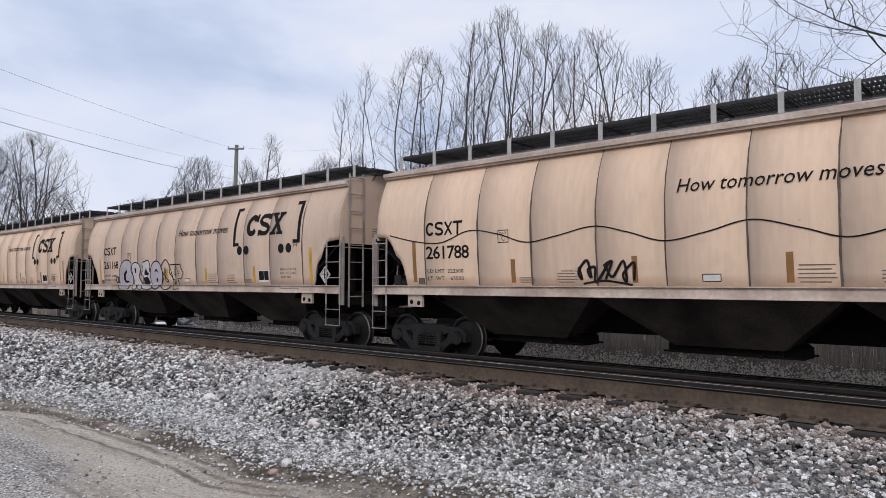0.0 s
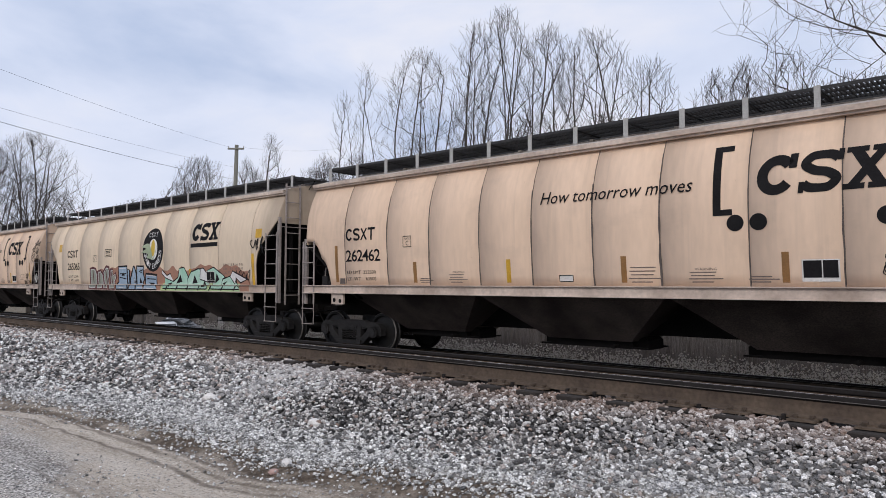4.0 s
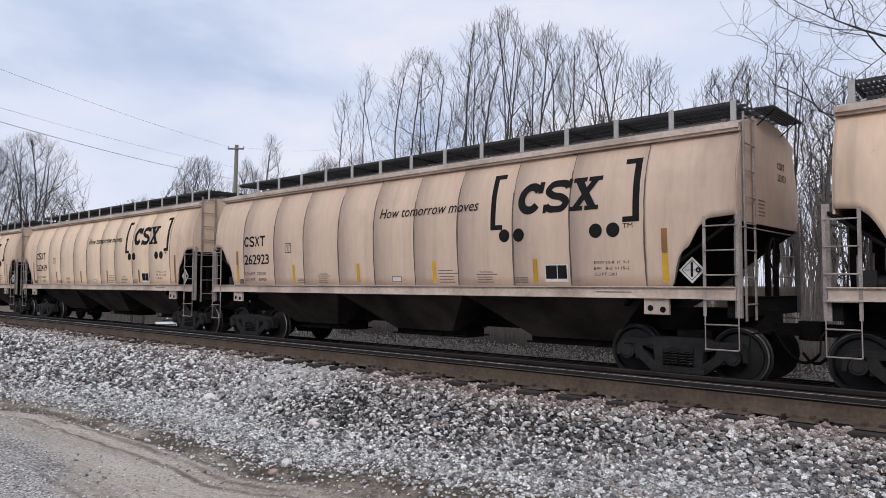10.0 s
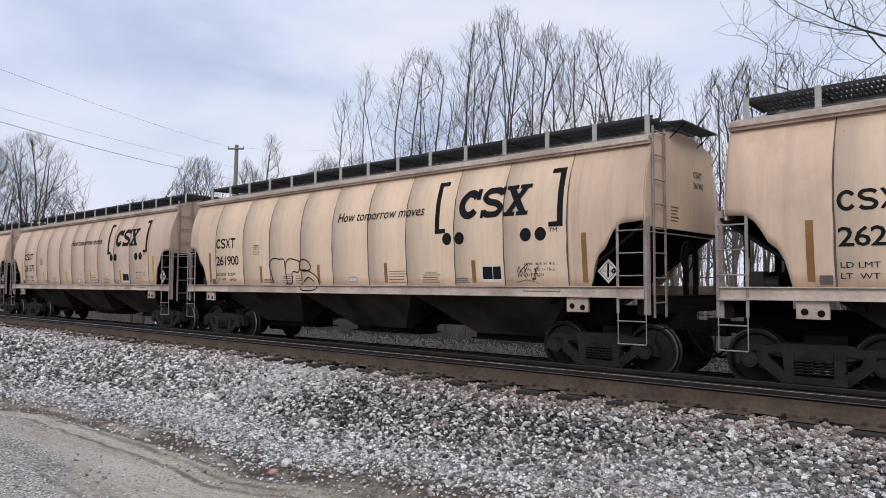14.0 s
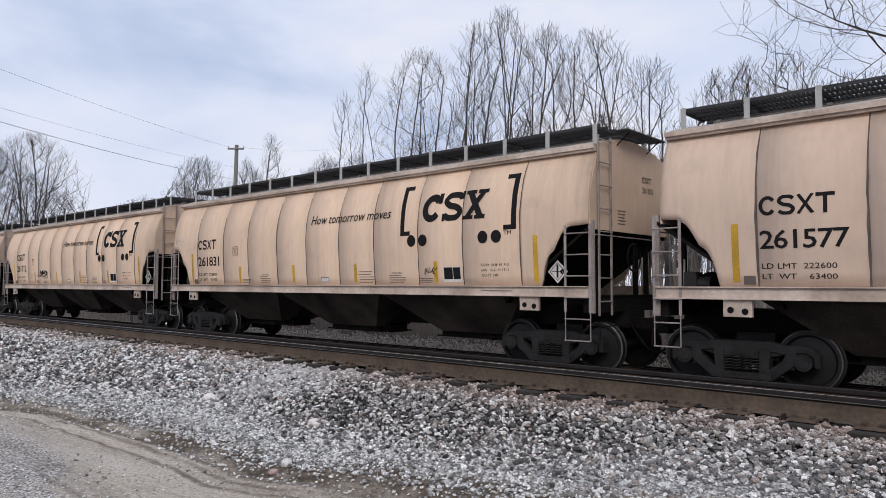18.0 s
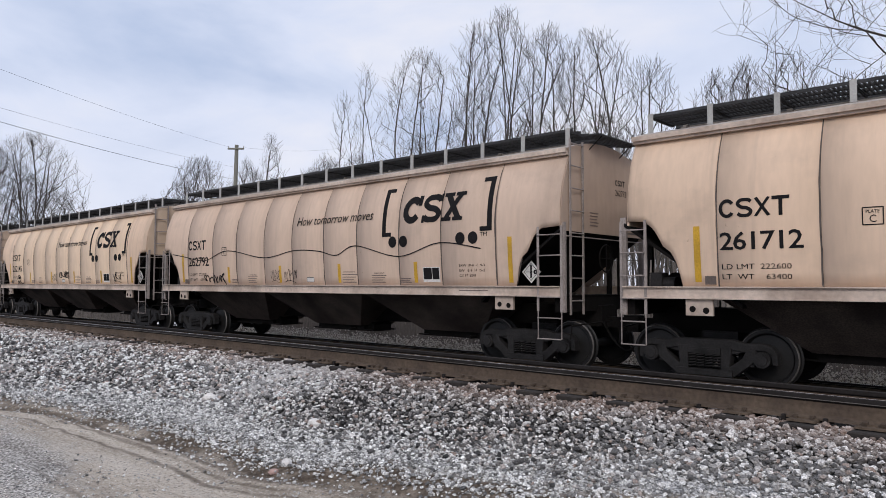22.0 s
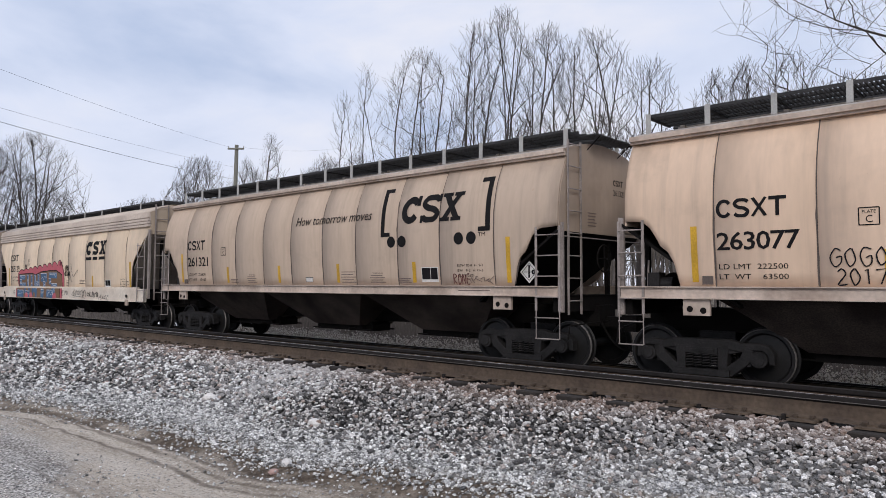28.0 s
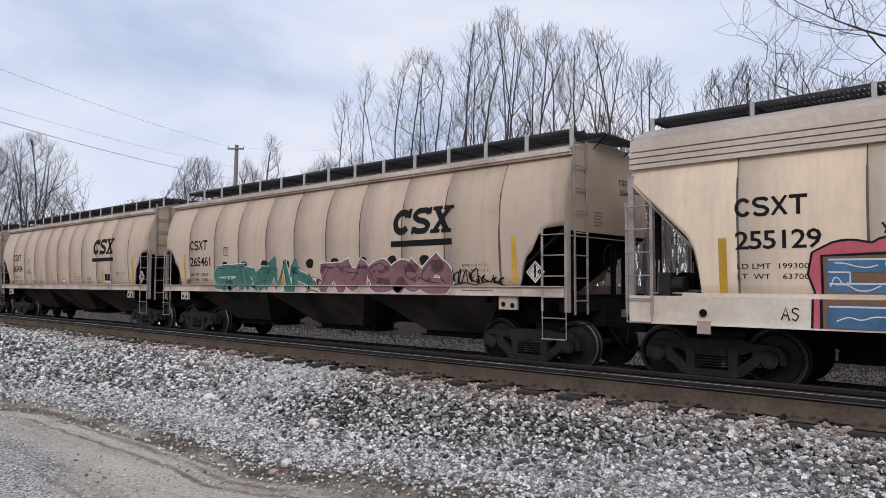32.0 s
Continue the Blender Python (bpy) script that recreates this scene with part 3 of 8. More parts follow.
        rod(bm, (E + 0.28, y, bz - 0.11), (E, y, bz - 0.34), 0.011, n=5)
        part("end_board_strut", bm, UNDER, car)
    bm = bmesh.new()
    box(bm, -E + 0.5, E - 0.5, -0.34, 0.34, top + 0.22, top + (0.31 if kind is not KIND_C else 0.41))
    for k in range(9):
        x = -E + 0.6 + k * (2 * E - 1.2) / 8
        box(bm, x - 0.04, x + 0.04, -0.38, 0.38, top + 0.21, top + (0.33 if kind is not KIND_C else 0.42))
    part("hatch_trough", bm, ROOF, car)
    # trucks
    for xc in (-kind.truck, kind.truck):
        t = new("truck")
        t.parent = car
        t.matrix_basis = pose(xc, 0, 0)
        for s in (-1, 1):
            part("side_frame", SHARED["frame"], None, t, at=pose(0, s * 1.0, 0, 0, 0, 0 if s < 0 else 180))
            for dx in (-0.2, -0.07, 0.07, 0.2):
                part("spring", SHARED["coil"], None, t, at=pose(dx, s * 1.05, 0))
        part("bolster", SHARED["bolster"], None, t)
        for dx in (-0.889, 0.889):
            w = part("wheelset", SHARED["wheels"], None, t, at=pose(dx, 0, WHEEL_R))
            w["rolls"] = 1
    # ladders: low ones on the side, tall ones on the end
    ltop = min(kind.slope + 0.03, 2.95)
    rungs = [0.62 + 0.375 * k for k in range(int((ltop - 0.62) / 0.375) + 1)]
    ly = -1.62 if kind is not KIND_C else -1.70
    ladder(car, E - 0.48, E + 0.02, ly, rungs if kind is not KIND_C else rungs[1:], 0.62 if kind is not KIND_C else 1.0, ltop)
    ladder(car, -E - 0.01, -E + 0.42, ly, rungs if kind is not KIND_C else rungs[1:], 0.62 if kind is not KIND_C else 1.0, ltop)
    ladder(car, -E + 0.42, -E, 1.62, rungs, 0.62, ltop)
    ladder(car, E - 0.42, E, 1.62, rungs, 0.62, ltop)
    end_ladder(car, E + 0.05, -1.36, -0.92, [1.3 + 0.41 * k for k in range(8)], 1.05, 4.25)
    end_ladder(car, -E - 0.05, 0.92, 1.36, [1.3 + 0.41 * k for k in range(8)], 1.05, 4.25)
    # corner posts of the end
    for s in (-1, 1):
        bm = bmesh.new()
        box(bm, s * E - 0.05, s * E + 0.05, -1.56, -1.50, 1.1, kind.slope + 0.1)
        part("corner_post", bm, STEEL, car)
        bm = bmesh.new()
        box(bm, s * E - 0.05, s * E + 0.05, 1.50, 1.56, 1.1, kind.slope + 0.1)
        part("corner_post", bm, STEEL, car)
        bm = bmesh.new()
        rod(bm, (s * (E + 0.06), -1.5, kind.slope - 0.15), (s * (E + 0.06), 1.5, kind.slope - 0.15), 0.013, n=5)
        part("grab_rail", bm, STEEL, car)
    # brake gear on the end platform: reservoir, cylinder, valve and piping
    bm = bmesh.new()
    rod(bm, (-E + 0.55, -0.75, 1.62), (-E + 0.55, 0.25, 1.62), 0.19, n=16)
    part("air_reservoir", bm, UNDER, car)
    bm = bmesh.new()
    rod(bm, (-E + 0.75, -1.15, 1.60), (-E + 0.45, -1.15, 1.60), 0.13, n=14)
    box(bm, -E + 0.35, -E + 0.55, -1.3, -1.05, 1.42, 1.8)
    part("control_valve", bm, TRUCK, car)
    for k, (y, z) in enumerate(((-1.2, 1.46), (-0.95, 1.50), (-0.5, 1.44))):
        bm = bmesh.new()
        rod(bm, (-E + 0.15, y, z), (-E + 0.95, y, z), 0.018, n=6)
        rod(bm, (-E + 0.3 + 0.15 * k, y, z), (-E + 0.3 + 0.15 * k, y + 0.05, z + 0.55), 0.016, n=6)
        part("brake_pipe", bm, STEEL, car)
    bm = bmesh.new()
    lathe_x(bm, E + 0.10, -0.15, 2.1, 0.26)
    part("hand_brake_wheel", bm, UNDER, car)
    return car


def lathe_x(bm, x, y, z, r):
    """A spoked hand wheel that faces along x."""
    n = 20
    last = None
    pts = [Vector((x, y + r * math.cos(2 * math.pi * k / n), z + r * math.sin(2 * math.pi * k / n))) for k in range(n + 1)]
    for a, b in zip(pts, pts[1:]):
        rod(bm, a, b, 0.016, n=5)
    for k in range(0, n, 5):
        rod(bm, (x, y, z), pts[k], 0.012, n=4)


def end_ladder(parent, x, y0, y1, zs, foot, top):
    e = new("end_ladder")
    e.parent = parent
    for y in (y0, y1):
        bm = bmesh.new()
        box(bm, x - 0.012, x + 0.012, y - 0.022, y + 0.022, foot, top)
        part("stile", bm, STEEL, e)
    for z in zs:
        bm = bmesh.new()
        rod(bm, (x + 0.02, y0, z), (x + 0.02, y1, z), 0.013, n=6)
        part("rung", bm, STEEL, e)


def bolster_mesh():
    bm = bmesh.new()
    box(bm, -0.2, 0.2, -1.05, 1.05, 0.48, 0.66)
    box(bm, -0.3, 0.3, -0.4, 0.4, 0.6, 0.82)
    return mesh_of(bm, "bolster", TRUCK)


SHARED = {"frame": side_frame_mesh(), "coil": coil_mesh(), "wheels": make_wheelset(), "bolster": bolster_mesh()}

# number, paint and kind of every car, in the order in which they pass
FLEET = (("261788", "A"), ("261168", "D"), ("262462", "A"), ("265065", "B"), ("261876", "A"), ("262923", "D"), ("262419", "L"), ("261900", "L"), ("261577", "D"), ("261831", "A"),
         ("261712", "A"), ("262792", "D"), ("262145", "L"), ("263077", "A"), ("261321", "G"), ("255129", "C"), ("265461", "G"), ("265434", "G"), ("265402", "G"), ("261540", "A"))


def travel(t):
    """Metres the train has run at t seconds: it slowly gathers speed."""
    return 7.3149 * t + 0.01407 * t * t - 0.00000545 * t ** 3


def place_x(i):
    """Where car i stands at the start."""
    x = -4.2325 - PITCH * i
    x -= 1.2665 if i >= 4 else 0
    x -= 0.3819 if i >= 16 else 0
    return x - {3: 0.61, 15: 0.13}.get(i, 0)


masters = {"A": build_hopper(KIND_A, PAINT), "G": build_hopper(KIND_A, PAINT_GREY), "D": build_hopper(KIND_A, PAINT_DULL), "L": build_hopper(KIND_A, PAINT_LIGHT), "B": build_hopper(KIND_B, PAINT_TAN), "C": build_hopper(KIND_C, PAINT_CREAM)}
cars, used = [], set()
for number, k in FLEET:
    if k in used:
        cars.append(copy_thing(masters[k], pose(0, 0, 0)))
    else:
        used.add(k)
        cars.append(masters[k])


# ---- lettering, emblems and sprayed paint on the cars' sides ----
from mathutils.geometry import tessellate_polygon


def settle_on(bm, kind, lift):
    """Bends a flat (x, z) drawing onto the near side of a car."""
    lo, hi, sw = kind.sill
    front = sw + (0.045 if kind.prof is ROUND else 0.05)
    for v in bm.verts:
        v.co.x += kind.dx
    zs = [v.co.z for v in bm.verts]
    if not zs:
        return
    cuts = [z for z in [hi - 0.02, hi + 0.0] + [1.7 + 0.16 * k for k in range(16)] if min(zs) < z < max(zs)]
    for z in cuts:
        bmesh.ops.bisect_plane(bm, geom=bm.verts[:] + bm.edges[:] + bm.faces[:], plane_co=(0, 0, z), plane_no=(0, 0, 1))
    for v in bm.verts:
        z = v.co.z
        v.co.y = -(front + lift + v.co.y) if z < hi - 0.01 else -(half_width(z, kind.prof) + lift + v.co.y)


def fill(bm, outline):
    vs = [bm.verts.new((x, 0, z)) for x, z in outline]
    for t in tessellate_polygon([[Vector((x, z, 0)) for x, z in outline]]):
        a, b, c = (vs[i] for i in t)
        n = (b.co - a.co).cross(c.co - a.co)
        if n.length > 1e-9:
            bm.faces.new((a, b, c) if n.y < 0 else (a, c, b))


def ribbon(bm, pts, width, closed=False):
    """A line of that width through (x, z) points; each line lies a hair above the one before."""
    coat = 0.0004 * (len(bm.verts) % 7)
    n = len(pts)
    side = []
    for i in range(n):
        a = pts[(i - 1) % n] if closed or i else pts[0]
        b = pts[(i + 1) % n] if closed or i < n - 1 else pts[-1]
        dx, dz = b[0] - a[0], b[1] - a[1]
        l = math.hypot(dx, dz) or 1
        w = width / 2
        side.append((bm.verts.new((pts[i][0] - dz / l * w, coat, pts[i][1] + dx / l * w)), bm.verts.new((pts[i][0] + dz / l * w, coat, pts[i][1] - dx / l * w))))
    for i in range(n if closed else n - 1):
        (a, b), (c, d) = side[i], side[(i + 1) % n]
        bm.faces.new((b, d, c, a))


def smooth_line(pts, steps=6, closed=False):
    """A curve through the points."""
    n = len(pts)
    out = []
    for i in range(n if closed else n - 1):
        p0, p1, p2, p3 = (pts[(i + k) % n] if closed else pts[min(max(i + k, 0), n - 1)] for k in (-1, 0, 1, 2))
        for s in range(steps):
            t = s / steps
            out.append(tuple(0.5 * (2 * p1[j] + (p2[j] - p0[j]) * t + (2 * p0[j] - 5 * p1[j] + 4 * p2[j] - p3[j]) * t * t + (3 * p1[j] - p0[j] - 3 * p2[j] + p3[j]) * t ** 3) for j in (0, 1)))
    if not closed:
        out.append(pts[-1])
    return out


def writing(text, x0, x1, z0, z1, slant=0.0, bold=0.0, tight=1.0):
    """Built-in type fitted into a box of the side."""
    cu = bpy.data.curves.new("type", "FONT")
    cu.body, cu.resolution_u, cu.offset, cu.space_character = text, 2, bold, tight
    ob = bpy.data.objects.new("type", cu)
    me = bpy.data.meshes.new_from_object(ob)
    bpy.data.objects.remove(ob)
    bm = bmesh.new()
    bm.from_mesh(me)
    bpy.data.meshes.remove(me)
    bpy.data.curves.remove(cu)
    xs, ys = [v.co.x for v in bm.verts], [v.co.y for v in bm.verts]
    ax, bx, ay, by = min(xs), max(xs), min(ys), max(ys)
    for v in bm.verts:
        u, w = (v.co.x - ax) / (bx - ax), (v.co.y - ay) / (by - ay)
        z = z0 + (z1 - z0) * w
        v.co = Vector((x0 + (x1 - x0 - slant * (z1 - z0)) * u + slant * (z - z0), 0, z))
    return bm


def on_car(name, bm, material, car, kind, lift=0.006, label=""):
    settle_on(bm, kind, lift)
    return part(name, bm, material, car, label)


def arc(cx, cz, rx, rz, a0, a1, n=14):
    return [(cx + rx * math.cos(radians(a0 + (a1 - a0) * k / n)), cz + rz * math.sin(radians(a0 + (a1 - a0) * k / n))) for k in range(n + 1)]


def emblem_shapes(bm, x0, x1, z0, z1, w, gap=0.06, slab=True, tee=False, lean=0.0, only=None):
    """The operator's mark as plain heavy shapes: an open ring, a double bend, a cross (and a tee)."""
    n = 4 if tee else 3
    each = (x1 - x0 - gap * (n - 1)) / n
    h = z1 - z0
    for k in range(n) if only is None else (only,):
        a = x0 + k * (each + gap)
        b = a + each
        cx, cz, m = (a + b) / 2, (z0 + z1) / 2, w / 2
        rx, rz = each / 2 - m, h / 2 - m
        keep = len(bm.verts)
        if k == 0:
            ribbon(bm, arc(cx, cz, rx, rz, 36, 324, 20), w)
            if slab:
                ribbon(bm, [(b - m * 0.9, z1), (b - m * 0.9, z1 - h * 0.36)], w * 0.7)
        elif k == 1:
            t = w * (0.84 if slab else 1.0)
            m = t / 2
            rx, rz = each / 2 - m, h / 2 - m
            r2 = rz / 2
            ribbon(bm, smooth_line([(b - m, z1 - m - r2 * 0.55), (cx + rx * 0.5, z1 - m * 1.05), (cx - rx * 0.55, z1 - m * 1.1), (a + m, cz + r2), (cx - rx * 0.4, cz + m * 0.3), (cx + rx * 0.4, cz - m * 0.3), (b - m, cz - r2), (cx + rx * 0.55, z0 + m * 1.05), (cx - rx * 0.5, z0 + m * 1.05), (a + m, z0 + m + r2 * 0.55)], 5), t)
            if slab:
                ribbon(bm, [(b - m * 0.7, z1), (b - m * 0.7, z1 - h * 0.27)], t * 0.55)
                ribbon(bm, [(a + m * 0.7, z0), (a + m * 0.7, z0 + h * 0.27)], t * 0.55)
            m = w / 2
            rx, rz = each / 2 - m, h / 2 - m
        elif k == 2:
            ribbon(bm, [(a + m * 1.1, z1), (b - m * 1.1, z0)], w * 1.05)
            ribbon(bm, [(a + m * 1.1, z0), (b - m * 1.1, z1)], w * 0.9)
            if slab:
                for zz in (z0 + w * 0.27, z1 - w * 0.27):
                    ribbon(bm, [(a - w * 0.1, zz), (a + each * 0.46, zz)], w * 0.52)
                    ribbon(bm, [(b - each * 0.46, zz), (b + w * 0.1, zz)], w * 0.52)
        else:
            ribbon(bm, [(a, z1 - m), (b, z1 - m)], w)
            ribbon(bm, [(cx, z1), (cx, z0)], w)
        bm.verts.ensure_lookup_table()
        for v in bm.verts[keep:]:
            v.co.z = min(max(v.co.z, z0), z1)
            v.co.x += lean * (v.co.z - z0)


def text_bars(car, kind, x0, x1, zs, h=0.018, material=None, seed=1):
    rng = random.Random(seed)
    for z in zs:
        bm = bmesh.new()
        b = x1 - rng.uniform(0, 0.3) * (x1 - x0)
        ribbon(bm, [(x0 + rng.uniform(0, 0.1) * (x1 - x0), z), (b, z)], h)
        on_car("stencil_line", bm, material or FADED, car, kind)


def reflector(car, kind, x, z0, z1, material, w=0.10):
    bm = bmesh.new()
    ribbon(bm, [(x, z0), (x, z1)], w)
    on_car("reflector", bm, material, car, kind, 0.007)


def frame_box(bm, x0, x1, z0, z1, w):
    ribbon(bm, [(x0, z0), (x1, z0)], w)
    ribbon(bm, [(x0, z1), (x1, z1)], w)
    ribbon(bm, [(x0, z0), (x0, z1)], w)
    ribbon(bm, [(x1, z0), (x1, z1)], w)


SPRAY_BLACK = mat("black_spray", (0.022, 0.020, 0.022), 0.8, var=0.3, scale=4, spec=0.08)


def spray(name, colour, second=None):
    return mat(name, colour, 0.7, var=0.12, scale=1.6, fine=12, bump=0.01, second=second, amount=0.8)


SP_LILAC = spray("lilac_grey_spray", (0.50, 0.46, 0.50), (0.36, 0.34, 0.38))
SP_PALE = spray("pale_grey_spray", (0.62, 0.59, 0.59), (0.50, 0.48, 0.50))
SP_SAGE = spray("sage_grey_spray", (0.33, 0.36, 0.30), (0.26, 0.28, 0.24))
SP_MAROON = spray("maroon_spray", (0.13, 0.03, 0.032), (0.09, 0.025, 0.028))
SP_RUST = spray("brown_overpaint", (0.40, 0.20, 0.13), (0.32, 0.17, 0.12))
SP_BLUE = spray("pale_blue_spray", (0.36, 0.47, 0.58), (0.25, 0.34, 0.45))
SP_MINT = spray("mint_spray", (0.30, 0.55, 0.42), (0.50, 0.68, 0.58))
SP_LIME = spray("lime_spray", (0.48, 0.60, 0.27), (0.38, 0.52, 0.30))
SP_WHITE = spray("white_spray", (0.74, 0.73, 0.71), (0.62, 0.60, 0.60))
SP_PINK = spray("pink_red_spray", (0.55, 0.12, 0.15), (0.48, 0.10, 0.13))
SP_DEEP = spray("deep_blue_spray", (0.035, 0.085, 0.17), (0.08, 0.18, 0.32))
SP_BROWN = spray("brown_spray", (0.22, 0.12, 0.06), (0.18, 0.10, 0.055))
SP_TEAL = spray("teal_spray", (0.03, 0.12, 0.10), (0.07, 0.20, 0.16))
SP_ROSE = spray("dusky_rose_spray", (0.20, 0.085, 0.10), (0.28, 0.15, 0.16))
CORN_YELLOW = spray("corn_yellow", (0.62, 0.44, 0.06), (0.5, 0.33, 0.05))
LEAF_GREEN = spray("leaf_green", (0.30, 0.38, 0.24), (0.40, 0.46, 0.32))


# loose strokes of sprayed characters in a unit box
STROKES = (
    (((0.95, 0.8), (0.6, 1.0), (0.15, 0.8), (0.05, 0.4), (0.3, 0.03), (0.8, 0.06), (0.95, 0.45), (0.55, 0.45)),),
    (((0.1, 0.0), (0.1, 1.0), (0.7, 0.97), (0.88, 0.72), (0.6, 0.5), (0.2, 0.48)), ((0.5, 0.48), (0.95, 0.0))),
    (((0.92, 0.88), (0.5, 1.0), (0.12, 0.8), (0.3, 0.55), (0.75, 0.45), (0.92, 0.2), (0.5, 0.0), (0.06, 0.1)),),
    (((0.5, 1.0), (0.1, 0.8), (0.05, 0.35), (0.4, 0.0), (0.85, 0.15), (0.95, 0.65), (0.6, 0.98)),),
    (((0.05, 1.0), (0.5, 0.5)), ((0.95, 1.0), (0.5, 0.5), (0.42, 0.0))),
    (((0.92, 1.0), (0.1, 0.98), (0.1, 0.02), (0.92, 0.0)), ((0.12, 0.5), (0.75, 0.52))),
    (((0.08, 1.0), (0.1, 0.2), (0.5, 0.0), (0.88, 0.2), (0.92, 1.0)),),
    (((0.08, 0.0), (0.12, 1.0), (0.85, 0.02), (0.92, 1.0)),),
    (((0.02, 0.97), (0.98, 1.0)), ((0.5, 0.97), (0.48, 0.0))),
    (((0.03, 0.0), (0.5, 1.0), (0.97, 0.0)), ((0.25, 0.38), (0.78, 0.38))),
    (((0.1, 0.0), (0.1, 1.0)), ((0.92, 1.0), (0.15, 0.48), (0.97, 0.0))),
    (((0.05, 0.0), (0.12, 1.0), (0.5, 0.45), (0.85, 1.0), (0.95, 0.0)),),
)


def glyph(which, x0, x1, z0, z1, rng, wild, smooth):
    out = []
    turn = rng.randrange(4)
    lines = [[((1 - u) if turn & 1 else u, (1 - w) if turn & 2 else w) for u, w in l] for l in STROKES[which % len(STROKES)]]
    if rng.random() < 0.5:
        lines = [[(w, u) for u, w in l] for l in lines]
    for line in lines:
        pts = [(x0 + (x1 - x0) * (u + rng.uniform(-wild, wild)), z0 + (z1 - z0) * (w + rng.uniform(-wild, wild))) for u, w in line]
        out.append(smooth_line(pts, 5) if smooth and len(pts) > 2 else pts)
    return out


def tag(car, kind, x0, x1, z0, z1, w, seed, n=9, material=None, lift=0.013):
    """A quick illegible scrawl: looping up-and-down strokes, with a flick or an underline."""
    rng = random.Random(seed)
    bm = bmesh.new()
    count = max(4, n)
    step = (x1 - x0) / count
    h = z1 - z0
    pts = []
    for k in range(count + 1):
        top = k % 2 == 0
        x = x0 + step * k + rng.uniform(-0.9, 0.9) * step
        z = (z1 - h * rng.uniform(0, 0.35)) if top else (z0 + h * rng.uniform(0, 0.3))
        pts.append((x + 0.18 * (z - z0), z))
        if rng.random() < 0.45:
            pts.append((x - step * rng.uniform(0.3, 0.9), z + (-h if top else h) * rng.uniform(0.15, 0.4)))
    cut = rng.randrange(len(pts) // 3, 2 * len(pts) // 3 + 1)
    for line in (pts[:cut + 1], pts[cut + 1:]):
        if len(line) > 2:
            ribbon(bm, smooth_line(line, 5), w * rng.uniform(0.85, 1.1))
    if rng.random() < 0.6:
        ribbon(bm, smooth_line([(x0 + step, z0 - 0.02), ((x0 + x1) / 2, z0 + 0.03), (x1, z0 - 0.04)], 5), w * 0.7)
    else:
        ribbon(bm, [(x1 - 2 * step, z0 + h * 0.5), (x1 + step * 0.5, z0 - h * 0.2)], w * 0.8)
    on_car("graffiti_tag", bm, material or SPRAY_BLACK, car, kind, lift)


def blob(x0, x1, z0, z1, rng, jag):
    """The outline of one sprayed letter: a rounded bubble or a jagged wedge shape."""
    cx, cz, rx, rz = (x0 + x1) / 2, (z0 + z1) / 2, (x1 - x0) / 2, (z1 - z0) / 2
    if jag:
        n = 11
        pts = []
        for k in range(n):
            a = 2 * math.pi * (k + rng.uniform(-0.25, 0.25)) / n
            s = 1.0 if k % 2 else rng.uniform(0.62, 0.9)
            c, d = math.cos(a), math.sin(a)
            m = max(abs(c), abs(d))
            pts.append((cx + rx * s * c / m, cz + rz * s * d / m))
        return pts
    pts = []
    for k in range(9):
        a = 2 * math.pi * k / 9 + rng.uniform(-0.15, 0.15)
        c, d = math.cos(a), math.sin(a)
        q = (abs(c) ** 3 + abs(d) ** 3) ** (-1 / 3) * rng.uniform(0.86, 1.06)
        pts.append((cx + rx * q * c, cz + rz * q * d))
    return smooth_line(pts, 5, True)


def widen(pts, by):
    """Runs both ends of a line on by that much."""
    (ax, az), (bx, bz) = pts[0], pts[1]
    (cx, cz), (dx, dz) = pts[-2], pts[-1]
    l, m = math.hypot(ax - bx, az - bz) or 1, math.hypot(dx - cx, dz - cz) or 1
    return [(ax + (ax - bx) / l * by, az + (az - bz) / l * by)] + list(pts[1:-1]) + [(dx + (dx - cx) / m * by, dz + (dz - cz) / m * by)]


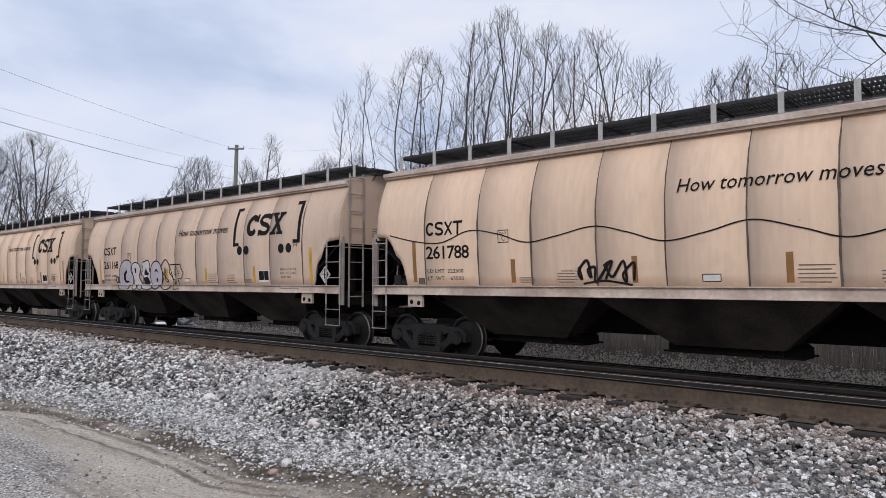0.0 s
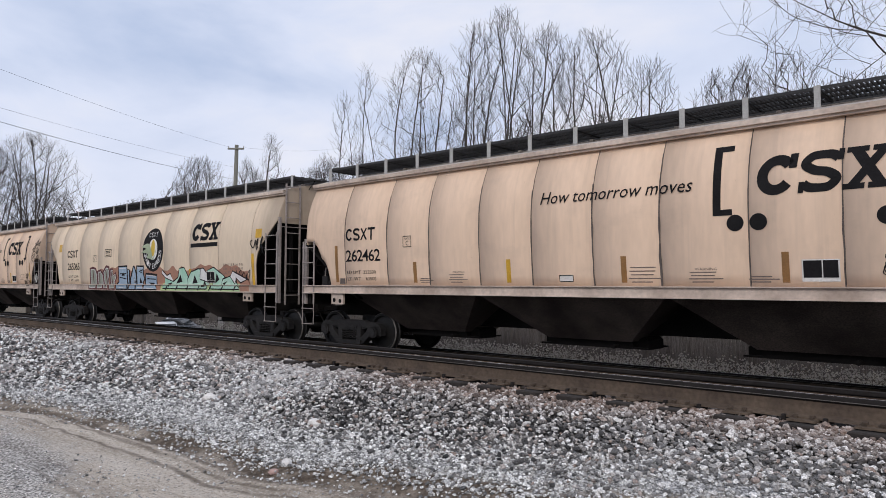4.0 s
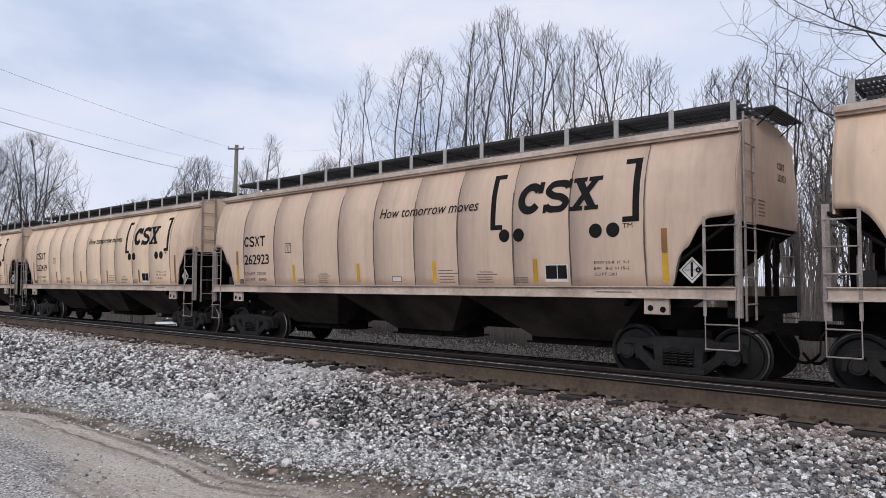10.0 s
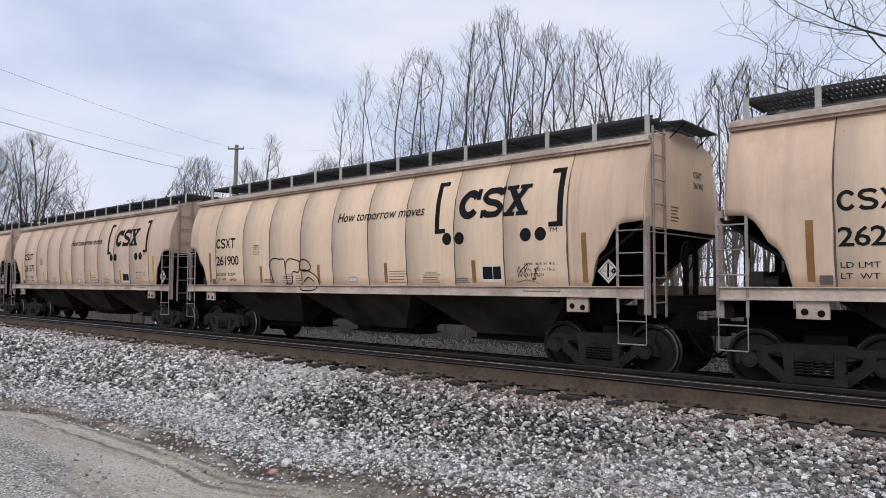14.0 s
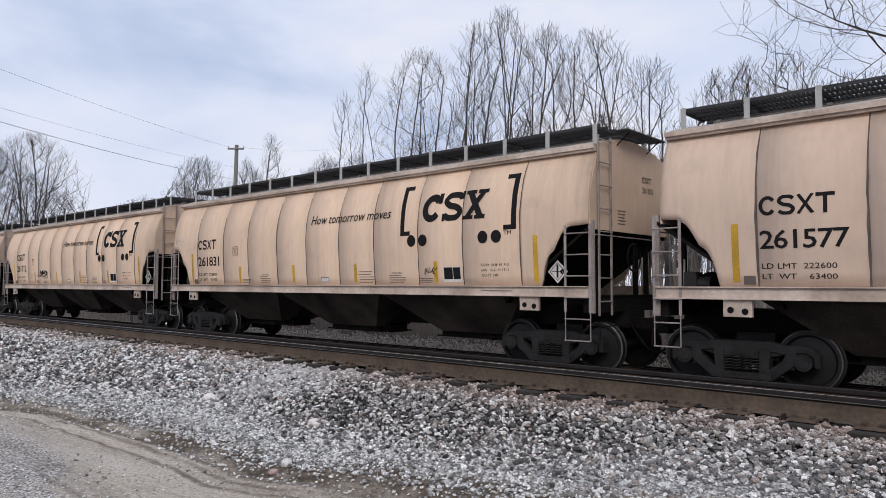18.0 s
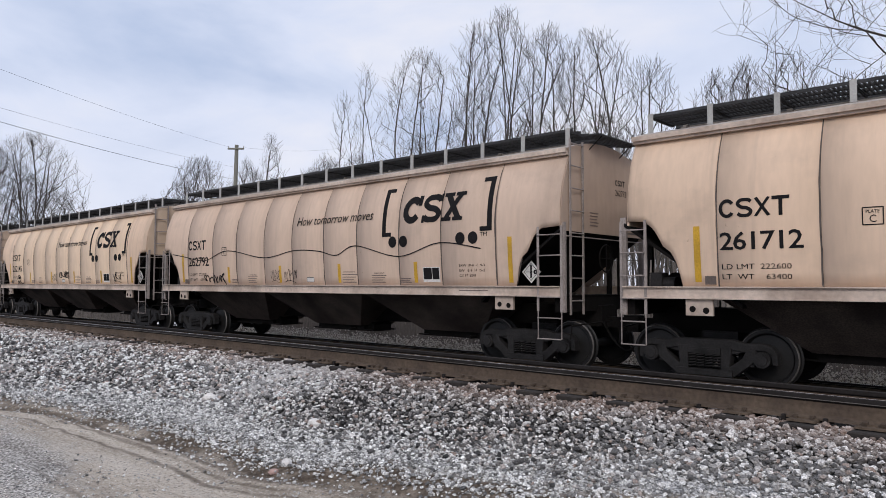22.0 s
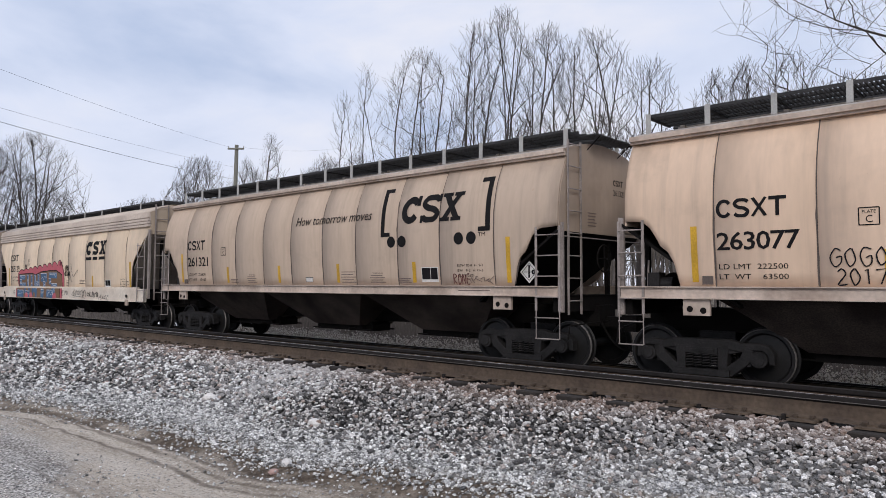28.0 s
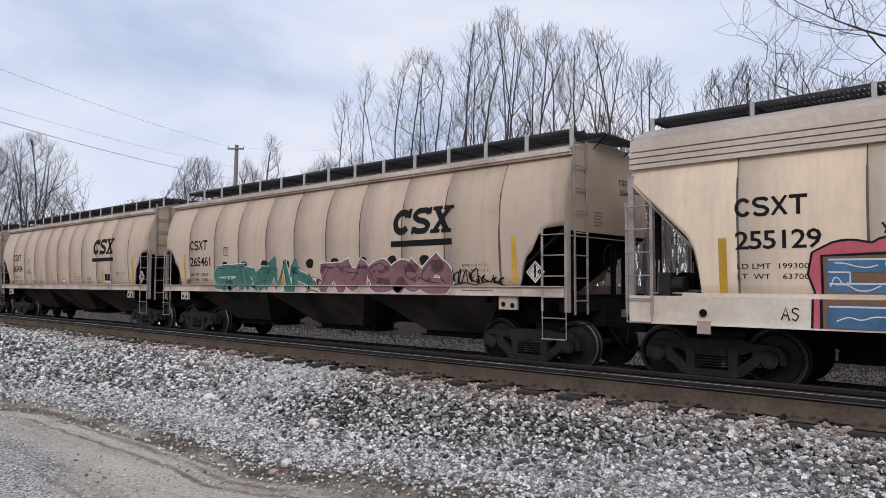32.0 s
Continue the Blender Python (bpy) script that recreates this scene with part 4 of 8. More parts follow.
def piece(car, kind, x0, x1, z0, z1, shapes, fills, line, seed, jag=False, line_w=0.045, shine=None, heavy=0.36):
    """A row of big sprayed characters: thick strokes with an outline under them and highlights on top."""
    rng = random.Random(seed)
    each = (x1 - x0) / len(shapes)
    out, mark = bmesh.new(), bmesh.new()
    for k, which in enumerate(shapes):
        w = each * heavy * rng.uniform(0.85, 1.1)
        a, b = x0 + each * k + w * 0.35, x0 + each * (k + 1) - w * 0.2
        lo, hi = z0 + w * 0.42 + rng.uniform(0, 0.06), z1 - w * 0.42 - rng.uniform(0, 0.12) * (z1 - z0)
        lines = glyph(which, a, b, lo, hi, rng, 0.20 if jag else 0.17, not jag)
        if jag:
            lines = [[(x + 0.22 * (z - lo) * (1 if k % 2 else -0.6), z) for x, z in l] for l in lines]
        bm = bmesh.new()
        for n, l in enumerate(lines):
            ribbon(out, widen(l, w * 0.42 + line_w), w + 2 * line_w)
            ribbon(bm, widen(l, w * 0.42), w)
            if not jag:
                for p in (l[0], l[-1]):
                    fill(out, arc(p[0], p[1], w / 2 + line_w, w / 2 + line_w, 0, 360, 14)[:-1])
                    fill(bm, arc(p[0], p[1], w / 2, w / 2, 0, 360, 14)[:-1])
            if jag and rng.random() < 0.8:
                # a barbed tip
                (px, pz), (qx, qz) = l[-1], l[-2]
                d = math.hypot(px - qx, pz - qz) or 1
                ux, uz = (px - qx) / d, (pz - qz) / d
                tip = [(px - uz * w * 0.8, pz + ux * w * 0.8), (px + ux * w * 1.1, pz + uz * w * 1.1), (px + uz * w * 0.8, pz - ux * w * 0.8)]
                fill(bm, tip)
            if shine:
                s = [(x - w * 0.22, z + w * 0.22) for x, z in l]
                ribbon(mark, s[:max(2, len(s) * 2 // 3)], line_w * 0.6)
        zlo = z0 + 0.005
        for m in (bm, out):
            for v in m.verts:
                v.co.z = max(v.co.z, zlo)
        on_car("graffiti_letter", bm, fills[k % len(fills)], car, kind, 0.0125 + 0.0006 * (k % 4))
    on_car("graffiti_outline", out, line, car, kind, 0.009)
    if shine:
        on_car("graffiti_highlight", mark, shine, car, kind, 0.017)
    else:
        mark.free()


def letter_common(car, kind, number, ldl, ltw, bars, x=-5.80, mark=True):
    """Number, weights, plate mark, reflectors and warnings that all cars bear."""
    if mark:
        for only in range(4):
            bm = bmesh.new()
            emblem_shapes(bm, x, x + 1.0, 2.60, 2.885, 0.052, 0.012, False, True, only=only)
            on_car("mark_lettering", bm, BLACK, car, kind)
    on_car("number_lettering", writing(number, x, x + 1.17, 2.115, 2.39, bold=0.012, tight=0.9), BLACK, car, kind, label="stencilled black car number")
    bm = writing("LD LMT  " + ldl, x + 0.02, x + 1.0, 1.83, 1.91)
    on_car("data_lettering", bm, BLACK, car, kind)
    bm = writing("LT  WT    " + ltw, x + 0.02, x + 1.0, 1.68, 1.76)
    on_car("data_lettering", bm, BLACK, car, kind)
    bm = bmesh.new()
    frame_box(bm, -3.90, -3.66, 2.40, 2.63, 0.014)
    on_car("plate_mark", bm, BLACK, car, kind)
    on_car("plate_mark", writing("PLATE", -3.86, -3.70, 2.555, 2.60), BLACK, car, kind)
    on_car("plate_mark", writing("C", -3.82, -3.74, 2.43, 2.53), BLACK, car, kind)
    # end number and notes on the end wall
    e = kind.end + 0.012
    for s in (number,):
        bm = writing(s, 0, 0.46, 3.38, 3.50)
        for v in bm.verts:
            v.co = Vector((e + 0.002, 0.40 + v.co.x, v.co.z))
        part("end_number", bm, BLACK, car)
    bm = bmesh.new()
    emblem_shapes(bm, 0, 0.40, 3.58, 3.70, 0.022, 0.008, False, True)
    for v in bm.verts:
        v.co = Vector((e + 0.002, 0.40 + v.co.x, v.co.z))
    part("end_mark", bm, BLACK, car)
    for k in range(5 if kind is not KIND_C else 0):
        bm = bmesh.new()
        box(bm, e - 0.006, e + 0.002, -0.60, -0.28 - 0.03 * (k % 3), 2.95 - 0.06 * k, 2.97 - 0.06 * k)
        part("stencil_line", bm, FADED, car)


def placard(car, kind, x, z):
    p = new("placard")
    p.parent = car
    y = -1.46
    bm = bmesh.new()
    r = 0.21
    for rr, yy in ((r, y), ):
        vs = [bm.verts.new((x + a * rr, yy, z + b * rr)) for a, b in ((0, -1), (1, 0), (0, 1), (-1, 0))]
        ws = [bm.verts.new((v.co.x, yy + 0.01, v.co.z)) for v in vs]
        bm.faces.new(vs)
        bm.faces.new(ws[::-1])
        for k in range(4):
            bm.faces.new((vs[k], ws[k], ws[(k + 1) % 4], vs[(k + 1) % 4]))
    part("plate", bm, WHITE, p, "white diamond placard")
    bm = bmesh.new()
    q = [(x, z - 0.16), (x + 0.16, z), (x, z + 0.16), (x - 0.16, z)]
    ribbon(bm, q, 0.014, True)
    ribbon(bm, [(x, z - 0.11), (x, z + 0.13)], 0.04)
    ribbon(bm, [(x - 0.12, z), (x + 0.12, z)], 0.012)
    ribbon(bm, arc(x + 0.1, z, 0.03, 0.03, 0, 360, 8), 0.03)
    for v in bm.verts:
        v.co.y = y - 0.006
    part("symbol", bm, BLACK, p)


def letter_standard(car, kind, i, number, ldl, ltw, bar):
    letter_common(car, kind, number, ldl, ltw, bar)
    for x, z0, z1 in ((-6.15, 1.64, 2.50), (-3.57, 1.63, 2.07), (-1.10, 1.63, 2.07), (1.28, 1.63, 2.07), (3.80, 1.63, 2.07), (6.30, 1.63, 2.50)):
        m = bar if not (i == 2 and x in (-1.10,)) else YELLOW
        if i in (4, 5) and z1 > 2.2:
            # upper half burnt by the sun
            reflector(car, kind, x, z0, 2.1, YELLOW)
            reflector(car, kind, x, 2.11, z1, BROWNBAR)
            continue
        reflector(car, kind, x, z0, z1, m)
    for a, b, zs in ((-3.45, -3.05, (1.64, 1.68, 1.72)), (-2.62, -2.12, (1.64, 1.69, 1.74, 1.79)), (1.36, 1.95, (1.64, 1.70, 1.76, 1.82, 1.88)), (2.38, 2.92, (1.64, 1.69, 1.74, 1.79)), (3.28, 3.72, (1.64, 1.68, 1.72)), (5.0, 5.9, (1.475,))):
        text_bars(car, kind, a, b, zs, 0.016, FADED, i)
    on_car("data_lettering", writing("WARNING", -2.52, -2.2, 1.82, 1.86), FADED, car, kind)
    on_car("data_lettering", writing("WARNING", 2.48, 2.82, 1.82, 1.86), FADED, car, kind)
    bm = bmesh.new()
    frame_box(bm, 0.02, 0.30, 1.65, 1.76, 0.012)
    on_car("job_plate_frame", bm, BLACK, car, kind)
    bm = bmesh.new()
    fill(bm, [(0.02, 1.65), (0.30, 1.65), (0.30, 1.76), (0.02, 1.76)])
    on_car("job_plate", bm, WHITE, car, kind, 0.004)
    bm = bmesh.new()
    fill(bm, [(4.01, 1.645), (4.49, 1.645), (4.49, 1.955), (4.01, 1.955)])
    on_car("test_panel", bm, WHITE, car, kind, 0.005)
    bm = bmesh.new()
    fill(bm, [(4.03, 1.70), (4.265, 1.70), (4.265, 1.94), (4.03, 1.94)])
    fill(bm, [(4.28, 1.70), (4.47, 1.70), (4.47, 1.94), (4.28, 1.94)])
    on_car("test_panel", bm, BLACK, car, kind, 0.008)
    if number not in ("265461", "265434", "265402"):
        shift = 0.22 if number == "261577" else 0.0
        on_car("slogan_lettering", writing("How tomorrow moves", -0.36 - shift, 2.50 - shift, 3.05, 3.27, 0.22, 0.002), BLACK, car, kind, 0.012, label="slanted dark slogan lettering")
        for only in range(3):
            bm = bmesh.new()
            emblem_shapes(bm, 3.40, 5.10, 2.89, 3.48, 0.15, 0.035, True, False, 0.12, only=only)
            on_car("emblem", bm, BLACK, car, kind, label="dark slab-shaped emblem")
        for x0, x1 in ((2.85, 3.08), (5.82, 5.58)):
            bm = bmesh.new()
            ribbon(bm, [(x0, 2.64), (x0, 3.72)], 0.12)
            w = x1 - x0
            ribbon(bm, [(x0, 2.685), (x0 + w, 2.685)], 0.09)
            ribbon(bm, [(x0, 3.675), (x0 + w, 3.675)], 0.09)
            on_car("emblem_bracket", bm, BLACK, car, kind)
        for x in (3.12, 3.45, 5.07, 5.40):
            bm = bmesh.new()
            fill(bm, arc(x, 2.52, 0.125, 0.125, 0, 360, 20)[:-1])
            on_car("emblem_dot", bm, BLACK, car, kind)
        on_car("data_lettering", writing("TM", 5.58, 5.76, 2.54, 2.62), BLACK, car, kind)
    else:
        for only in range(3):
            bm = bmesh.new()
            emblem_shapes(bm, 3.02, 4.72, 2.66, 3.22, 0.15, 0.035, True, False, 0.12, only=only)
            on_car("emblem", bm, BLACK, car, kind, label="worn dark slab-shaped emblem")
        bm = bmesh.new()
        ribbon(bm, [(2.98, 2.47), (4.76, 2.47)], 0.13)
        on_car("emblem_underline", bm, BLACK, car, kind)
    for k, s in enumerate(("EXW 10-8  H  9-3", "EW   8-2  H 15-2", "CU FT 5201")):
        on_car("data_lettering", writing(s, 5.02, 5.02 + (0.66 if k < 2 else 0.42), 1.95 - 0.10 * k, 2.0 - 0.10 * k), BLACK, car, kind)
    placard(car, kind, 6.68, 1.83)
    bm = bmesh.new()
    box(bm, -6.04, -5.88, -half_width(1.66) - 0.025, -half_width(1.66) + 0.01, 1.60, 1.73)
    part("card_holder", bm, SEAM, car)
    for k, x in enumerate(kind.seams):
        rng = random.Random(i * 31 + k)
        bm = bmesh.new()
        top = rng.uniform(3.3, 3.9)
        w = rng.uniform(0.012, 0.036)
        pts = [(x + rng.uniform(-0.007, 0.007), 1.58 + (top - 1.58) * j / 9) for j in range(10)]
        ws = [w * rng.uniform(0.35, 1.25) * (1 if j < 7 else 0.5) + 0.006 for j in range(10)]
        vs = [(bm.verts.new((p[0] - q / 2, 0, p[1])), bm.verts.new((p[0] + q / 2, 0, p[1]))) for p, q in zip(pts, ws)]
        for (a, b), (c, d) in zip(vs, vs[1:]):
            bm.faces.new((a, b, d, c))
        on_car("seam_weld", bm, SEAM, car, kind, 0.004)


def wave(car, kind, pts):
    bm = bmesh.new()
    ribbon(bm, smooth_line(pts, 8), 0.022)
    on_car("graffiti_line", bm, SPRAY_BLACK, car, kind, 0.012, "thin wavy painted line")


# hand-drawn capitals as strokes in a unit box
CAPS = {"A": (((0, 0), (0.45, 1), (0.9, 0)), ((0.2, 0.4), (0.75, 0.4))), "B": (((0.1, 0), (0.1, 1), (0.7, 0.85), (0.15, 0.55), (0.85, 0.25), (0.1, 0)),), "C": (((0.9, 0.85), (0.4, 1), (0.05, 0.5), (0.4, 0), (0.9, 0.12)),),
        "D": (((0.1, 0), (0.1, 1), (0.95, 0.5), (0.1, 0)),), "E": (((0.85, 1), (0.1, 0.95), (0.1, 0.02), (0.9, 0)), ((0.1, 0.5), (0.7, 0.52))), "F": (((0.9, 1), (0.12, 0.95), (0.08, 0)), ((0.1, 0.52), (0.7, 0.55))),
        "G": (((0.9, 0.85), (0.4, 1), (0.05, 0.5), (0.4, 0), (0.9, 0.15), (0.88, 0.5), (0.5, 0.48)),), "0": (((0.5, 1), (0.1, 0.6), (0.4, 0), (0.9, 0.4), (0.55, 1)),), "1": (((0.2, 0.8), (0.5, 1), (0.5, 0)),), "2": (((0.1, 0.8), (0.5, 1), (0.85, 0.7), (0.1, 0.05), (0.95, 0.0)),),
        "7": (((0.05, 0.95), (0.95, 1), (0.4, 0)),), "I": (((0.5, 1), (0.45, 0)),), "K": (((0.1, 1), (0.1, 0)), ((0.9, 1), (0.15, 0.5), (1.0, 0))), "L": (((0.15, 1), (0.1, 0.02), (0.9, 0)),), "M": (((0, 0), (0.15, 1), (0.45, 0.3), (0.8, 1), (0.95, 0)),),
        "N": (((0.05, 0), (0.1, 1), (0.85, 0), (0.9, 1)),), "O": (((0.5, 1), (0.08, 0.6), (0.35, 0), (0.9, 0.35), (0.55, 1)),), "P": (((0.1, 0), (0.12, 1), (0.9, 0.78), (0.12, 0.45)),), "R": (((0.1, 0), (0.1, 1), (0.85, 0.78), (0.15, 0.5), (0.95, 0)),),
        "S": (((0.9, 0.9), (0.35, 1), (0.15, 0.7), (0.8, 0.35), (0.55, 0), (0.02, 0.12)),), "T": (((0, 1), (1, 0.97)), ((0.5, 1), (0.48, 0))), "X": (((0.05, 1), (0.95, 0)), ((0.95, 1), (0, 0))), "Y": (((0.05, 1), (0.5, 0.5)), ((0.95, 1), (0.4, 0)))}


def by_hand(car, kind, word, x0, x1, z0, z1, w, seed, material=None, rise=0.0):
    """A word sprayed by hand in plain capitals."""
    rng = random.Random(seed)
    bm = bmesh.new()
    each = (x1 - x0) / len(word)
    for k, ch in enumerate(word):
        for line in CAPS.get(ch, ()):
            pts = [(x0 + each * (k + 0.08 + 0.84 * (u + rng.uniform(-0.05, 0.05))), z0 + rise * k + (z1 - z0) * (v + rng.uniform(-0.05, 0.05))) for u, v in line]
            ribbon(bm, smooth_line(pts, 4) if len(pts) > 3 else pts, w)
    on_car("graffiti_tag", bm, material or SPRAY_BLACK, car, kind, 0.013)


def lined(car, kind, outline, fill_mat, line_mat, w, lift, round_off=True):
    """One sprayed shape: its filling and a line round it."""
    pts = smooth_line(outline, 4, True) if round_off else outline
    if fill_mat:
        bm = bmesh.new()
        fill(bm, pts)
        on_car("graffiti_letter", bm, fill_mat, car, kind, lift)
    bm = bmesh.new()
    ribbon(bm, pts, w, True)
    on_car("graffiti_outline", bm, line_mat, car, kind, lift + 0.0012)


def strokes(car, kind, lines, w, material, lift=0.019):
    bm = bmesh.new()
    for l in lines:
        ribbon(bm, smooth_line(l, 5) if len(l) > 2 else l, w)
    on_car("graffiti_line", bm, material, car, kind, lift)


WEIGHTS = {"261788": ("222500", "63500"), "261168": ("222800", "63200"), "262462": ("222500", "63500"), "261876": ("222800", "63200"), "262419": ("222500", "63500"), "263077": ("222500", "63500"), "262792": ("222700", "63300")}
labels = {0: "beige hopper wagon with a thin wavy painted line", 1: "beige hopper wagon with grey bubble-letter graffiti", 2: "clean beige rounded hopper wagon with slogan lettering", 3: "beige hopper wagon with corn emblem and mint graffiti",
          4: "beige hopper wagon with black scrawled tags", 7: "beige hopper wagon with outlined graffiti near its number", 10: "beige hopper wagon with a small black tag", 11: "beige hopper wagon with wavy line and small tags",
          12: "beige hopper wagon with yellow reflectors and black tags", 13: "beige hopper wagon with thin black outline graffiti", 14: "greyish beige dusty hopper wagon with yellow reflectors", 15: "cream ribbed hopper wagon with pink and blue graffiti",
          16: "greyed beige hopper wagon with teal and rose graffiti", 17: "grey-stained beige hopper wagon with underlined emblem", 18: "grey-stained beige hopper wagon at the train's tail"}
for i, (car, (number, k)) in enumerate(zip(cars, FLEET)):
    tagged(car, labels.get(i, "beige rounded-side covered hopper wagon with slogan lettering"), "hopper wagon", "freight train")
    if k in "AGDL":
        letter_standard(car, KIND_A, i, number, *WEIGHTS.get(number, ("222600", "63400")), BROWNBAR if i in (0, 2, 6, 7) else YELLOW)

# the thin wavy line along two of the cars
wave(cars[0], KIND_A, [(-6.88, 2.66), (-6.1, 2.5), (-5.37, 2.45), (-4.62, 2.66), (-3.9, 2.56), (-3.25, 2.38), (-2.58, 2.47), (-1.84, 2.6), (-1.2, 2.47), (-0.57, 2.30), (0.11, 2.41), (0.78, 2.56), (1.47, 2.40), (2.02, 2.25), (2.6, 2.36), (3.4, 2.55), (4.3, 2.3), (5.2, 2.5)])
wave(cars[11], KIND_A, [(-6.78, 2.51), (-6.07, 2.42), (-4.84, 2.28), (-3.6, 2.53), (-1.8, 2.29), (-0.48, 2.44), (0.5, 2.40), (1.2, 2.28), (1.9, 2.48), (3.3, 2.2), (4.5, 2.45), (5.6, 2.3)])
# scrawled tags: car, box, line width, seed, turns
for i, x0, x1, z0, z1, w, seed, n in ((0, -2.15, -1.15, 1.63, 2.02, 0.05, 1, 13), (2, 4.97, 5.37, 1.66, 2.0, 0.012, 2, 8), 
                                      (7, 4.8, 5.35, 1.65, 2.0, 0.012, 5, 13), (9, 3.47, 3.8, 1.8, 1.98, 0.012, 6, 8), (10, -2.95, -2.1, 1.98, 2.16, 0.05, 7, 13), (10, -3.0, -2.05, 1.87, 1.96, 0.02, 8, 4),
                                      (11, -4.85, -3.72, 1.60, 1.88, 0.04, 9, 13), (11, -1.54, -1.15, 1.66, 1.98, 0.010, 10, 9), (11, -0.95, -0.42, 1.66, 1.98, 0.014, 11, 12), (12, -0.2, 0.75, 1.84, 2.10, 0.04, 12, 13),
                                      (12, 4.81, 5.50, 1.66, 2.04, 0.022, 13, 8), (12, -0.98, -0.54, 1.66, 2.0, 0.008, 15, 12), 
                                      (14, 5.3, 5.9, 1.62, 1.76, 0.012, 19, 10), (17, -4.1, -3.6, 2.0, 2.25, 0.02, 20, 9)):
    tag(cars[i], KIND_A, x0, x1, z0, z1, w, seed, n, FADED if i in (14, 17) else None)


def star_tag(car):
    """The stacked scrawl beside the ladder: a star, a crossed line, two rows of loops, and a short inscription lower down."""
    K = KIND_A
    strokes(car, K, [[(6.80, 3.35), (7.02, 3.28), (7.18, 3.52)], [(6.90, 3.22), (7.06, 3.45), (7.20, 3.20)], [(6.76, 3.16), (7.1, 3.26), (7.38, 3.32)], [(7.24, 3.30), (7.42, 3.38), (7.30, 3.22), (7.42, 3.24)]], 0.032, SPRAY_BLACK)
    strokes(car, K, [[(6.60, 3.00), (6.72, 3.12), (6.78, 2.98), (6.64, 2.86), (6.62, 2.96)], [(6.78, 3.10), (6.98, 3.14), (6.86, 2.98), (7.04, 2.94), (6.90, 2.84)], [(7.06, 3.06), (7.22, 3.12), (7.16, 2.92), (7.34, 2.98), (7.40, 3.08)],
                     [(7.14, 2.94), (7.22, 3.04), (7.30, 2.92), (7.20, 2.86), (7.14, 2.94)]], 0.030, SPRAY_BLACK, 0.020)
    strokes(car, K, [[(6.54, 2.46), (6.60, 2.66), (6.62, 2.80), (6.84, 2.76), (6.66, 2.64), (6.82, 2.52)], [(6.82, 2.84), (6.98, 2.80), (6.86, 2.70), (7.04, 2.62), (6.90, 2.54)], [(7.36, 2.82), (7.10, 2.66), (6.98, 2.56), (7.16, 2.50), (7.34, 2.62), (7.42, 2.78)]], 0.032, SPRAY_BLACK, 0.021)
    by_hand(car, K, "RIP", 5.82, 6.16, 1.80, 2.02, 0.034, 41)
    by_hand(car, K, "ROK FOX", 5.62, 6.46, 1.585, 1.73, 0.030, 42)
    text_bars(car, K, 5.98, 6.36, (1.44, 1.50), 0.022, SPRAY_BLACK, 7)


star_tag(cars[4])
by_hand(cars[13], KIND_A, "GOGO", -4.28, -3.56, 1.86, 2.10, 0.018, 44)
by_hand(cars[13], KIND_A, "2017", -4.20, -3.58, 1.60, 1.82, 0.020, 45)
by_hand(cars[14], KIND_A, "RONE", 4.90, 5.36, 1.60, 1.80, 0.018, 43, SP_MAROON)
# an eye and a scribble under the number
lined(cars[12], KIND_A, [(-5.22, 1.80), (-5.10, 1.92), (-4.92, 1.95), (-4.76, 1.84), (-4.84, 1.72), (-5.02, 1.66), (-5.18, 1.70)], None, SPRAY_BLACK, 0.032, 0.012)
lined(cars[12], KIND_A, [(-5.12, 1.83), (-4.96, 1.88), (-4.82, 1.83), (-4.96, 1.79)], SPRAY_BLACK, SPRAY_BLACK, 0.012, 0.013)
strokes(cars[12], KIND_A, [[(-5.2, 1.66), (-5.12, 1.58), (-4.98, 1.64), (-4.86, 1.58), (-4.76, 1.64), (-4.6, 1.585), (-4.46, 1.62)]], 0.03, SPRAY_BLACK)
# tall thin outlines in two groups, a hatched band between the dots
for k, (x, w, top) in enumerate(((-1.45, 0.42, 2.30), (-1.08, 0.40, 2.36), (-0.72, 0.44, 2.38), (-0.30, 0.52, 2.16), (1.72, 0.46, 2.36), (2.10, 0.44, 2.34), (2.46, 0.44, 2.40), (2.9, 0.72, 2.18))):
    strokes(cars[13], KIND_A, [[(x + 0.16, 1.60), (x + 0.02, 1.80), (x, 2.1), (x + w * 0.3, top), (x + w * 0.75, top - 0.05), (x + w * 0.95, 2.05), (x + w * 0.9, 1.62)], [(x + w * 0.35, 2.14), (x + w * 0.5, 1.95), (x + w * 0.4, 1.74)]], 0.021, SPRAY_BLACK, 0.011 + 0.0006 * k)
strokes(cars[13], KIND_A, [[(2.75, 2.28), (4.30, 2.34)], [(2.75, 2.20), (3.6, 2.24)], [(4.05, 2.34), (4.44, 2.32), (4.42, 2.02)], [(4.18, 2.26), (4.34, 2.0), (4.60, 1.82), (5.05, 1.56)], [(4.16, 2.2), (4.20, 1.62)], [(4.3, 1.9), (4.62, 1.64)], [(4.44, 2.12), (4.34, 2.08), (4.44, 1.96), (4.50, 2.10)]], 0.022, SPRAY_BLACK, 0.016)
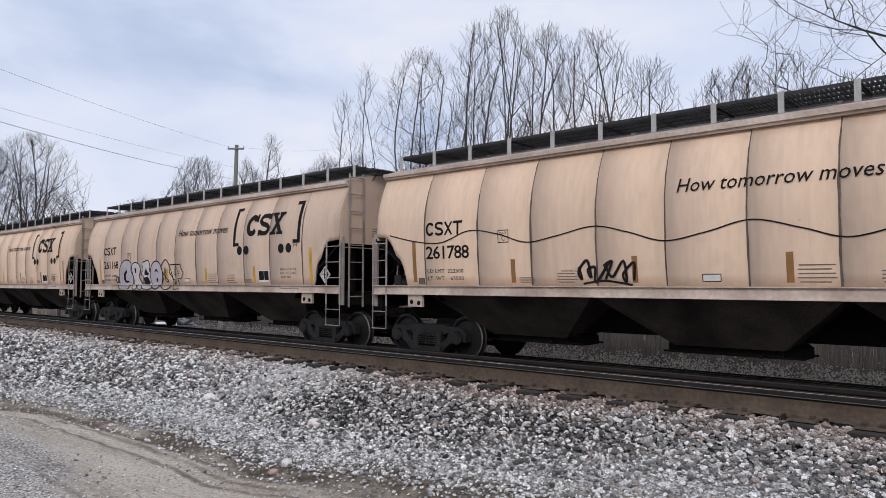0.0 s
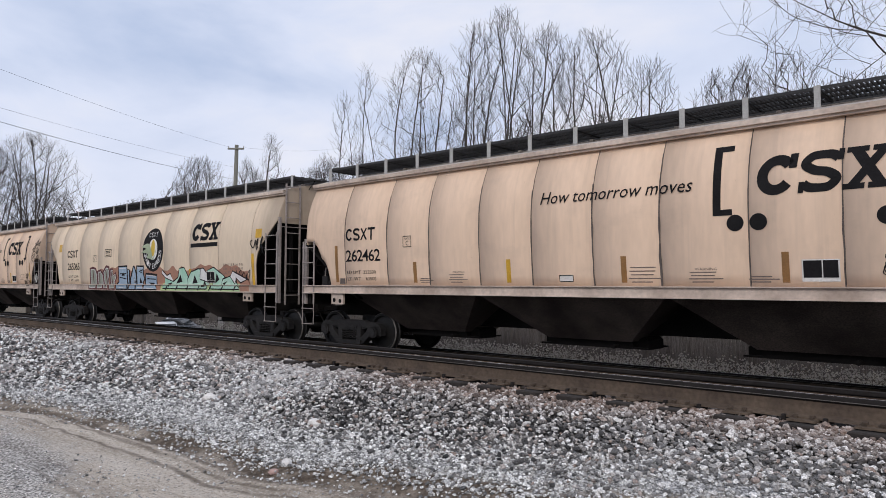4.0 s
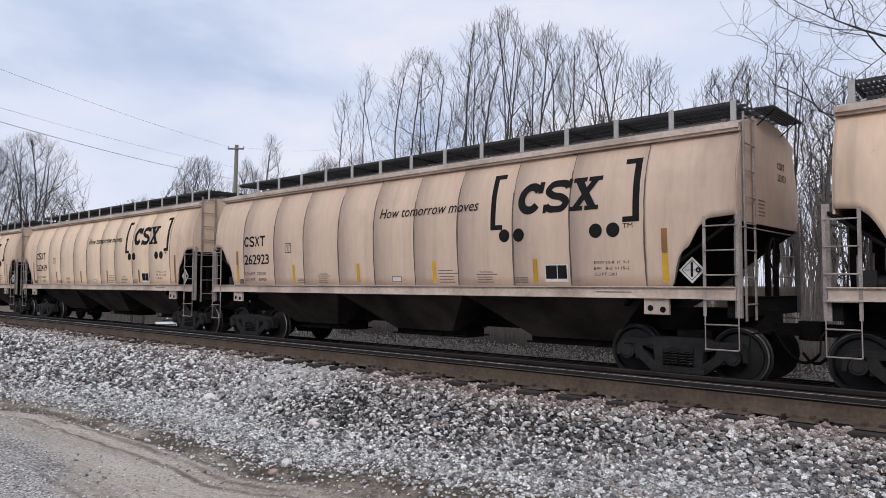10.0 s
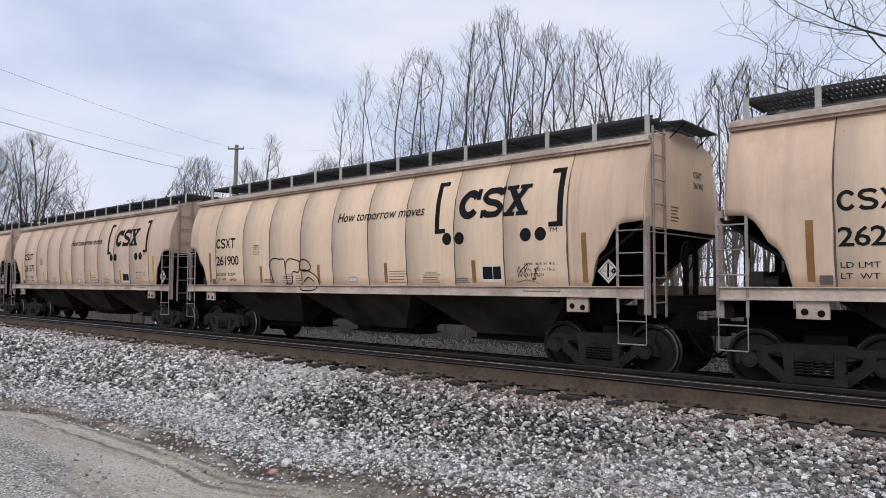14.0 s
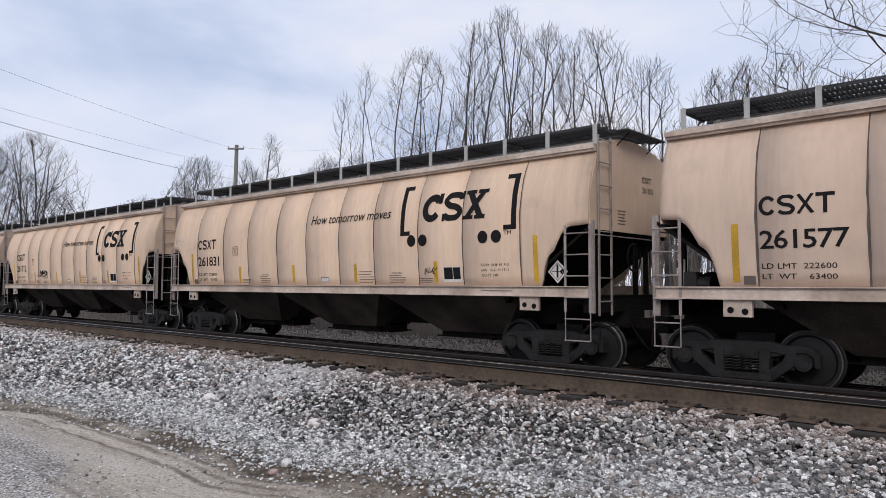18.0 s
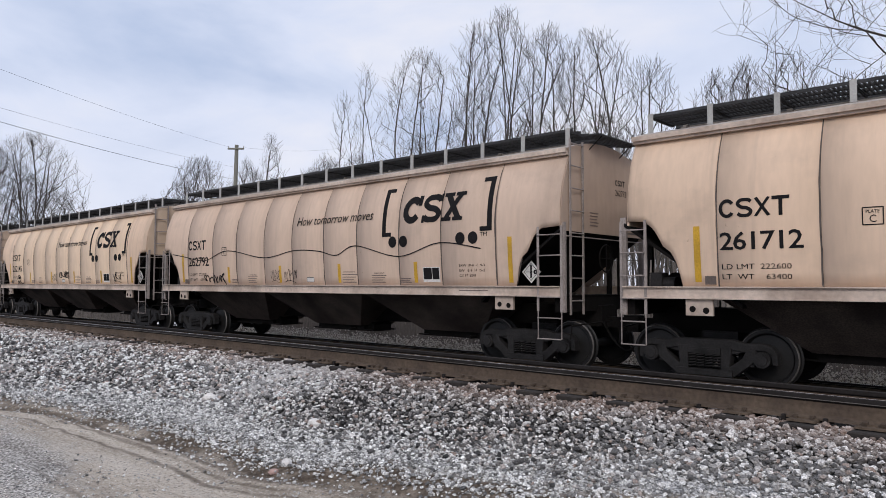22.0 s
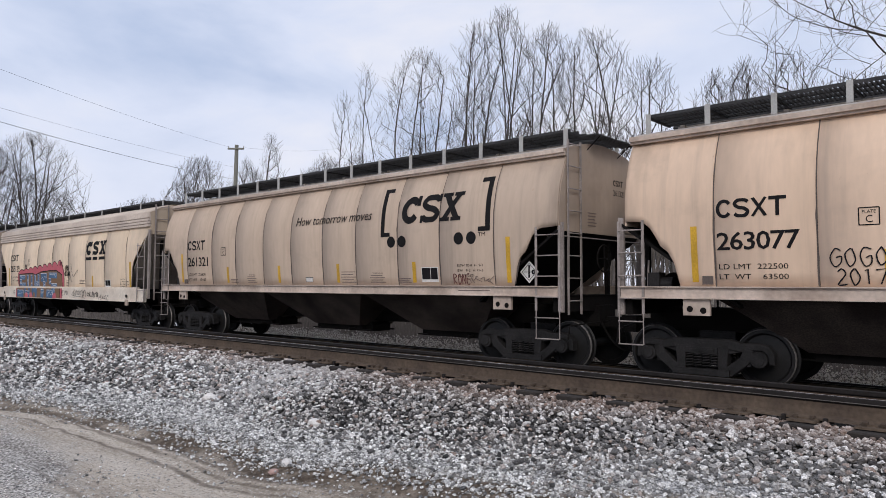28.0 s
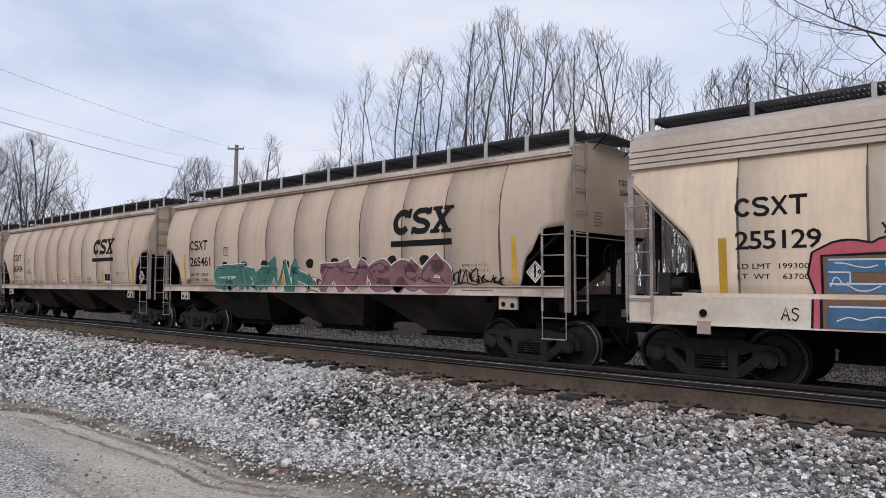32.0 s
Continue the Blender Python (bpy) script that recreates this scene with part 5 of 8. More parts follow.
# thin bubble outlines on the eighth car
for k, pts in enumerate(([(-3.02, 1.62), (-3.10, 1.90), (-3.16, 2.12), (-2.98, 2.26), (-2.72, 2.24), (-2.50, 2.22), (-2.46, 1.98), (-2.40, 1.60)], [(-2.46, 1.96), (-2.40, 2.16), (-2.26, 2.24), (-1.98, 2.20), (-1.86, 2.14), (-1.90, 1.90), (-2.16, 1.90), (-2.20, 1.62), (-2.46, 1.6)],
                         [(-1.86, 2.12), (-1.74, 2.22), (-1.48, 2.14), (-1.42, 1.98), (-1.62, 1.92), (-1.82, 1.96), (-1.84, 2.1)], [(-1.80, 1.94), (-1.58, 1.94), (-1.22, 1.80), (-1.10, 1.60), (-1.22, 1.46), (-1.70, 1.44), (-1.84, 1.6)], [(-1.72, 1.64), (-1.52, 1.76), (-1.30, 1.66)])):
    strokes(cars[7], KIND_A, [pts], 0.028, SPRAY_BLACK, 0.011 + 0.0008 * k)
text_bars(cars[7], KIND_A, -2.05, -1.78, (1.62, 1.68, 1.74, 1.80), 0.02, FADED, 8)
# a pale chalked scribble beside the ladder opening
strokes(cars[9], KIND_A, [[(-7.12, 2.72), (-7.18, 2.95), (-7.05, 3.02), (-6.98, 2.85), (-7.16, 2.74)], [(-6.98, 2.98), (-6.86, 2.74), (-6.76, 2.96)], [(-6.9, 2.86), (-6.7, 2.88)]], 0.022, SP_WHITE)


def bubble_piece(car):
    """Grey bubble letters with heavy outlines, the last two only outlined."""
    K, grey, line = KIND_A, SP_LILAC, SPRAY_BLACK
    lined(car, K, [(-4.57, 1.58), (-4.58, 1.98), (-4.41, 2.25), (-4.14, 2.39), (-3.85, 2.40), (-3.62, 2.28), (-3.65, 2.05), (-3.51, 1.85), (-3.53, 1.61), (-3.68, 1.51), (-3.86, 1.41), (-4.44, 1.41)], grey, line, 0.036, 0.009)
    lined(car, K, [(-3.57, 2.05), (-3.54, 2.24), (-3.32, 2.31), (-3.05, 2.25), (-2.93, 2.05), (-3.05, 1.84), (-2.88, 1.62), (-2.79, 1.58), (-2.80, 1.42), (-3.04, 1.42), (-3.14, 1.58), (-3.20, 1.43), (-3.48, 1.43), (-3.42, 1.69)], SP_PALE, line, 0.036, 0.0115)
    lined(car, K, [(-2.75, 2.06), (-2.80, 2.27), (-2.53, 2.35), (-2.36, 2.35), (-2.25, 2.20), (-2.28, 2.0), (-2.07, 1.84), (-1.93, 1.64), (-2.15, 1.43), (-2.71, 1.43), (-2.76, 1.58), (-2.75, 1.85), (-2.90, 1.91)], SP_PALE, line, 0.036, 0.009)
    lined(car, K, arc(-1.82, 1.875, 0.42, 0.455, 0, 336, 14), grey, line, 0.04, 0.0115)
    lined(car, K, [(-1.47, 2.10), (-1.41, 2.22), (-1.19, 2.36), (-1.03, 2.29), (-0.93, 2.16), (-0.92, 1.94), (-0.76, 1.82), (-0.68, 1.64), (-0.76, 1.52), (-0.97, 1.43), (-1.24, 1.41), (-1.46, 1.54), (-1.42, 1.66), (-1.30, 1.85)], None, line, 0.036, 0.013)
    lined(car, K, [(-0.90, 2.19), (-0.55, 2.20), (-0.21, 2.20), (-0.19, 2.09), (-0.05, 1.93), (-0.19, 1.75), (-0.41, 1.76), (-0.27, 1.44), (-0.60, 1.42), (-0.59, 1.73), (-0.68, 1.73), (-0.79, 1.94)], None, line, 0.036, 0.015, False)
    lined(car, K, [(-0.53, 2.18), (-0.33, 1.91), (-0.63, 1.88)], None, line, 0.032, 0.017, False)
    for n, o in enumerate(([(-3.98, 2.07), (-4.19, 1.95), (-4.22, 1.75), (-4.10, 1.62), (-3.80, 1.64), (-3.81, 1.69), (-4.05, 1.71), (-4.05, 1.89), (-3.94, 1.99)], [(-3.36, 2.12), (-3.24, 2.12), (-3.26, 1.94), (-3.34, 1.96)], [(-2.62, 2.0), (-2.52, 2.12), (-2.44, 1.98), (-2.30, 1.94), (-2.42, 1.86), (-2.66, 1.90)],
                           [(-2.70, 1.80), (-2.40, 1.82), (-2.24, 1.64), (-2.34, 1.56), (-2.70, 1.58)], [(-1.96, 1.96), (-1.80, 2.09), (-1.64, 1.95), (-1.80, 2.0)], arc(-1.76, 1.72, 0.06, 0.07, 0, 330, 11))):
        bm = bmesh.new()
        fill(bm, o)
        on_car("graffiti_shade", bm, line, car, K, 0.015 + 0.0005 * n)
    strokes(car, K, [[(-1.19, 2.12), (-1.26, 1.93), (-1.16, 1.78), (-1.01, 1.71), (-1.06, 1.65), (-1.21, 1.73), (-1.16, 1.90), (-1.2, 2.08)], [(-4.78, 1.62), (-4.84, 1.78), (-4.72, 1.84), (-4.66, 1.66), (-4.8, 1.64)], [(-4.66, 1.86), (-4.6, 1.62)]], 0.03, line)


bubble_piece(cars[1])

# the car with the round emblem
B = cars[3]
letter_common(B, KIND_B, "265065", "222400", "63500", None, -6.40)
for x, z0, z1 in ((-3.55, 1.60, 2.05), (-0.17, 1.60, 2.05), (3.20, 1.60, 2.05), (6.60, 1.57, 2.42)):
    reflector(B, KIND_B, x, z0, z1, YELLOW, 0.12)
for x0, x1, z0, z1 in ((-7.32, -7.05, 2.85, 3.15), (6.73, 7.02, 2.84, 3.08)):
    bm = bmesh.new()
    fill(bm, [(x0, z0), (x1, z0), (x1, z1), (x0, z1)])
    on_car("reflector", bm, YELLOW, B, KIND_B, 0.006)
bm = bmesh.new()
frame_box(bm, -2.90, -2.36, 2.56, 2.82, 0.018)
on_car("quality_mark", bm, BLACK, B, KIND_B)
text_bars(B, KIND_B, -2.84, -2.42, (2.62, 2.70, 2.76), 0.03, BLACK, 3)
bm = bmesh.new()
fill(bm, arc(0.80, 2.70, 0.71, 0.71, 0, 360, 40)[:-1])
on_car("round_emblem", bm, BLACK, B, KIND_B, 0.006, "round black emblem with an ear of corn")
bm = bmesh.new()
fill(bm, arc(0.84, 2.72, 0.30, 0.34, 0, 360, 28)[:-1])
on_car("emblem_center", bm, SP_WHITE, B, KIND_B, 0.016)
bm = bmesh.new()
fill(bm, arc(0.84, 2.76, 0.135, 0.27, 0, 360, 24)[:-1])
on_car("corn_cob", bm, CORN_YELLOW, B, KIND_B, 0.018)
for pts in ([(0.78, 2.42), (0.45, 2.72), (0.05, 2.82), (0.50, 2.92), (0.72, 2.70)], [(0.80, 2.40), (0.40, 2.60), (0.02, 2.62), (0.42, 2.75), (0.70, 2.60)], [(0.80, 2.40), (1.02, 2.60), (1.10, 2.86), (0.98, 2.55), (0.90, 2.42)], [(0.76, 2.40), (0.55, 2.55), (0.42, 2.45), (0.6, 2.42), (0.8, 2.36)]):
    bm = bmesh.new()
    fill(bm, smooth_line(pts, 5, True))
    on_car("corn_leaf", bm, LEAF_GREEN, B, KIND_B, 0.020)
for k, ch in enumerate("GRAIN EXPRESS"):
    if ch == " ":
        continue
    a = radians(192 + 13.3 * k)
    bm = writing(ch, -0.06, 0.06, -0.085, 0.085)
    rot = a + math.pi / 2
    for v in bm.verts:
        x, z = v.co.x, v.co.z
        v.co = Vector((0.80 + 0.53 * math.cos(a) + x * math.cos(rot) - z * math.sin(rot), 0, 2.70 + 0.53 * math.sin(a) + x * math.sin(rot) + z * math.cos(rot)))
    on_car("emblem_lettering", bm, SP_WHITE, B, KIND_B, 0.012)
for only in range(4):
    bm = bmesh.new()
    emblem_shapes(bm, 0.50, 1.08, 3.12, 3.28, 0.022, 0.05, False, True, only=only)
    on_car("emblem_lettering", bm, SP_WHITE, B, KIND_B, 0.012)
for only in range(3):
    bm = bmesh.new()
    emblem_shapes(bm, 3.30, 4.78, 2.88, 3.40, 0.14, 0.03, True, False, 0.10, only=only)
    on_car("emblem", bm, BLACK, B, KIND_B)
bm = bmesh.new()
ribbon(bm, [(3.26, 2.75), (4.80, 2.75)], 0.12)
on_car("emblem_underline", bm, BLACK, B, KIND_B)
rng = random.Random(81)
edge = [(-4.3, 1.39)] + [(-4.3 + 0.28 * k, 1.98 + rng.uniform(-0.1, 0.16) + (0.1 if 6 < k < 20 else 0.05)) for k in range(39)] + [(6.45, 1.39)]
bm = bmesh.new()
fill(bm, smooth_line(edge[1:-1], 3) + [edge[-1], edge[0]])
on_car("overpaint", bm, SP_RUST, B, KIND_B, 0.004, "brown patch of older overpaint")
# wedge letters in sage with a white line inside a maroon one, then pale blue blocks
for k, o in enumerate(([(-4.21, 2.15), (-3.98, 2.17), (-3.73, 2.13), (-3.61, 1.94), (-3.67, 1.39), (-4.30, 1.39)], [(-3.55, 2.04), (-3.31, 2.07), (-3.14, 1.96), (-3.08, 1.75), (-3.11, 1.39), (-3.61, 1.39)],
                       [(-3.07, 2.03), (-2.78, 2.21), (-2.58, 2.18), (-2.55, 1.93), (-2.69, 1.73), (-2.68, 1.39), (-3.02, 1.39)], [(-2.45, 2.12), (-2.27, 2.10), (-2.25, 1.88), (-2.02, 1.95), (-1.97, 1.84), (-2.19, 1.64), (-2.05, 1.39), (-2.55, 1.39)])):
    cx, cz = sum(x for x, _ in o) / len(o), sum(z for _, z in o) / len(o)
    lined(B, KIND_B, o, SP_SAGE, SP_MAROON, 0.11, 0.008 + 0.0006 * k, False)
    lined(B, KIND_B, [(cx + (x - cx) * 0.80, cz + (z - cz) * 0.86) for x, z in o], None, SP_WHITE, 0.028, 0.012 + 0.0006 * k, False)
strokes(B, KIND_B, [[(-3.95, 2.1), (-3.94, 1.6)], [(-3.36, 1.98), (-3.42, 1.6)], [(-2.84, 2.1), (-2.78, 1.7), (-2.86, 1.42)], [(-2.36, 2.0), (-2.34, 1.6)]], 0.06, SP_MAROON, 0.0165)
for k, o in enumerate(([(-1.77, 2.19), (-1.12, 2.20), (-1.15, 1.64), (-1.04, 1.39), (-1.94, 1.39), (-1.99, 1.58), (-1.82, 1.66)], [(-1.09, 2.10), (-0.92, 2.06), (-0.96, 1.74), (-1.0, 1.39), (-1.06, 1.39), (-1.12, 1.72)],
                       [(-0.88, 1.56), (-0.91, 1.72), (-0.73, 1.99), (-0.61, 2.19), (-0.52, 2.15), (-0.43, 1.94), (-0.46, 1.39), (-0.96, 1.39)], [(-0.36, 2.19), (0.16, 2.17), (0.10, 1.94), (0.18, 1.75), (0.05, 1.64), (0.11, 1.39), (-0.43, 1.39)], [(0.28, 1.93), (1.05, 1.88), (1.01, 1.56), (1.10, 1.39), (0.16, 1.39), (0.21, 1.64)])):
    lined(B, KIND_B, o, SP_BLUE, SPRAY_BLACK, 0.07, 0.008 + 0.0006 * k, False)
strokes(B, KIND_B, [[(-1.66, 1.94), (-1.2, 1.94)], [(-1.7, 1.82), (-1.2, 1.76)], [(0.36, 1.76), (0.98, 1.74)], [(-0.1, 1.96), (0.02, 1.98)], [(-0.2, 2.0), (0.1, 2.06)]], 0.035, SPRAY_BLACK, 0.0165)
strokes(B, KIND_B, [[(-1.72, 2.12), (-1.18, 2.13)], [(-0.66, 2.0), (-0.56, 1.7), (-0.6, 1.5)], [(-0.30, 2.12), (0.08, 2.12)], [(0.32, 1.88), (0.98, 1.84)], [(-1.7, 1.46), (-1.2, 1.44)], [(-0.3, 1.46), (0.9, 1.44)]], 0.025, SP_WHITE, 0.0168)
for k, o in enumerate(([(-1.58, 1.86), (-1.40, 1.98), (-1.28, 1.88)], [(-0.20, 1.62), (-0.12, 1.80), (0.0, 1.62)], [(-0.62, 1.62), (-0.56, 1.82), (-0.47, 1.60)], [(0.45, 1.64), (0.9, 1.62), (0.7, 1.54)])):
    bm = bmesh.new()
    fill(bm, o)
    on_car("graffiti_shade", bm, SPRAY_BLACK, B, KIND_B, 0.0172)
bm = bmesh.new()
fill(bm, [(1.35, 1.38), (6.0, 1.38), (5.9, 1.60), (4.9, 1.66), (3.5, 1.62), (2.4, 1.66), (1.4, 1.60)])
on_car("graffiti_base", bm, SP_LIME, B, KIND_B, 0.0065)
for k, (m, o) in enumerate(((SP_MINT, [(1.50, 1.46), (1.62, 1.82), (2.15, 1.66), (2.45, 1.78), (2.56, 2.06), (2.84, 2.08), (3.10, 1.76), (3.02, 1.46)]), (SP_WHITE, [(1.40, 1.94), (1.62, 1.80), (2.12, 1.68), (1.95, 1.90), (1.72, 1.84), (1.44, 2.02)]),
                            (SP_MINT, [(3.0, 1.46), (3.05, 1.74), (3.26, 1.94), (3.72, 2.03), (4.00, 1.98), (4.28, 1.72), (4.20, 1.46)]), (SP_WHITE, [(3.78, 1.74), (3.84, 2.03), (3.98, 2.05), (4.36, 1.74), (4.22, 1.66)]),
                            (SP_MINT, [(4.22, 1.98), (4.58, 2.06), (5.14, 1.80), (4.84, 1.46), (4.46, 1.46), (4.50, 1.72)]), (SP_MINT, [(4.86, 1.46), (5.05, 1.72), (5.48, 1.80), (5.72, 1.62), (5.95, 1.46)]), (SP_WHITE, [(5.46, 1.80), (5.58, 1.94), (6.25, 1.72), (5.95, 1.64), (5.74, 1.78), (5.66, 1.60)]))):
    bm = bmesh.new()
    ribbon(bm, o, 0.075, True)
    on_car("graffiti_outline", bm, SPRAY_BLACK, B, KIND_B, 0.009 + 0.0009 * k)
    bm = bmesh.new()
    fill(bm, o)
    on_car("graffiti_letter", bm, m, B, KIND_B, 0.0095 + 0.0009 * k)
for k, o in enumerate(([(2.30, 1.60), (2.62, 1.88), (2.70, 1.66)], [(3.30, 1.60), (3.48, 1.86), (3.62, 1.62)], [(3.9, 1.5), (4.02, 1.72), (4.12, 1.52)], [(4.6, 1.6), (4.74, 1.90), (4.86, 1.72)], [(5.0, 1.6), (5.3, 1.68), (5.1, 1.56)], [(1.75, 1.6), (2.05, 1.64), (1.9, 1.5)])):
    bm = bmesh.new()
    fill(bm, o)
    on_car("graffiti_shade", bm, SPRAY_BLACK, B, KIND_B, 0.0165)
for k in range(7):
    bm = bmesh.new()
    x = 1.7 + 0.66 * k
    ribbon(bm, [(x, 1.40), (x + 0.12, 1.54)], 0.05)
    on_car("graffiti_shade", bm, SPRAY_BLACK, B, KIND_B, 0.0165)
bm = bmesh.new()
fill(bm, [(4.18, 1.62), (4.62, 1.62), (4.62, 1.95), (4.18, 1.95)])
on_car("test_panel", bm, BLACK, B, KIND_B, 0.019)
bm = bmesh.new()
frame_box(bm, 4.18, 4.62, 1.62, 1.95, 0.016)
ribbon(bm, [(4.18, 1.70), (4.62, 1.70)], 0.012)
ribbon(bm, [(4.40, 1.70), (4.40, 1.95)], 0.012)
on_car("test_panel_frame", bm, WHITE, B, KIND_B, 0.021)
tag(B, KIND_B, 6.58, 7.10, 2.48, 2.88, 0.032, 85, 9)
tag(B, KIND_B, 5.7, 6.4, 1.62, 1.98, 0.025, 86, 12)
for k, s in enumerate(("EXW 10-8  H  9-8", "EW   8-6  H 15-0", "CU FT 5161")):
    on_car("data_lettering", writing(s, 5.1, 6.1 if k < 2 else 5.75, 2.10 - 0.11 * k, 2.17 - 0.11 * k), FADED, B, KIND_B)

# the cream ribbed car with the large coloured piece
C15 = cars[15]
K = KIND_C
letter_common(C15, K, "255129", "199300", "63700", None, -6.16)
for x, z0, z1 in ((-6.35, 1.46, 2.30), (2.99, 1.45, 1.88), (6.15, 1.46, 2.34)):
    reflector(C15, K, x, z0, z1, YELLOW, 0.12)
for x0, x1 in ((2.38, 2.90), (3.02, 3.44), (3.56, 4.10)):
    bm = bmesh.new()
    ribbon(bm, [(x0, 2.53), (x1, 2.53)], 0.11)
    on_car("emblem_underline", bm, BLACK, C15, K)
for only in range(3):
    bm = bmesh.new()
    emblem_shapes(bm, 2.38, 4.10, 2.66, 3.17, 0.16, 0.10, True, False, 0.05, only=only)
    on_car("emblem", bm, BLACK, C15, K)
bm = bmesh.new()
fill(bm, [(4.12, 1.46), (4.56, 1.46), (4.56, 1.73), (4.12, 1.73)])
on_car("test_panel", bm, WHITE, C15, K, 0.005)
bm = bmesh.new()
fill(bm, [(4.14, 1.52), (4.33, 1.52), (4.33, 1.71), (4.14, 1.71)])
fill(bm, [(4.35, 1.52), (4.54, 1.52), (4.54, 1.71), (4.35, 1.71)])
on_car("test_panel", bm, BLACK, C15, K, 0.008)
for k, s in enumerate(("EXH 15-1", "EXW 10-8  H 9-8", "EW   8-0  H 14-0", "CU FT 4650")):
    on_car("data_lettering", writing(s, 5.35, 5.35 + (0.7 if k in (1, 2) else 0.4), 1.72 - 0.085 * k, 1.77 - 0.085 * k), BLACK, C15, K)
text_bars(C15, K, 1.75, 2.28, (1.60, 1.66, 1.72), 0.025, FADED, 4)
text_bars(C15, K, 0.42, 0.72, (1.52, 1.58, 1.64, 1.70), 0.02, FADED, 5)
for x in (s - K.dx for s in K.seams):
    bm = bmesh.new()
    ribbon(bm, [(x, 1.46), (x, 2.4), (x, 3.2)], 0.03)
    on_car("seam_weld", bm, SEAM, C15, K, 0.004)
bm = bmesh.new()
lobes = []
for k in range(9):
    a, b = -4.95 + 0.56 * k, -4.95 + 0.56 * (k + 1)
    base_z, lobe = 2.14 + 0.022 * k, 0.07 + 0.018 * k
    lobes += [(a + (b - a) * u, base_z + lobe * math.sin(math.pi * u) ** 0.7) for u in (0.0, 0.15, 0.35, 0.5, 0.65, 0.85)]
band = [(-5.12, 1.0), (-5.10, 1.5), (-5.18, 1.75), (-5.12, 2.05)] + lobes + [(0.16, 2.18), (0.24, 1.95), (0.24, 1.45), (0.30, 1.3), (0.30, 1.0)]
fill(bm, band)
on_car("graffiti_cloud", bm, SP_PINK, C15, K, 0.006, "pink-red sprayed cloud edge")
bm = bmesh.new()
ribbon(bm, band, 0.03)
on_car("graffiti_outline", bm, SPRAY_BLACK, C15, K, 0.010)
body = [(-5.0, 1.0), (-5.0, 2.0), (-4.2, 2.02), (-3.3, 2.03), (-2.95, 1.96), (-2.3, 2.08), (-1.4, 2.12), (-0.55, 2.12), (0.02, 1.95), (0.04, 1.48), (0.06, 1.0)]
bm = bmesh.new()
fill(bm, body)
on_car("graffiti_base", bm, SP_BROWN, C15, K, 0.008)
bm = bmesh.new()
ribbon(bm, body, 0.04)
on_car("graffiti_outline", bm, SPRAY_BLACK, C15, K, 0.012)
# five blocky blue letters
LETTERS = (((-4.95, -4.22, 1.76, 1.97), (-4.95, -4.64, 1.49, 1.80), (-4.95, -4.19, 1.49, 1.64), (-4.94, -4.11, 1.0, 1.33)), ((-4.04, -3.80, 1.17, 1.99), (-3.56, -3.34, 1.30, 1.98), (-3.95, -3.38, 1.0, 1.30)),
           ((-3.13, -2.93, 1.08, 1.98), (-2.72, -2.50, 1.01, 1.99), (-2.95, -2.70, 1.20, 1.72)), ((-2.34, -1.62, 1.66, 2.04), (-2.09, -1.81, 1.37, 1.70), (-2.06, -1.70, 1.0, 1.37)),
           ((-1.42, -0.50, 1.80, 2.05), (-1.42, -1.15, 1.55, 1.82), (-1.15, -0.52, 1.46, 1.62), (-0.86, -0.48, 1.05, 1.48), (-1.39, -0.70, 1.0, 1.35)))
for k, bars in enumerate(LETTERS):
    for n, (a, b, c, d) in enumerate(bars):
        rng = random.Random(17 * k + n)
        bm = bmesh.new()
        fill(bm, [(a, c + 0.02), (b - 0.02, c), (b + 0.02, d - 0.01), (a + 0.02, d)])
        on_car("graffiti_letter", bm, SP_DEEP, C15, K, 0.0132 + 0.0004 * n)
        bm = bmesh.new()
        ribbon(bm, [(a + 0.03, d - 0.025), (b - 0.02, d - 0.03), (b - 0.02, c + (d - c) * 0.45)], 0.022)
        ribbon(bm, smooth_line([(a + (b - a) * (0.15 + 0.7 * u) , c + (d - c) * rng.uniform(0.2, 0.75)) for u in (0, 0.25, 0.5, 0.75, 1)], 5), 0.017)
        on_car("graffiti_highlight", bm, SP_WHITE, C15, K, 0.0155)
for x in (-3.75, -3.2, -0.5):
    bm = bmesh.new()
    fill(bm, [(x - 0.2, 1.0)] + arc(x, 1.02, 0.2, 0.2, 180, 0, 10)[1:-1] + [(x + 0.2, 1.0)])
    on_car("graffiti_cloud", bm, SP_PINK, C15, K, 0.017)
for x0, x1, z0, z1, w, seed, n in ((1.4, 2.6, 1.08, 1.36, 0.016, 97, 17), (2.8, 3.8, 1.06, 1.34, 0.022, 98, 15), (3.9, 4.6, 1.04, 1.2, 0.016, 96, 9)):
    tag(C15, K, x0, x1, z0, z1, w, seed, n)

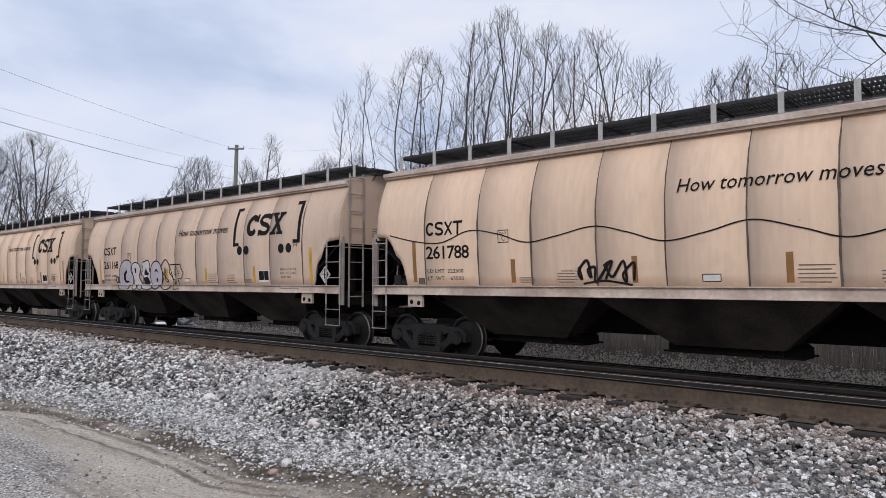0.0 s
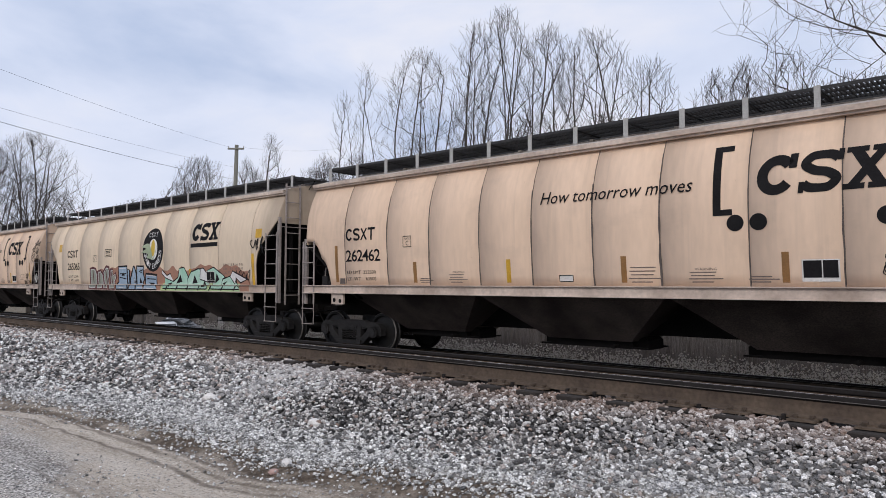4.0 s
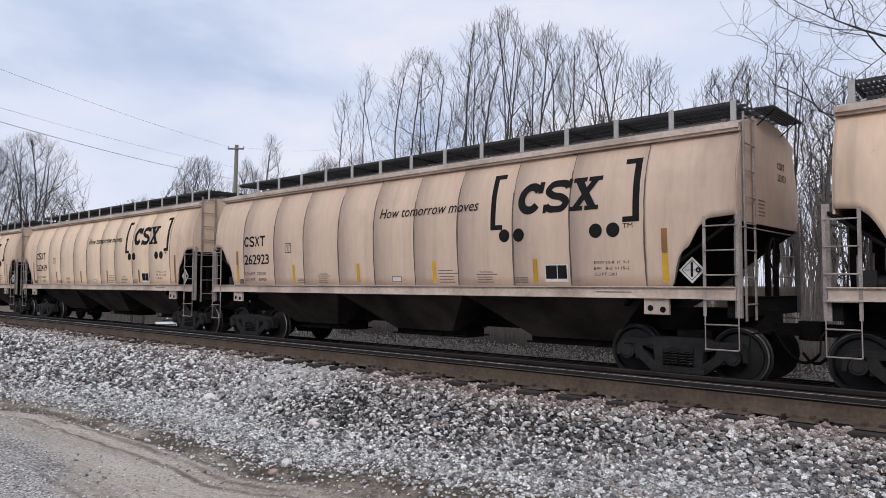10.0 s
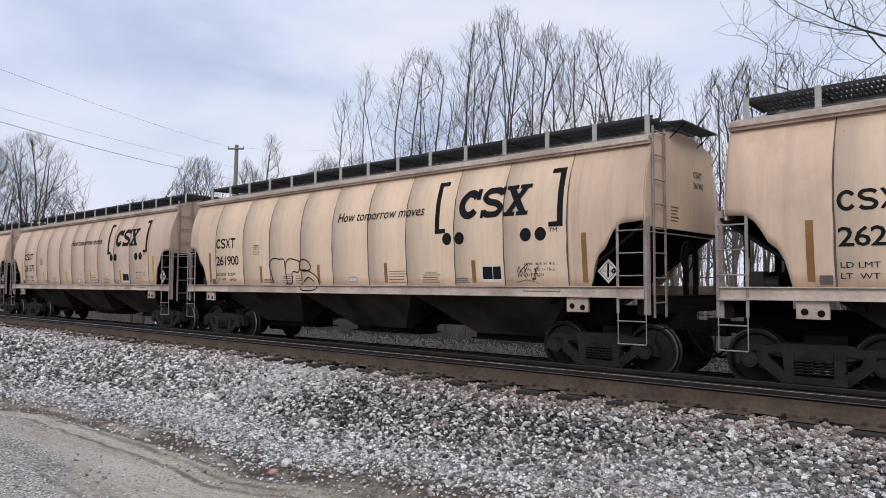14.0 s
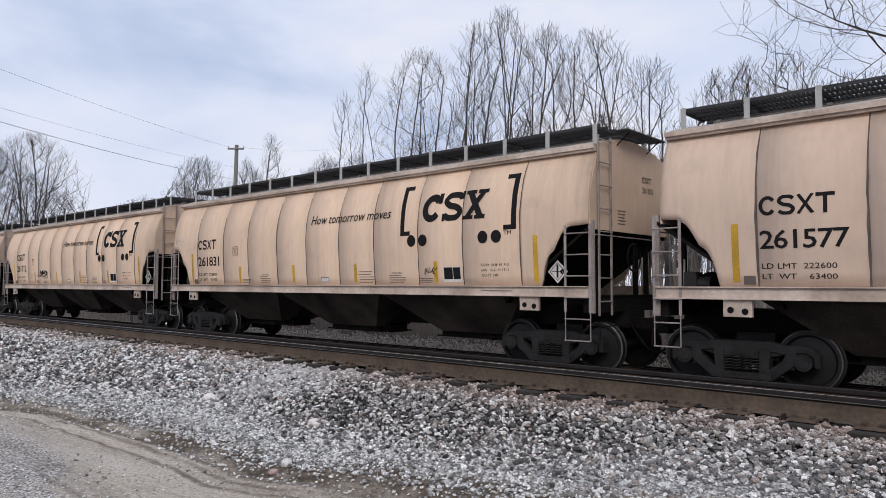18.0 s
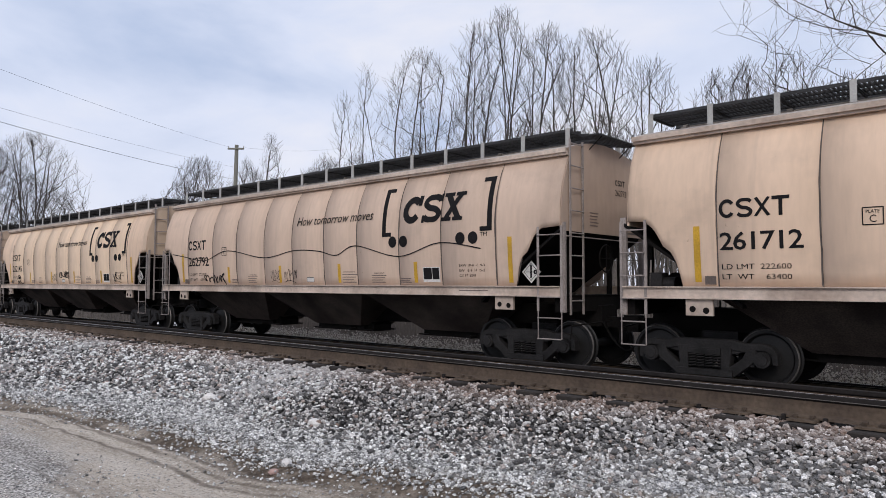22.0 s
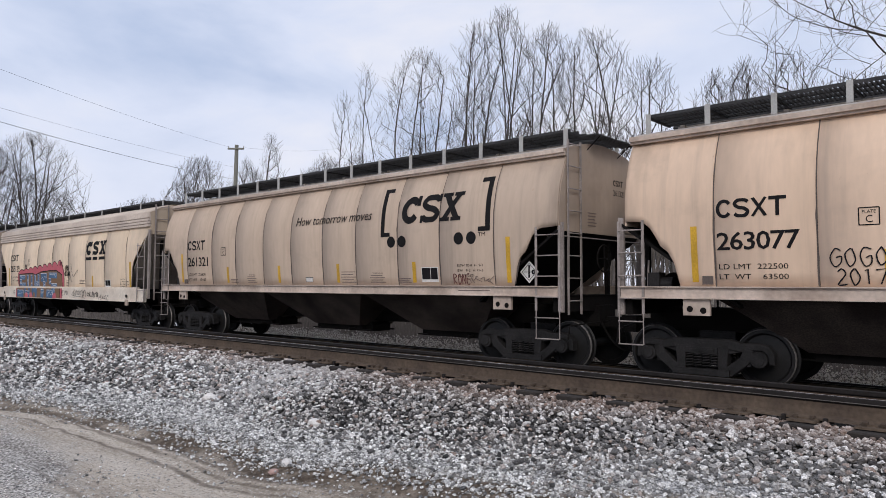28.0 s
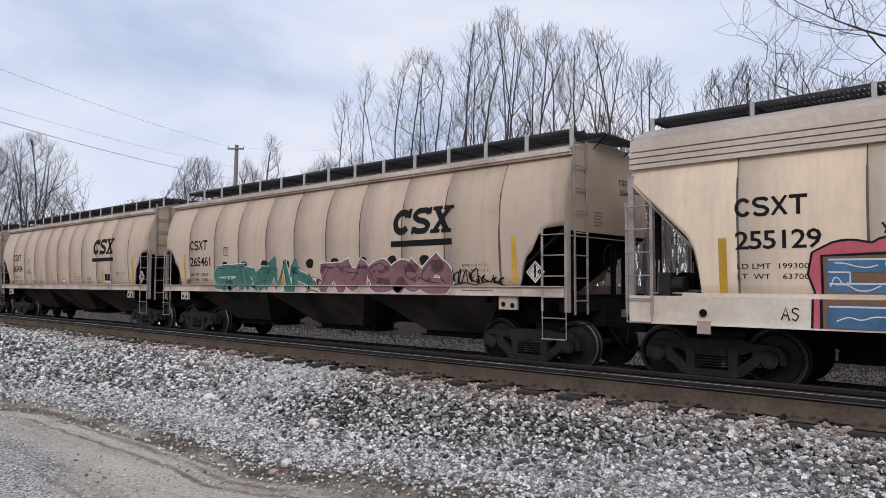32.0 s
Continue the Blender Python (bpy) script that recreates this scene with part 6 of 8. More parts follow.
by_hand(C15, K, "YMC", -4.28, -3.95, 2.28, 2.42, 0.028, 61)
by_hand(C15, K, "FEC", -0.22, 0.10, 2.30, 2.46, 0.028, 62)
by_hand(C15, K, "LOPRO", 0.34, 0.74, 2.10, 2.30, 0.026, 63)
by_hand(C15, K, "BLANK", 0.38, 0.86, 1.90, 2.07, 0.030, 64)
by_hand(C15, K, "YS", 0.20, 0.46, 1.12, 1.34, 0.018, 65)
by_hand(C15, K, "MD", 0.56, 0.94, 1.14, 1.32, 0.018, 66)
by_hand(C15, K, "AS", -5.52, -5.26, 1.10, 1.28, 0.018, 67)
strokes(C15, K, [[(0.62, 1.86), (1.08, 1.66)], [(0.84, 1.98), (1.0, 1.74)], [(0.98, 2.40), (1.06, 2.1), (1.18, 1.88), (1.42, 1.98), (1.62, 2.12), (1.66, 2.0)], [(0.24, 2.1), (0.30, 1.92)], [(0.30, 2.06), (0.36, 1.9)]], 0.02, SPRAY_BLACK)
# the greyed car with the teal and rose pieces
G16 = cars[16]
piece(G16, KIND_A, -4.4, -0.1, 1.40, 2.20, (6, 11, 5, 2, 7, 8), [SP_TEAL], SP_WHITE, 110, True, 0.022, SPRAY_BLACK, 0.42)
piece(G16, KIND_A, 0.5, 4.65, 1.40, 2.16, (10, 9, 0, 2, 3), [SP_ROSE], SP_WHITE, 111, False, 0.025, SPRAY_BLACK, 0.42)
for k in range(9):
    rng = random.Random(120 + k)
    bm = bmesh.new()
    x = -4.0 + k * 0.98
    fill(bm, blob(x, x + 0.30, 1.98, 2.22, rng, False))
    on_car("graffiti_shadow", bm, SPRAY_BLACK, G16, KIND_A, 0.007)
tag(G16, KIND_A, 4.7, 5.4, 1.60, 1.92, 0.03, 130, 13)
tag(G16, KIND_A, 5.3, 6.05, 1.62, 1.78, 0.03, 131, 10)
tag(G16, KIND_A, -0.1, 0.5, 1.42, 1.8, 0.03, 132, 9)


# ---- ground ----
def toe(x):
    """Where the gravel of the shoulder gives way to the dirt lot."""
    f = ramp([(-40, 2.2), (-14, 2.9), (-10.5, 3.2), (-9, 3.6), (-5, 3.62), (-3.8, 3.8), (-3.0, 4.05), (-1.5, 4.3), (3, 4.4)], x)
    return f + 0.10 * noise.noise((x * 0.9, 3.1, 0)) + 0.05 * noise.noise((x * 3.1, 7.7, 0))


def ramp(pts, x):
    if x <= pts[0][0]:
        return pts[0][1]
    for (a, za), (b, zb) in zip(pts, pts[1:]):
        if x <= b:
            return za + (zb - za) * (x - a) / (b - a)
    return pts[-1][1]


CROSS = ((-60, 0.0), (2.9, 0.03), (3.6, 0.08), (4.3, 0.24), (5.2, 0.49), (5.8, 0.525), (7.4, 0.44), (7.9, 0.38), (9.6, -0.14), (10.6, -0.21), (13.9, -0.23), (15.2, -0.45), (22, -1.2), (26.4, -3.0), (60, -3.5), (3000, -4))


def ground_z(x, y):
    z = ramp(CROSS, y)
    if y < 4.6 and -30 < x < 8:
        t = toe(x)
        # wheel ruts in the dirt lot, running beside the gravel
        for off, wd, dp in ((-0.38, 0.10, 0.035), (-0.62, 0.08, 0.02), (-1.35, 0.16, 0.02), (-2.1, 0.2, 0.025)):
            d = (y - (t + off + 0.06 * math.sin(x * 0.8 + off))) / wd
            if abs(d) < 3:
                z += -dp * math.exp(-d * d) + 0.4 * dp * math.exp(-(abs(d) - 1.6) ** 2)
        z += 0.018 * noise.noise((x * 0.8, y * 0.8, 0)) + 0.008 * noise.noise((x * 3, y * 3, 0)) + 0.004 * noise.noise((x * 11, y * 11, 0))
    elif y < 20:
        z += 0.03 * noise.noise((x * 0.6, y * 0.6, 0))
    return z


def ground_material():
    m = bpy.data.materials.new("ground")
    m.use_nodes = True
    nt = m.node_tree
    b = nt.nodes["Principled BSDF"]
    b.inputs["Roughness"].default_value = 0.92
    b.inputs["Specular IOR Level"].default_value = 0.25
    co = nt.nodes.new("ShaderNodeTexCoord")

    def noise_tex(scale, detail=6, stretch=(1, 1, 1), rough=0.6):
        mp = nt.nodes.new("ShaderNodeMapping")
        mp.inputs["Scale"].default_value = stretch
        nt.links.new(co.outputs["Object"], mp.inputs[0])
        n = nt.nodes.new("ShaderNodeTexNoise")
        n.inputs["Scale"].default_value, n.inputs["Detail"].default_value, n.inputs["Roughness"].default_value = scale, detail, rough
        nt.links.new(mp.outputs[0], n.inputs["Vector"])
        return n.outputs["Fac"]

    def ramp_node(fac, stops):
        r = nt.nodes.new("ShaderNodeValToRGB")
        e = r.color_ramp.elements
        while len(e) < len(stops):
            e.new(0.5)
        for el, (p, c) in zip(e, stops):
            el.position, el.color = p, (*c, 1)
        nt.links.new(fac, r.inputs[0])
        return r.outputs[0]

    def mixed(fac, a, c):
        mx = nt.nodes.new("ShaderNodeMix")
        mx.data_type = "RGBA"
        nt.links.new(fac, mx.inputs[0])
        nt.links.new(a, mx.inputs[6])
        nt.links.new(c, mx.inputs[7])
        return mx.outputs[2]

    def span(v, lo, hi, t0=0.0, t1=1.0):
        r = nt.nodes.new("ShaderNodeMapRange")
        r.inputs["From Min"].default_value, r.inputs["From Max"].default_value = lo, hi
        r.inputs["To Min"].default_value, r.inputs["To Max"].default_value = t0, t1
        nt.links.new(v, r.inputs[0])
        return r.outputs[0]

    sep = nt.nodes.new("ShaderNodeSeparateXYZ")
    nt.links.new(co.outputs["Object"], sep.inputs[0])
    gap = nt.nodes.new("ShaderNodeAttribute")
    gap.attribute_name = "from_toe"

    def maths(op, x, y=None, z=None):
        n = nt.nodes.new("ShaderNodeMath")
        n.operation = op
        for k, v in enumerate((x, y, z)):
            if isinstance(v, (int, float)):
                n.inputs[k].default_value = v
            elif v is not None:
                nt.links.new(v, n.inputs[k])
        return n.outputs[0]
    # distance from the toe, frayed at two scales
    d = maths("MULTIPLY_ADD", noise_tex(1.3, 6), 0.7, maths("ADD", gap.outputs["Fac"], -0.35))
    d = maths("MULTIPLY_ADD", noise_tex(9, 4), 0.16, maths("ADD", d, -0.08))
    # dirt: tan with damp brown stains drawn out along the wheel tracks
    dirt = ramp_node(noise_tex(0.9, 12, (0.30, 1.5, 1), 0.74), [(0.32, (0.14, 0.11, 0.083)), (0.42, (0.31, 0.26, 0.205)), (0.53, (0.50, 0.435, 0.36)), (0.70, (0.65, 0.59, 0.515))])
    grit = span(noise_tex(70, 5), 0.48, 0.60)
    dirt = mixed(grit, dirt, ramp_node(noise_tex(30), [(0.40, (0.13, 0.112, 0.095)), (0.50, (0.36, 0.32, 0.275)), (0.62, (0.70, 0.655, 0.59))]))
    grey = ramp_node(noise_tex(48, 5), [(0.37, (0.07, 0.063, 0.058)), (0.50, (0.35, 0.33, 0.305)), (0.62, (0.76, 0.725, 0.68))])
    patch = maths("MULTIPLY", span(noise_tex(0.7, 6, (0.45, 1.2, 1)), 0.47, 0.56), span(maths("ABSOLUTE", maths("ADD", d, 1.75)), 0.95, 0.5))
    lot = mixed(patch, dirt, grey)
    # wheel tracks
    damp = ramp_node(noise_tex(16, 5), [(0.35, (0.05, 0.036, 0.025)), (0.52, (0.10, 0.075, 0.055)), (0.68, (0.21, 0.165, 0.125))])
    for at, wide, power in ((-0.40, 0.09, 0.85), (-0.54, 0.035, 0.6), (-0.72, 0.045, 0.7), (-1.32, 0.12, 0.3), (-1.50, 0.05, 0.4)):
        t = span(maths("ABSOLUTE", maths("ADD", maths("MULTIPLY_ADD", noise_tex(0.9, 5), 0.22, maths("ADD", gap.outputs["Fac"], -0.11)), -at)), wide, wide * 0.3, 0.0, power)
        lot = mixed(maths("MULTIPLY", t, span(noise_tex(0.8, 6, (0.5, 2, 1)), 0.34, 0.50)), lot, damp)
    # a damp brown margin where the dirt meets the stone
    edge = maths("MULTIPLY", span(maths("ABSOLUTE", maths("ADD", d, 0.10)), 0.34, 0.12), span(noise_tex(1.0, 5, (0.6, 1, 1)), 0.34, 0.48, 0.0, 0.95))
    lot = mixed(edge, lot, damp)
    # crushed limestone fines at the toe; higher up, shade between the stones painted near-black
    fines = ramp_node(noise_tex(55, 6), [(0.36, (0.06, 0.06, 0.061)), (0.5, (0.34, 0.335, 0.33)), (0.64, (0.74, 0.73, 0.72))])
    gap_shade = ramp_node(noise_tex(40, 5), [(0.35, (0.008, 0.0075, 0.007)), (0.65, (0.035, 0.032, 0.030))])
    litter = ramp_node(noise_tex(6, 8), [(0.3, (0.055, 0.045, 0.03)), (0.5, (0.14, 0.115, 0.08)), (0.7, (0.24, 0.20, 0.15))])
    c = mixed(span(d, 0.02, 0.16), lot, mixed(span(d, 0.45, 0.75), fines, gap_shade))
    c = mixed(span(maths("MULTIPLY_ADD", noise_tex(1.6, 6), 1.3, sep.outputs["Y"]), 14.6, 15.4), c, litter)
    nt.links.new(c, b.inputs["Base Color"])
    bp = nt.nodes.new("ShaderNodeBump")
    bp.inputs["Strength"].default_value, bp.inputs["Distance"].default_value = 0.9, 0.02
    nt.links.new(noise_tex(60, 5), bp.inputs["Height"])
    nt.links.new(bp.outputs[0], b.inputs["Normal"])
    return m


def build_ground():
    xs = [-3000, -600, -250, -150, -110, -80, -60, -50, -42, -36] + [-31 + k for k in range(12)] + [-19 + 0.25 * k for k in range(16)] + [-15 + 0.09 * k for k in range(178)] + [1.2, 2, 4, 8, 14, 22, 40, 80, 250, 3000]
    ys = [-3000, -400, -80, -25, -10, -5, -2.5, -1, 0] + [0.4 + 0.085 * k for k in range(66)] + [6.2, 6.8, 7.4, 7.9, 8.5, 9.1, 9.6, 10.6, 12, 13.9, 14.5, 15.2, 16, 17, 18.5, 20, 22, 25, 29, 34, 42, 60, 100, 250, 3000]
    co = [(x, y, ground_z(x, y)) for y in ys for x in xs]
    n = len(xs)
    fs = [(j * n + i, j * n + i + 1, (j + 1) * n + i + 1, (j + 1) * n + i) for j in range(len(ys) - 1) for i in range(n - 1)]
    me = bpy.data.meshes.new("ground")
    me.from_pydata(co, [], fs)
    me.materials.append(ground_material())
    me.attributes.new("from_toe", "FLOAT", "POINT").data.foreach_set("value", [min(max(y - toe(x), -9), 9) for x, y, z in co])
    me.polygons.foreach_set("use_smooth", [True] * len(me.polygons))
    tagged(new("ground", me), "tan dirt lot with wheel ruts meeting a grey gravel shoulder", "ground", kind="structure")


build_ground()


# ---- rails, ties and their fastenings ----
def rail_mesh(x0, x1, dull=False):
    bm = bmesh.new()
    half = [(0.0, 0.0), (0.007, -0.0002), (0.026, -0.001), (0.035, -0.006), (0.037, -0.034), (0.0365, -0.040), (0.012, -0.058), (0.009, -0.10), (0.012, -0.15), (0.072, -0.172), (0.076, -0.186)]
    # coat 3 is a pale strip: the head's lower-edge highlight put into the colour
    coat = [1, 2, 2, 2, 3, 2, 0, 0, 0, 0, 0]
    prof = half + [(-y, z) for y, z in half[::-1][:-1]]
    coat = coat[:len(half) - 1] + [0] + coat[:len(half) - 1][::-1]
    n = len(prof)
    a = [bm.verts.new((x0, y, z)) for y, z in prof]
    b = [bm.verts.new((x1, y, z)) for y, z in prof]
    for k in range(n):
        f = bm.faces.new((a[k], a[(k + 1) % n], b[(k + 1) % n], b[k]))
        f.material_index = 2 if dull and coat[k] else coat[k]
    bmesh.ops.recalc_face_normals(bm, faces=bm.faces[:])
    return mesh_of(bm, "rail", [RUST, BRIGHT, RAILSIDE, WORN_GLINT])


RAIL = rail_mesh(-400, 120)
NEAR_TOP = 0.764
near_track = new("near_track")
tagged(near_track, "empty track of rusty steel rails spiked to dark ties", "railway track", kind="structure")
far_track = new("train_track")
tagged(far_track, "lower track of steel rails under the train", "railway track", kind="structure")
part("rail", RAIL, None, near_track, at=pose(0, NEAR_Y, NEAR_TOP))
part("rail", rail_mesh(-400, 120, True), None, near_track, at=pose(0, NEAR_Y + 1.505, NEAR_TOP - 0.137))
for s in (-1, 1):
    part("rail", RAIL, None, far_track, at=pose(0, TRACK_Y + s * 0.7525, -0.002))


def tie_meshes():
    bm = bmesh.new()
    box(bm, -0.115, 0.115, -0.34, 2.05, -0.17, 0)
    bmesh.ops.bevel(bm, geom=bm.edges[:], offset=0.012, segments=1, affect="EDGES")
    tie = mesh_of(bm, "tie", TIE)
    bm = bmesh.new()
    prism(bm, [(-0.10, 0.0), (0.10, 0.0), (0.10, 0.016), (-0.10, 0.016)], -0.18, 0.18)
    box(bm, -0.098, 0.098, -0.095, -0.080, 0.016, 0.030)
    plate = mesh_of(bm, "tie_plate", RUST)
    bm = bmesh.new()
    box(bm, -0.009, 0.009, -0.009, 0.009, -0.02, 0.035)
    box(bm, -0.017, 0.017, -0.014, 0.024, 0.033, 0.048)
    spike = mesh_of(bm, "spike", RUST)
    bm = bmesh.new()
    box(bm, -0.014, 0.014, -0.10, -0.065, -0.012, 0.026)
    box(bm, -0.016, 0.016, -0.09, 0.09, -0.03, -0.005)
    anchor = mesh_of(bm, "rail_anchor", RAILSIDE)
    return tie, plate, spike, anchor


def build_fastenings():
    rng = random.Random(4)
    tie, plate, spike, anchor = tie_meshes()
    base = NEAR_TOP - 0.186
    for k in range(96):
        x = -44.3 + 0.475 * k + rng.uniform(-0.02, 0.02)
        tilt = -5.2 + rng.uniform(-0.4, 0.4)
        part("tie", tie, None, near_track, at=pose(x, NEAR_Y, base - 0.032, tilt, 0, rng.uniform(-1, 1)))
        if x < -24:
            continue
        part("tie_plate", plate, None, near_track, at=pose(x, NEAR_Y, base - 0.018, -3))
        for dx in (-0.055, 0.055):
            part("spike", spike, None, near_track, at=pose(x + dx + rng.uniform(-0.01, 0.01), NEAR_Y - 0.105, base - 0.012, rng.uniform(-8, 8), rng.uniform(-6, 6), rng.uniform(-12, 12)))
        if k % 2 == 0:
            for dx in (-0.145, 0.145):
                part("rail_anchor", anchor, None, near_track, at=pose(x + dx, NEAR_Y, base - 0.004))
    for k in range(70):
        x = -40 + 0.52 * k
        part("tie", tie, None, far_track, at=pose(x, TRACK_Y - 0.7525, -0.21))


build_fastenings()


# ---- crushed stone ----
def stone_material(name, stops, dust=0.0):
    m = bpy.data.materials.new(name)
    m.use_nodes = True
    nt = m.node_tree
    b = nt.nodes["Principled BSDF"]
    b.inputs["Roughness"].default_value = 0.9
    b.inputs["Specular IOR Level"].default_value = 0.3
    g = nt.nodes.new("ShaderNodeNewGeometry")
    r = nt.nodes.new("ShaderNodeValToRGB")
    e = r.color_ramp.elements
    while len(e) < len(stops):
        e.new(0.5)
    for el, (p, c) in zip(e, stops):
        el.position, el.color = p, (*c, 1)
    nt.links.new(g.outputs["Random Per Island"], r.inputs[0])
    co = nt.nodes.new("ShaderNodeTexCoord")
    n = nt.nodes.new("ShaderNodeTexNoise")
    n.inputs["Scale"].default_value, n.inputs["Detail"].default_value = 75, 6
    nt.links.new(co.outputs["Object"], n.inputs["Vector"])
    v = nt.nodes.new("ShaderNodeMapRange")
    v.inputs["From Min"].default_value, v.inputs["From Max"].default_value = 0.3, 0.7
    v.inputs["To Min"].default_value, v.inputs["To Max"].default_value = 0.30, 1.55
    nt.links.new(n.outputs["Fac"], v.inputs[0])
    mul = nt.nodes.new("ShaderNodeVectorMath")
    mul.operation = "SCALE"
    nt.links.new(r.outputs[0], mul.inputs[0])
    nt.links.new(v.outputs[0], mul.inputs["Scale"])
    out = mul.outputs[0]
    # rust dust beside the rails, limestone dust in patches
    sep = nt.nodes.new("ShaderNodeSeparateXYZ")
    nt.links.new(co.outputs["Object"], sep.inputs[0])
    for lo, hi, colour, power, src in ((5.0, 5.75, (0.30, 0.20, 0.15), 0.55, sep.outputs["Y"]), (0.50, 0.68, (0.55, 0.54, 0.53), 0.22 + dust, None)):
        if src is None:
            n2 = nt.nodes.new("ShaderNodeTexNoise")
            n2.inputs["Scale"].default_value, n2.inputs["Detail"].default_value = 0.6, 5
            nt.links.new(co.outputs["Object"], n2.inputs["Vector"])
            src = n2.outputs["Fac"]
        mr = nt.nodes.new("ShaderNodeMapRange")
        mr.inputs["From Min"].default_value, mr.inputs["From Max"].default_value = lo, hi
        mr.inputs["To Max"].default_value = power
        nt.links.new(src, mr.inputs[0])
        mx = nt.nodes.new("ShaderNodeMix")
        mx.data_type = "RGBA"
        nt.links.new(mr.outputs[0], mx.inputs[0])
        nt.links.new(out, mx.inputs[6])
        mx.inputs[7].default_value = (*colour, 1)
        out = mx.outputs[2]
    nt.links.new(out, b.inputs["Base Color"])
    bp = nt.nodes.new("ShaderNodeBump")
    bp.inputs["Strength"].default_value, bp.inputs["Distance"].default_value = 0.9, 0.012
    nt.links.new(n.outputs["Fac"], bp.inputs["Height"])
    nt.links.new(bp.outputs[0], b.inputs["Normal"])
    return m


def scatter(name, places, sizes, material, seed, label, flat=0.82):
    """One mesh of many angular stones at those places."""
    rng = np.random.default_rng(seed)
    # a rough twenty-sided lump
    g = (1 + 5 ** 0.5) / 2
    bv = np.array([(-1, g, 0), (1, g, 0), (-1, -g, 0), (1, -g, 0), (0, -1, g), (0, 1, g), (0, -1, -g), (0, 1, -g), (g, 0, -1), (g, 0, 1), (-g, 0, -1), (-g, 0, 1)], float) / 1.75
    bf = np.array([(0, 11, 5), (0, 5, 1), (0, 1, 7), (0, 7, 10), (0, 10, 11), (1, 5, 9), (5, 11, 4), (11, 10, 2), (10, 7, 6), (7, 1, 8), (3, 9, 4), (3, 4, 2), (3, 2, 6), (3, 6, 8), (3, 8, 9), (4, 9, 5), (2, 4, 11), (6, 2, 10), (8, 6, 7), (9, 8, 1)])
    k = len(places)
    P = np.asarray(places)
    q = rng.normal(size=(k, 4))
    q /= np.linalg.norm(q, axis=1)[:, None]
    w, x, y, z = q.T
    R = np.stack([1 - 2 * (y * y + z * z), 2 * (x * y - z * w), 2 * (x * z + y * w), 2 * (x * y + z * w), 1 - 2 * (x * x + z * z), 2 * (y * z - x * w), 2 * (x * z - y * w), 2 * (y * z + x * w), 1 - 2 * (x * x + y * y)], -1).reshape(k, 3, 3)
    V = (bv[None] + rng.uniform(-0.34, 0.34, (k, len(bv), 3))) * rng.uniform(0.42, 1.5, (k, 1, 3))
    V = np.sign(V) * np.abs(V) ** 0.72
    V = np.einsum("kij,kvj->kvi", R, V) * np.asarray(sizes)[:, None, None]
    V[:, :, 2] *= flat
    V += P[:, None]
    F = bf[None] + (np.arange(k) * len(bv))[:, None, None]
    me = bpy.data.meshes.new(name)
    nf = k * len(bf)
    me.vertices.add(k * len(bv))
    me.vertices.foreach_set("co", V.ravel())
    me.loops.add(3 * nf)
    me.loops.foreach_set("vertex_index", F.ravel())
    me.polygons.add(nf)
    me.polygons.foreach_set("loop_start", np.arange(0, 3 * nf, 3))
    me.update(calc_edges=True)
    me.shade_flat()
    me.materials.append(material)
    return tagged(new(name, me), label, "gravel", kind="stuff")


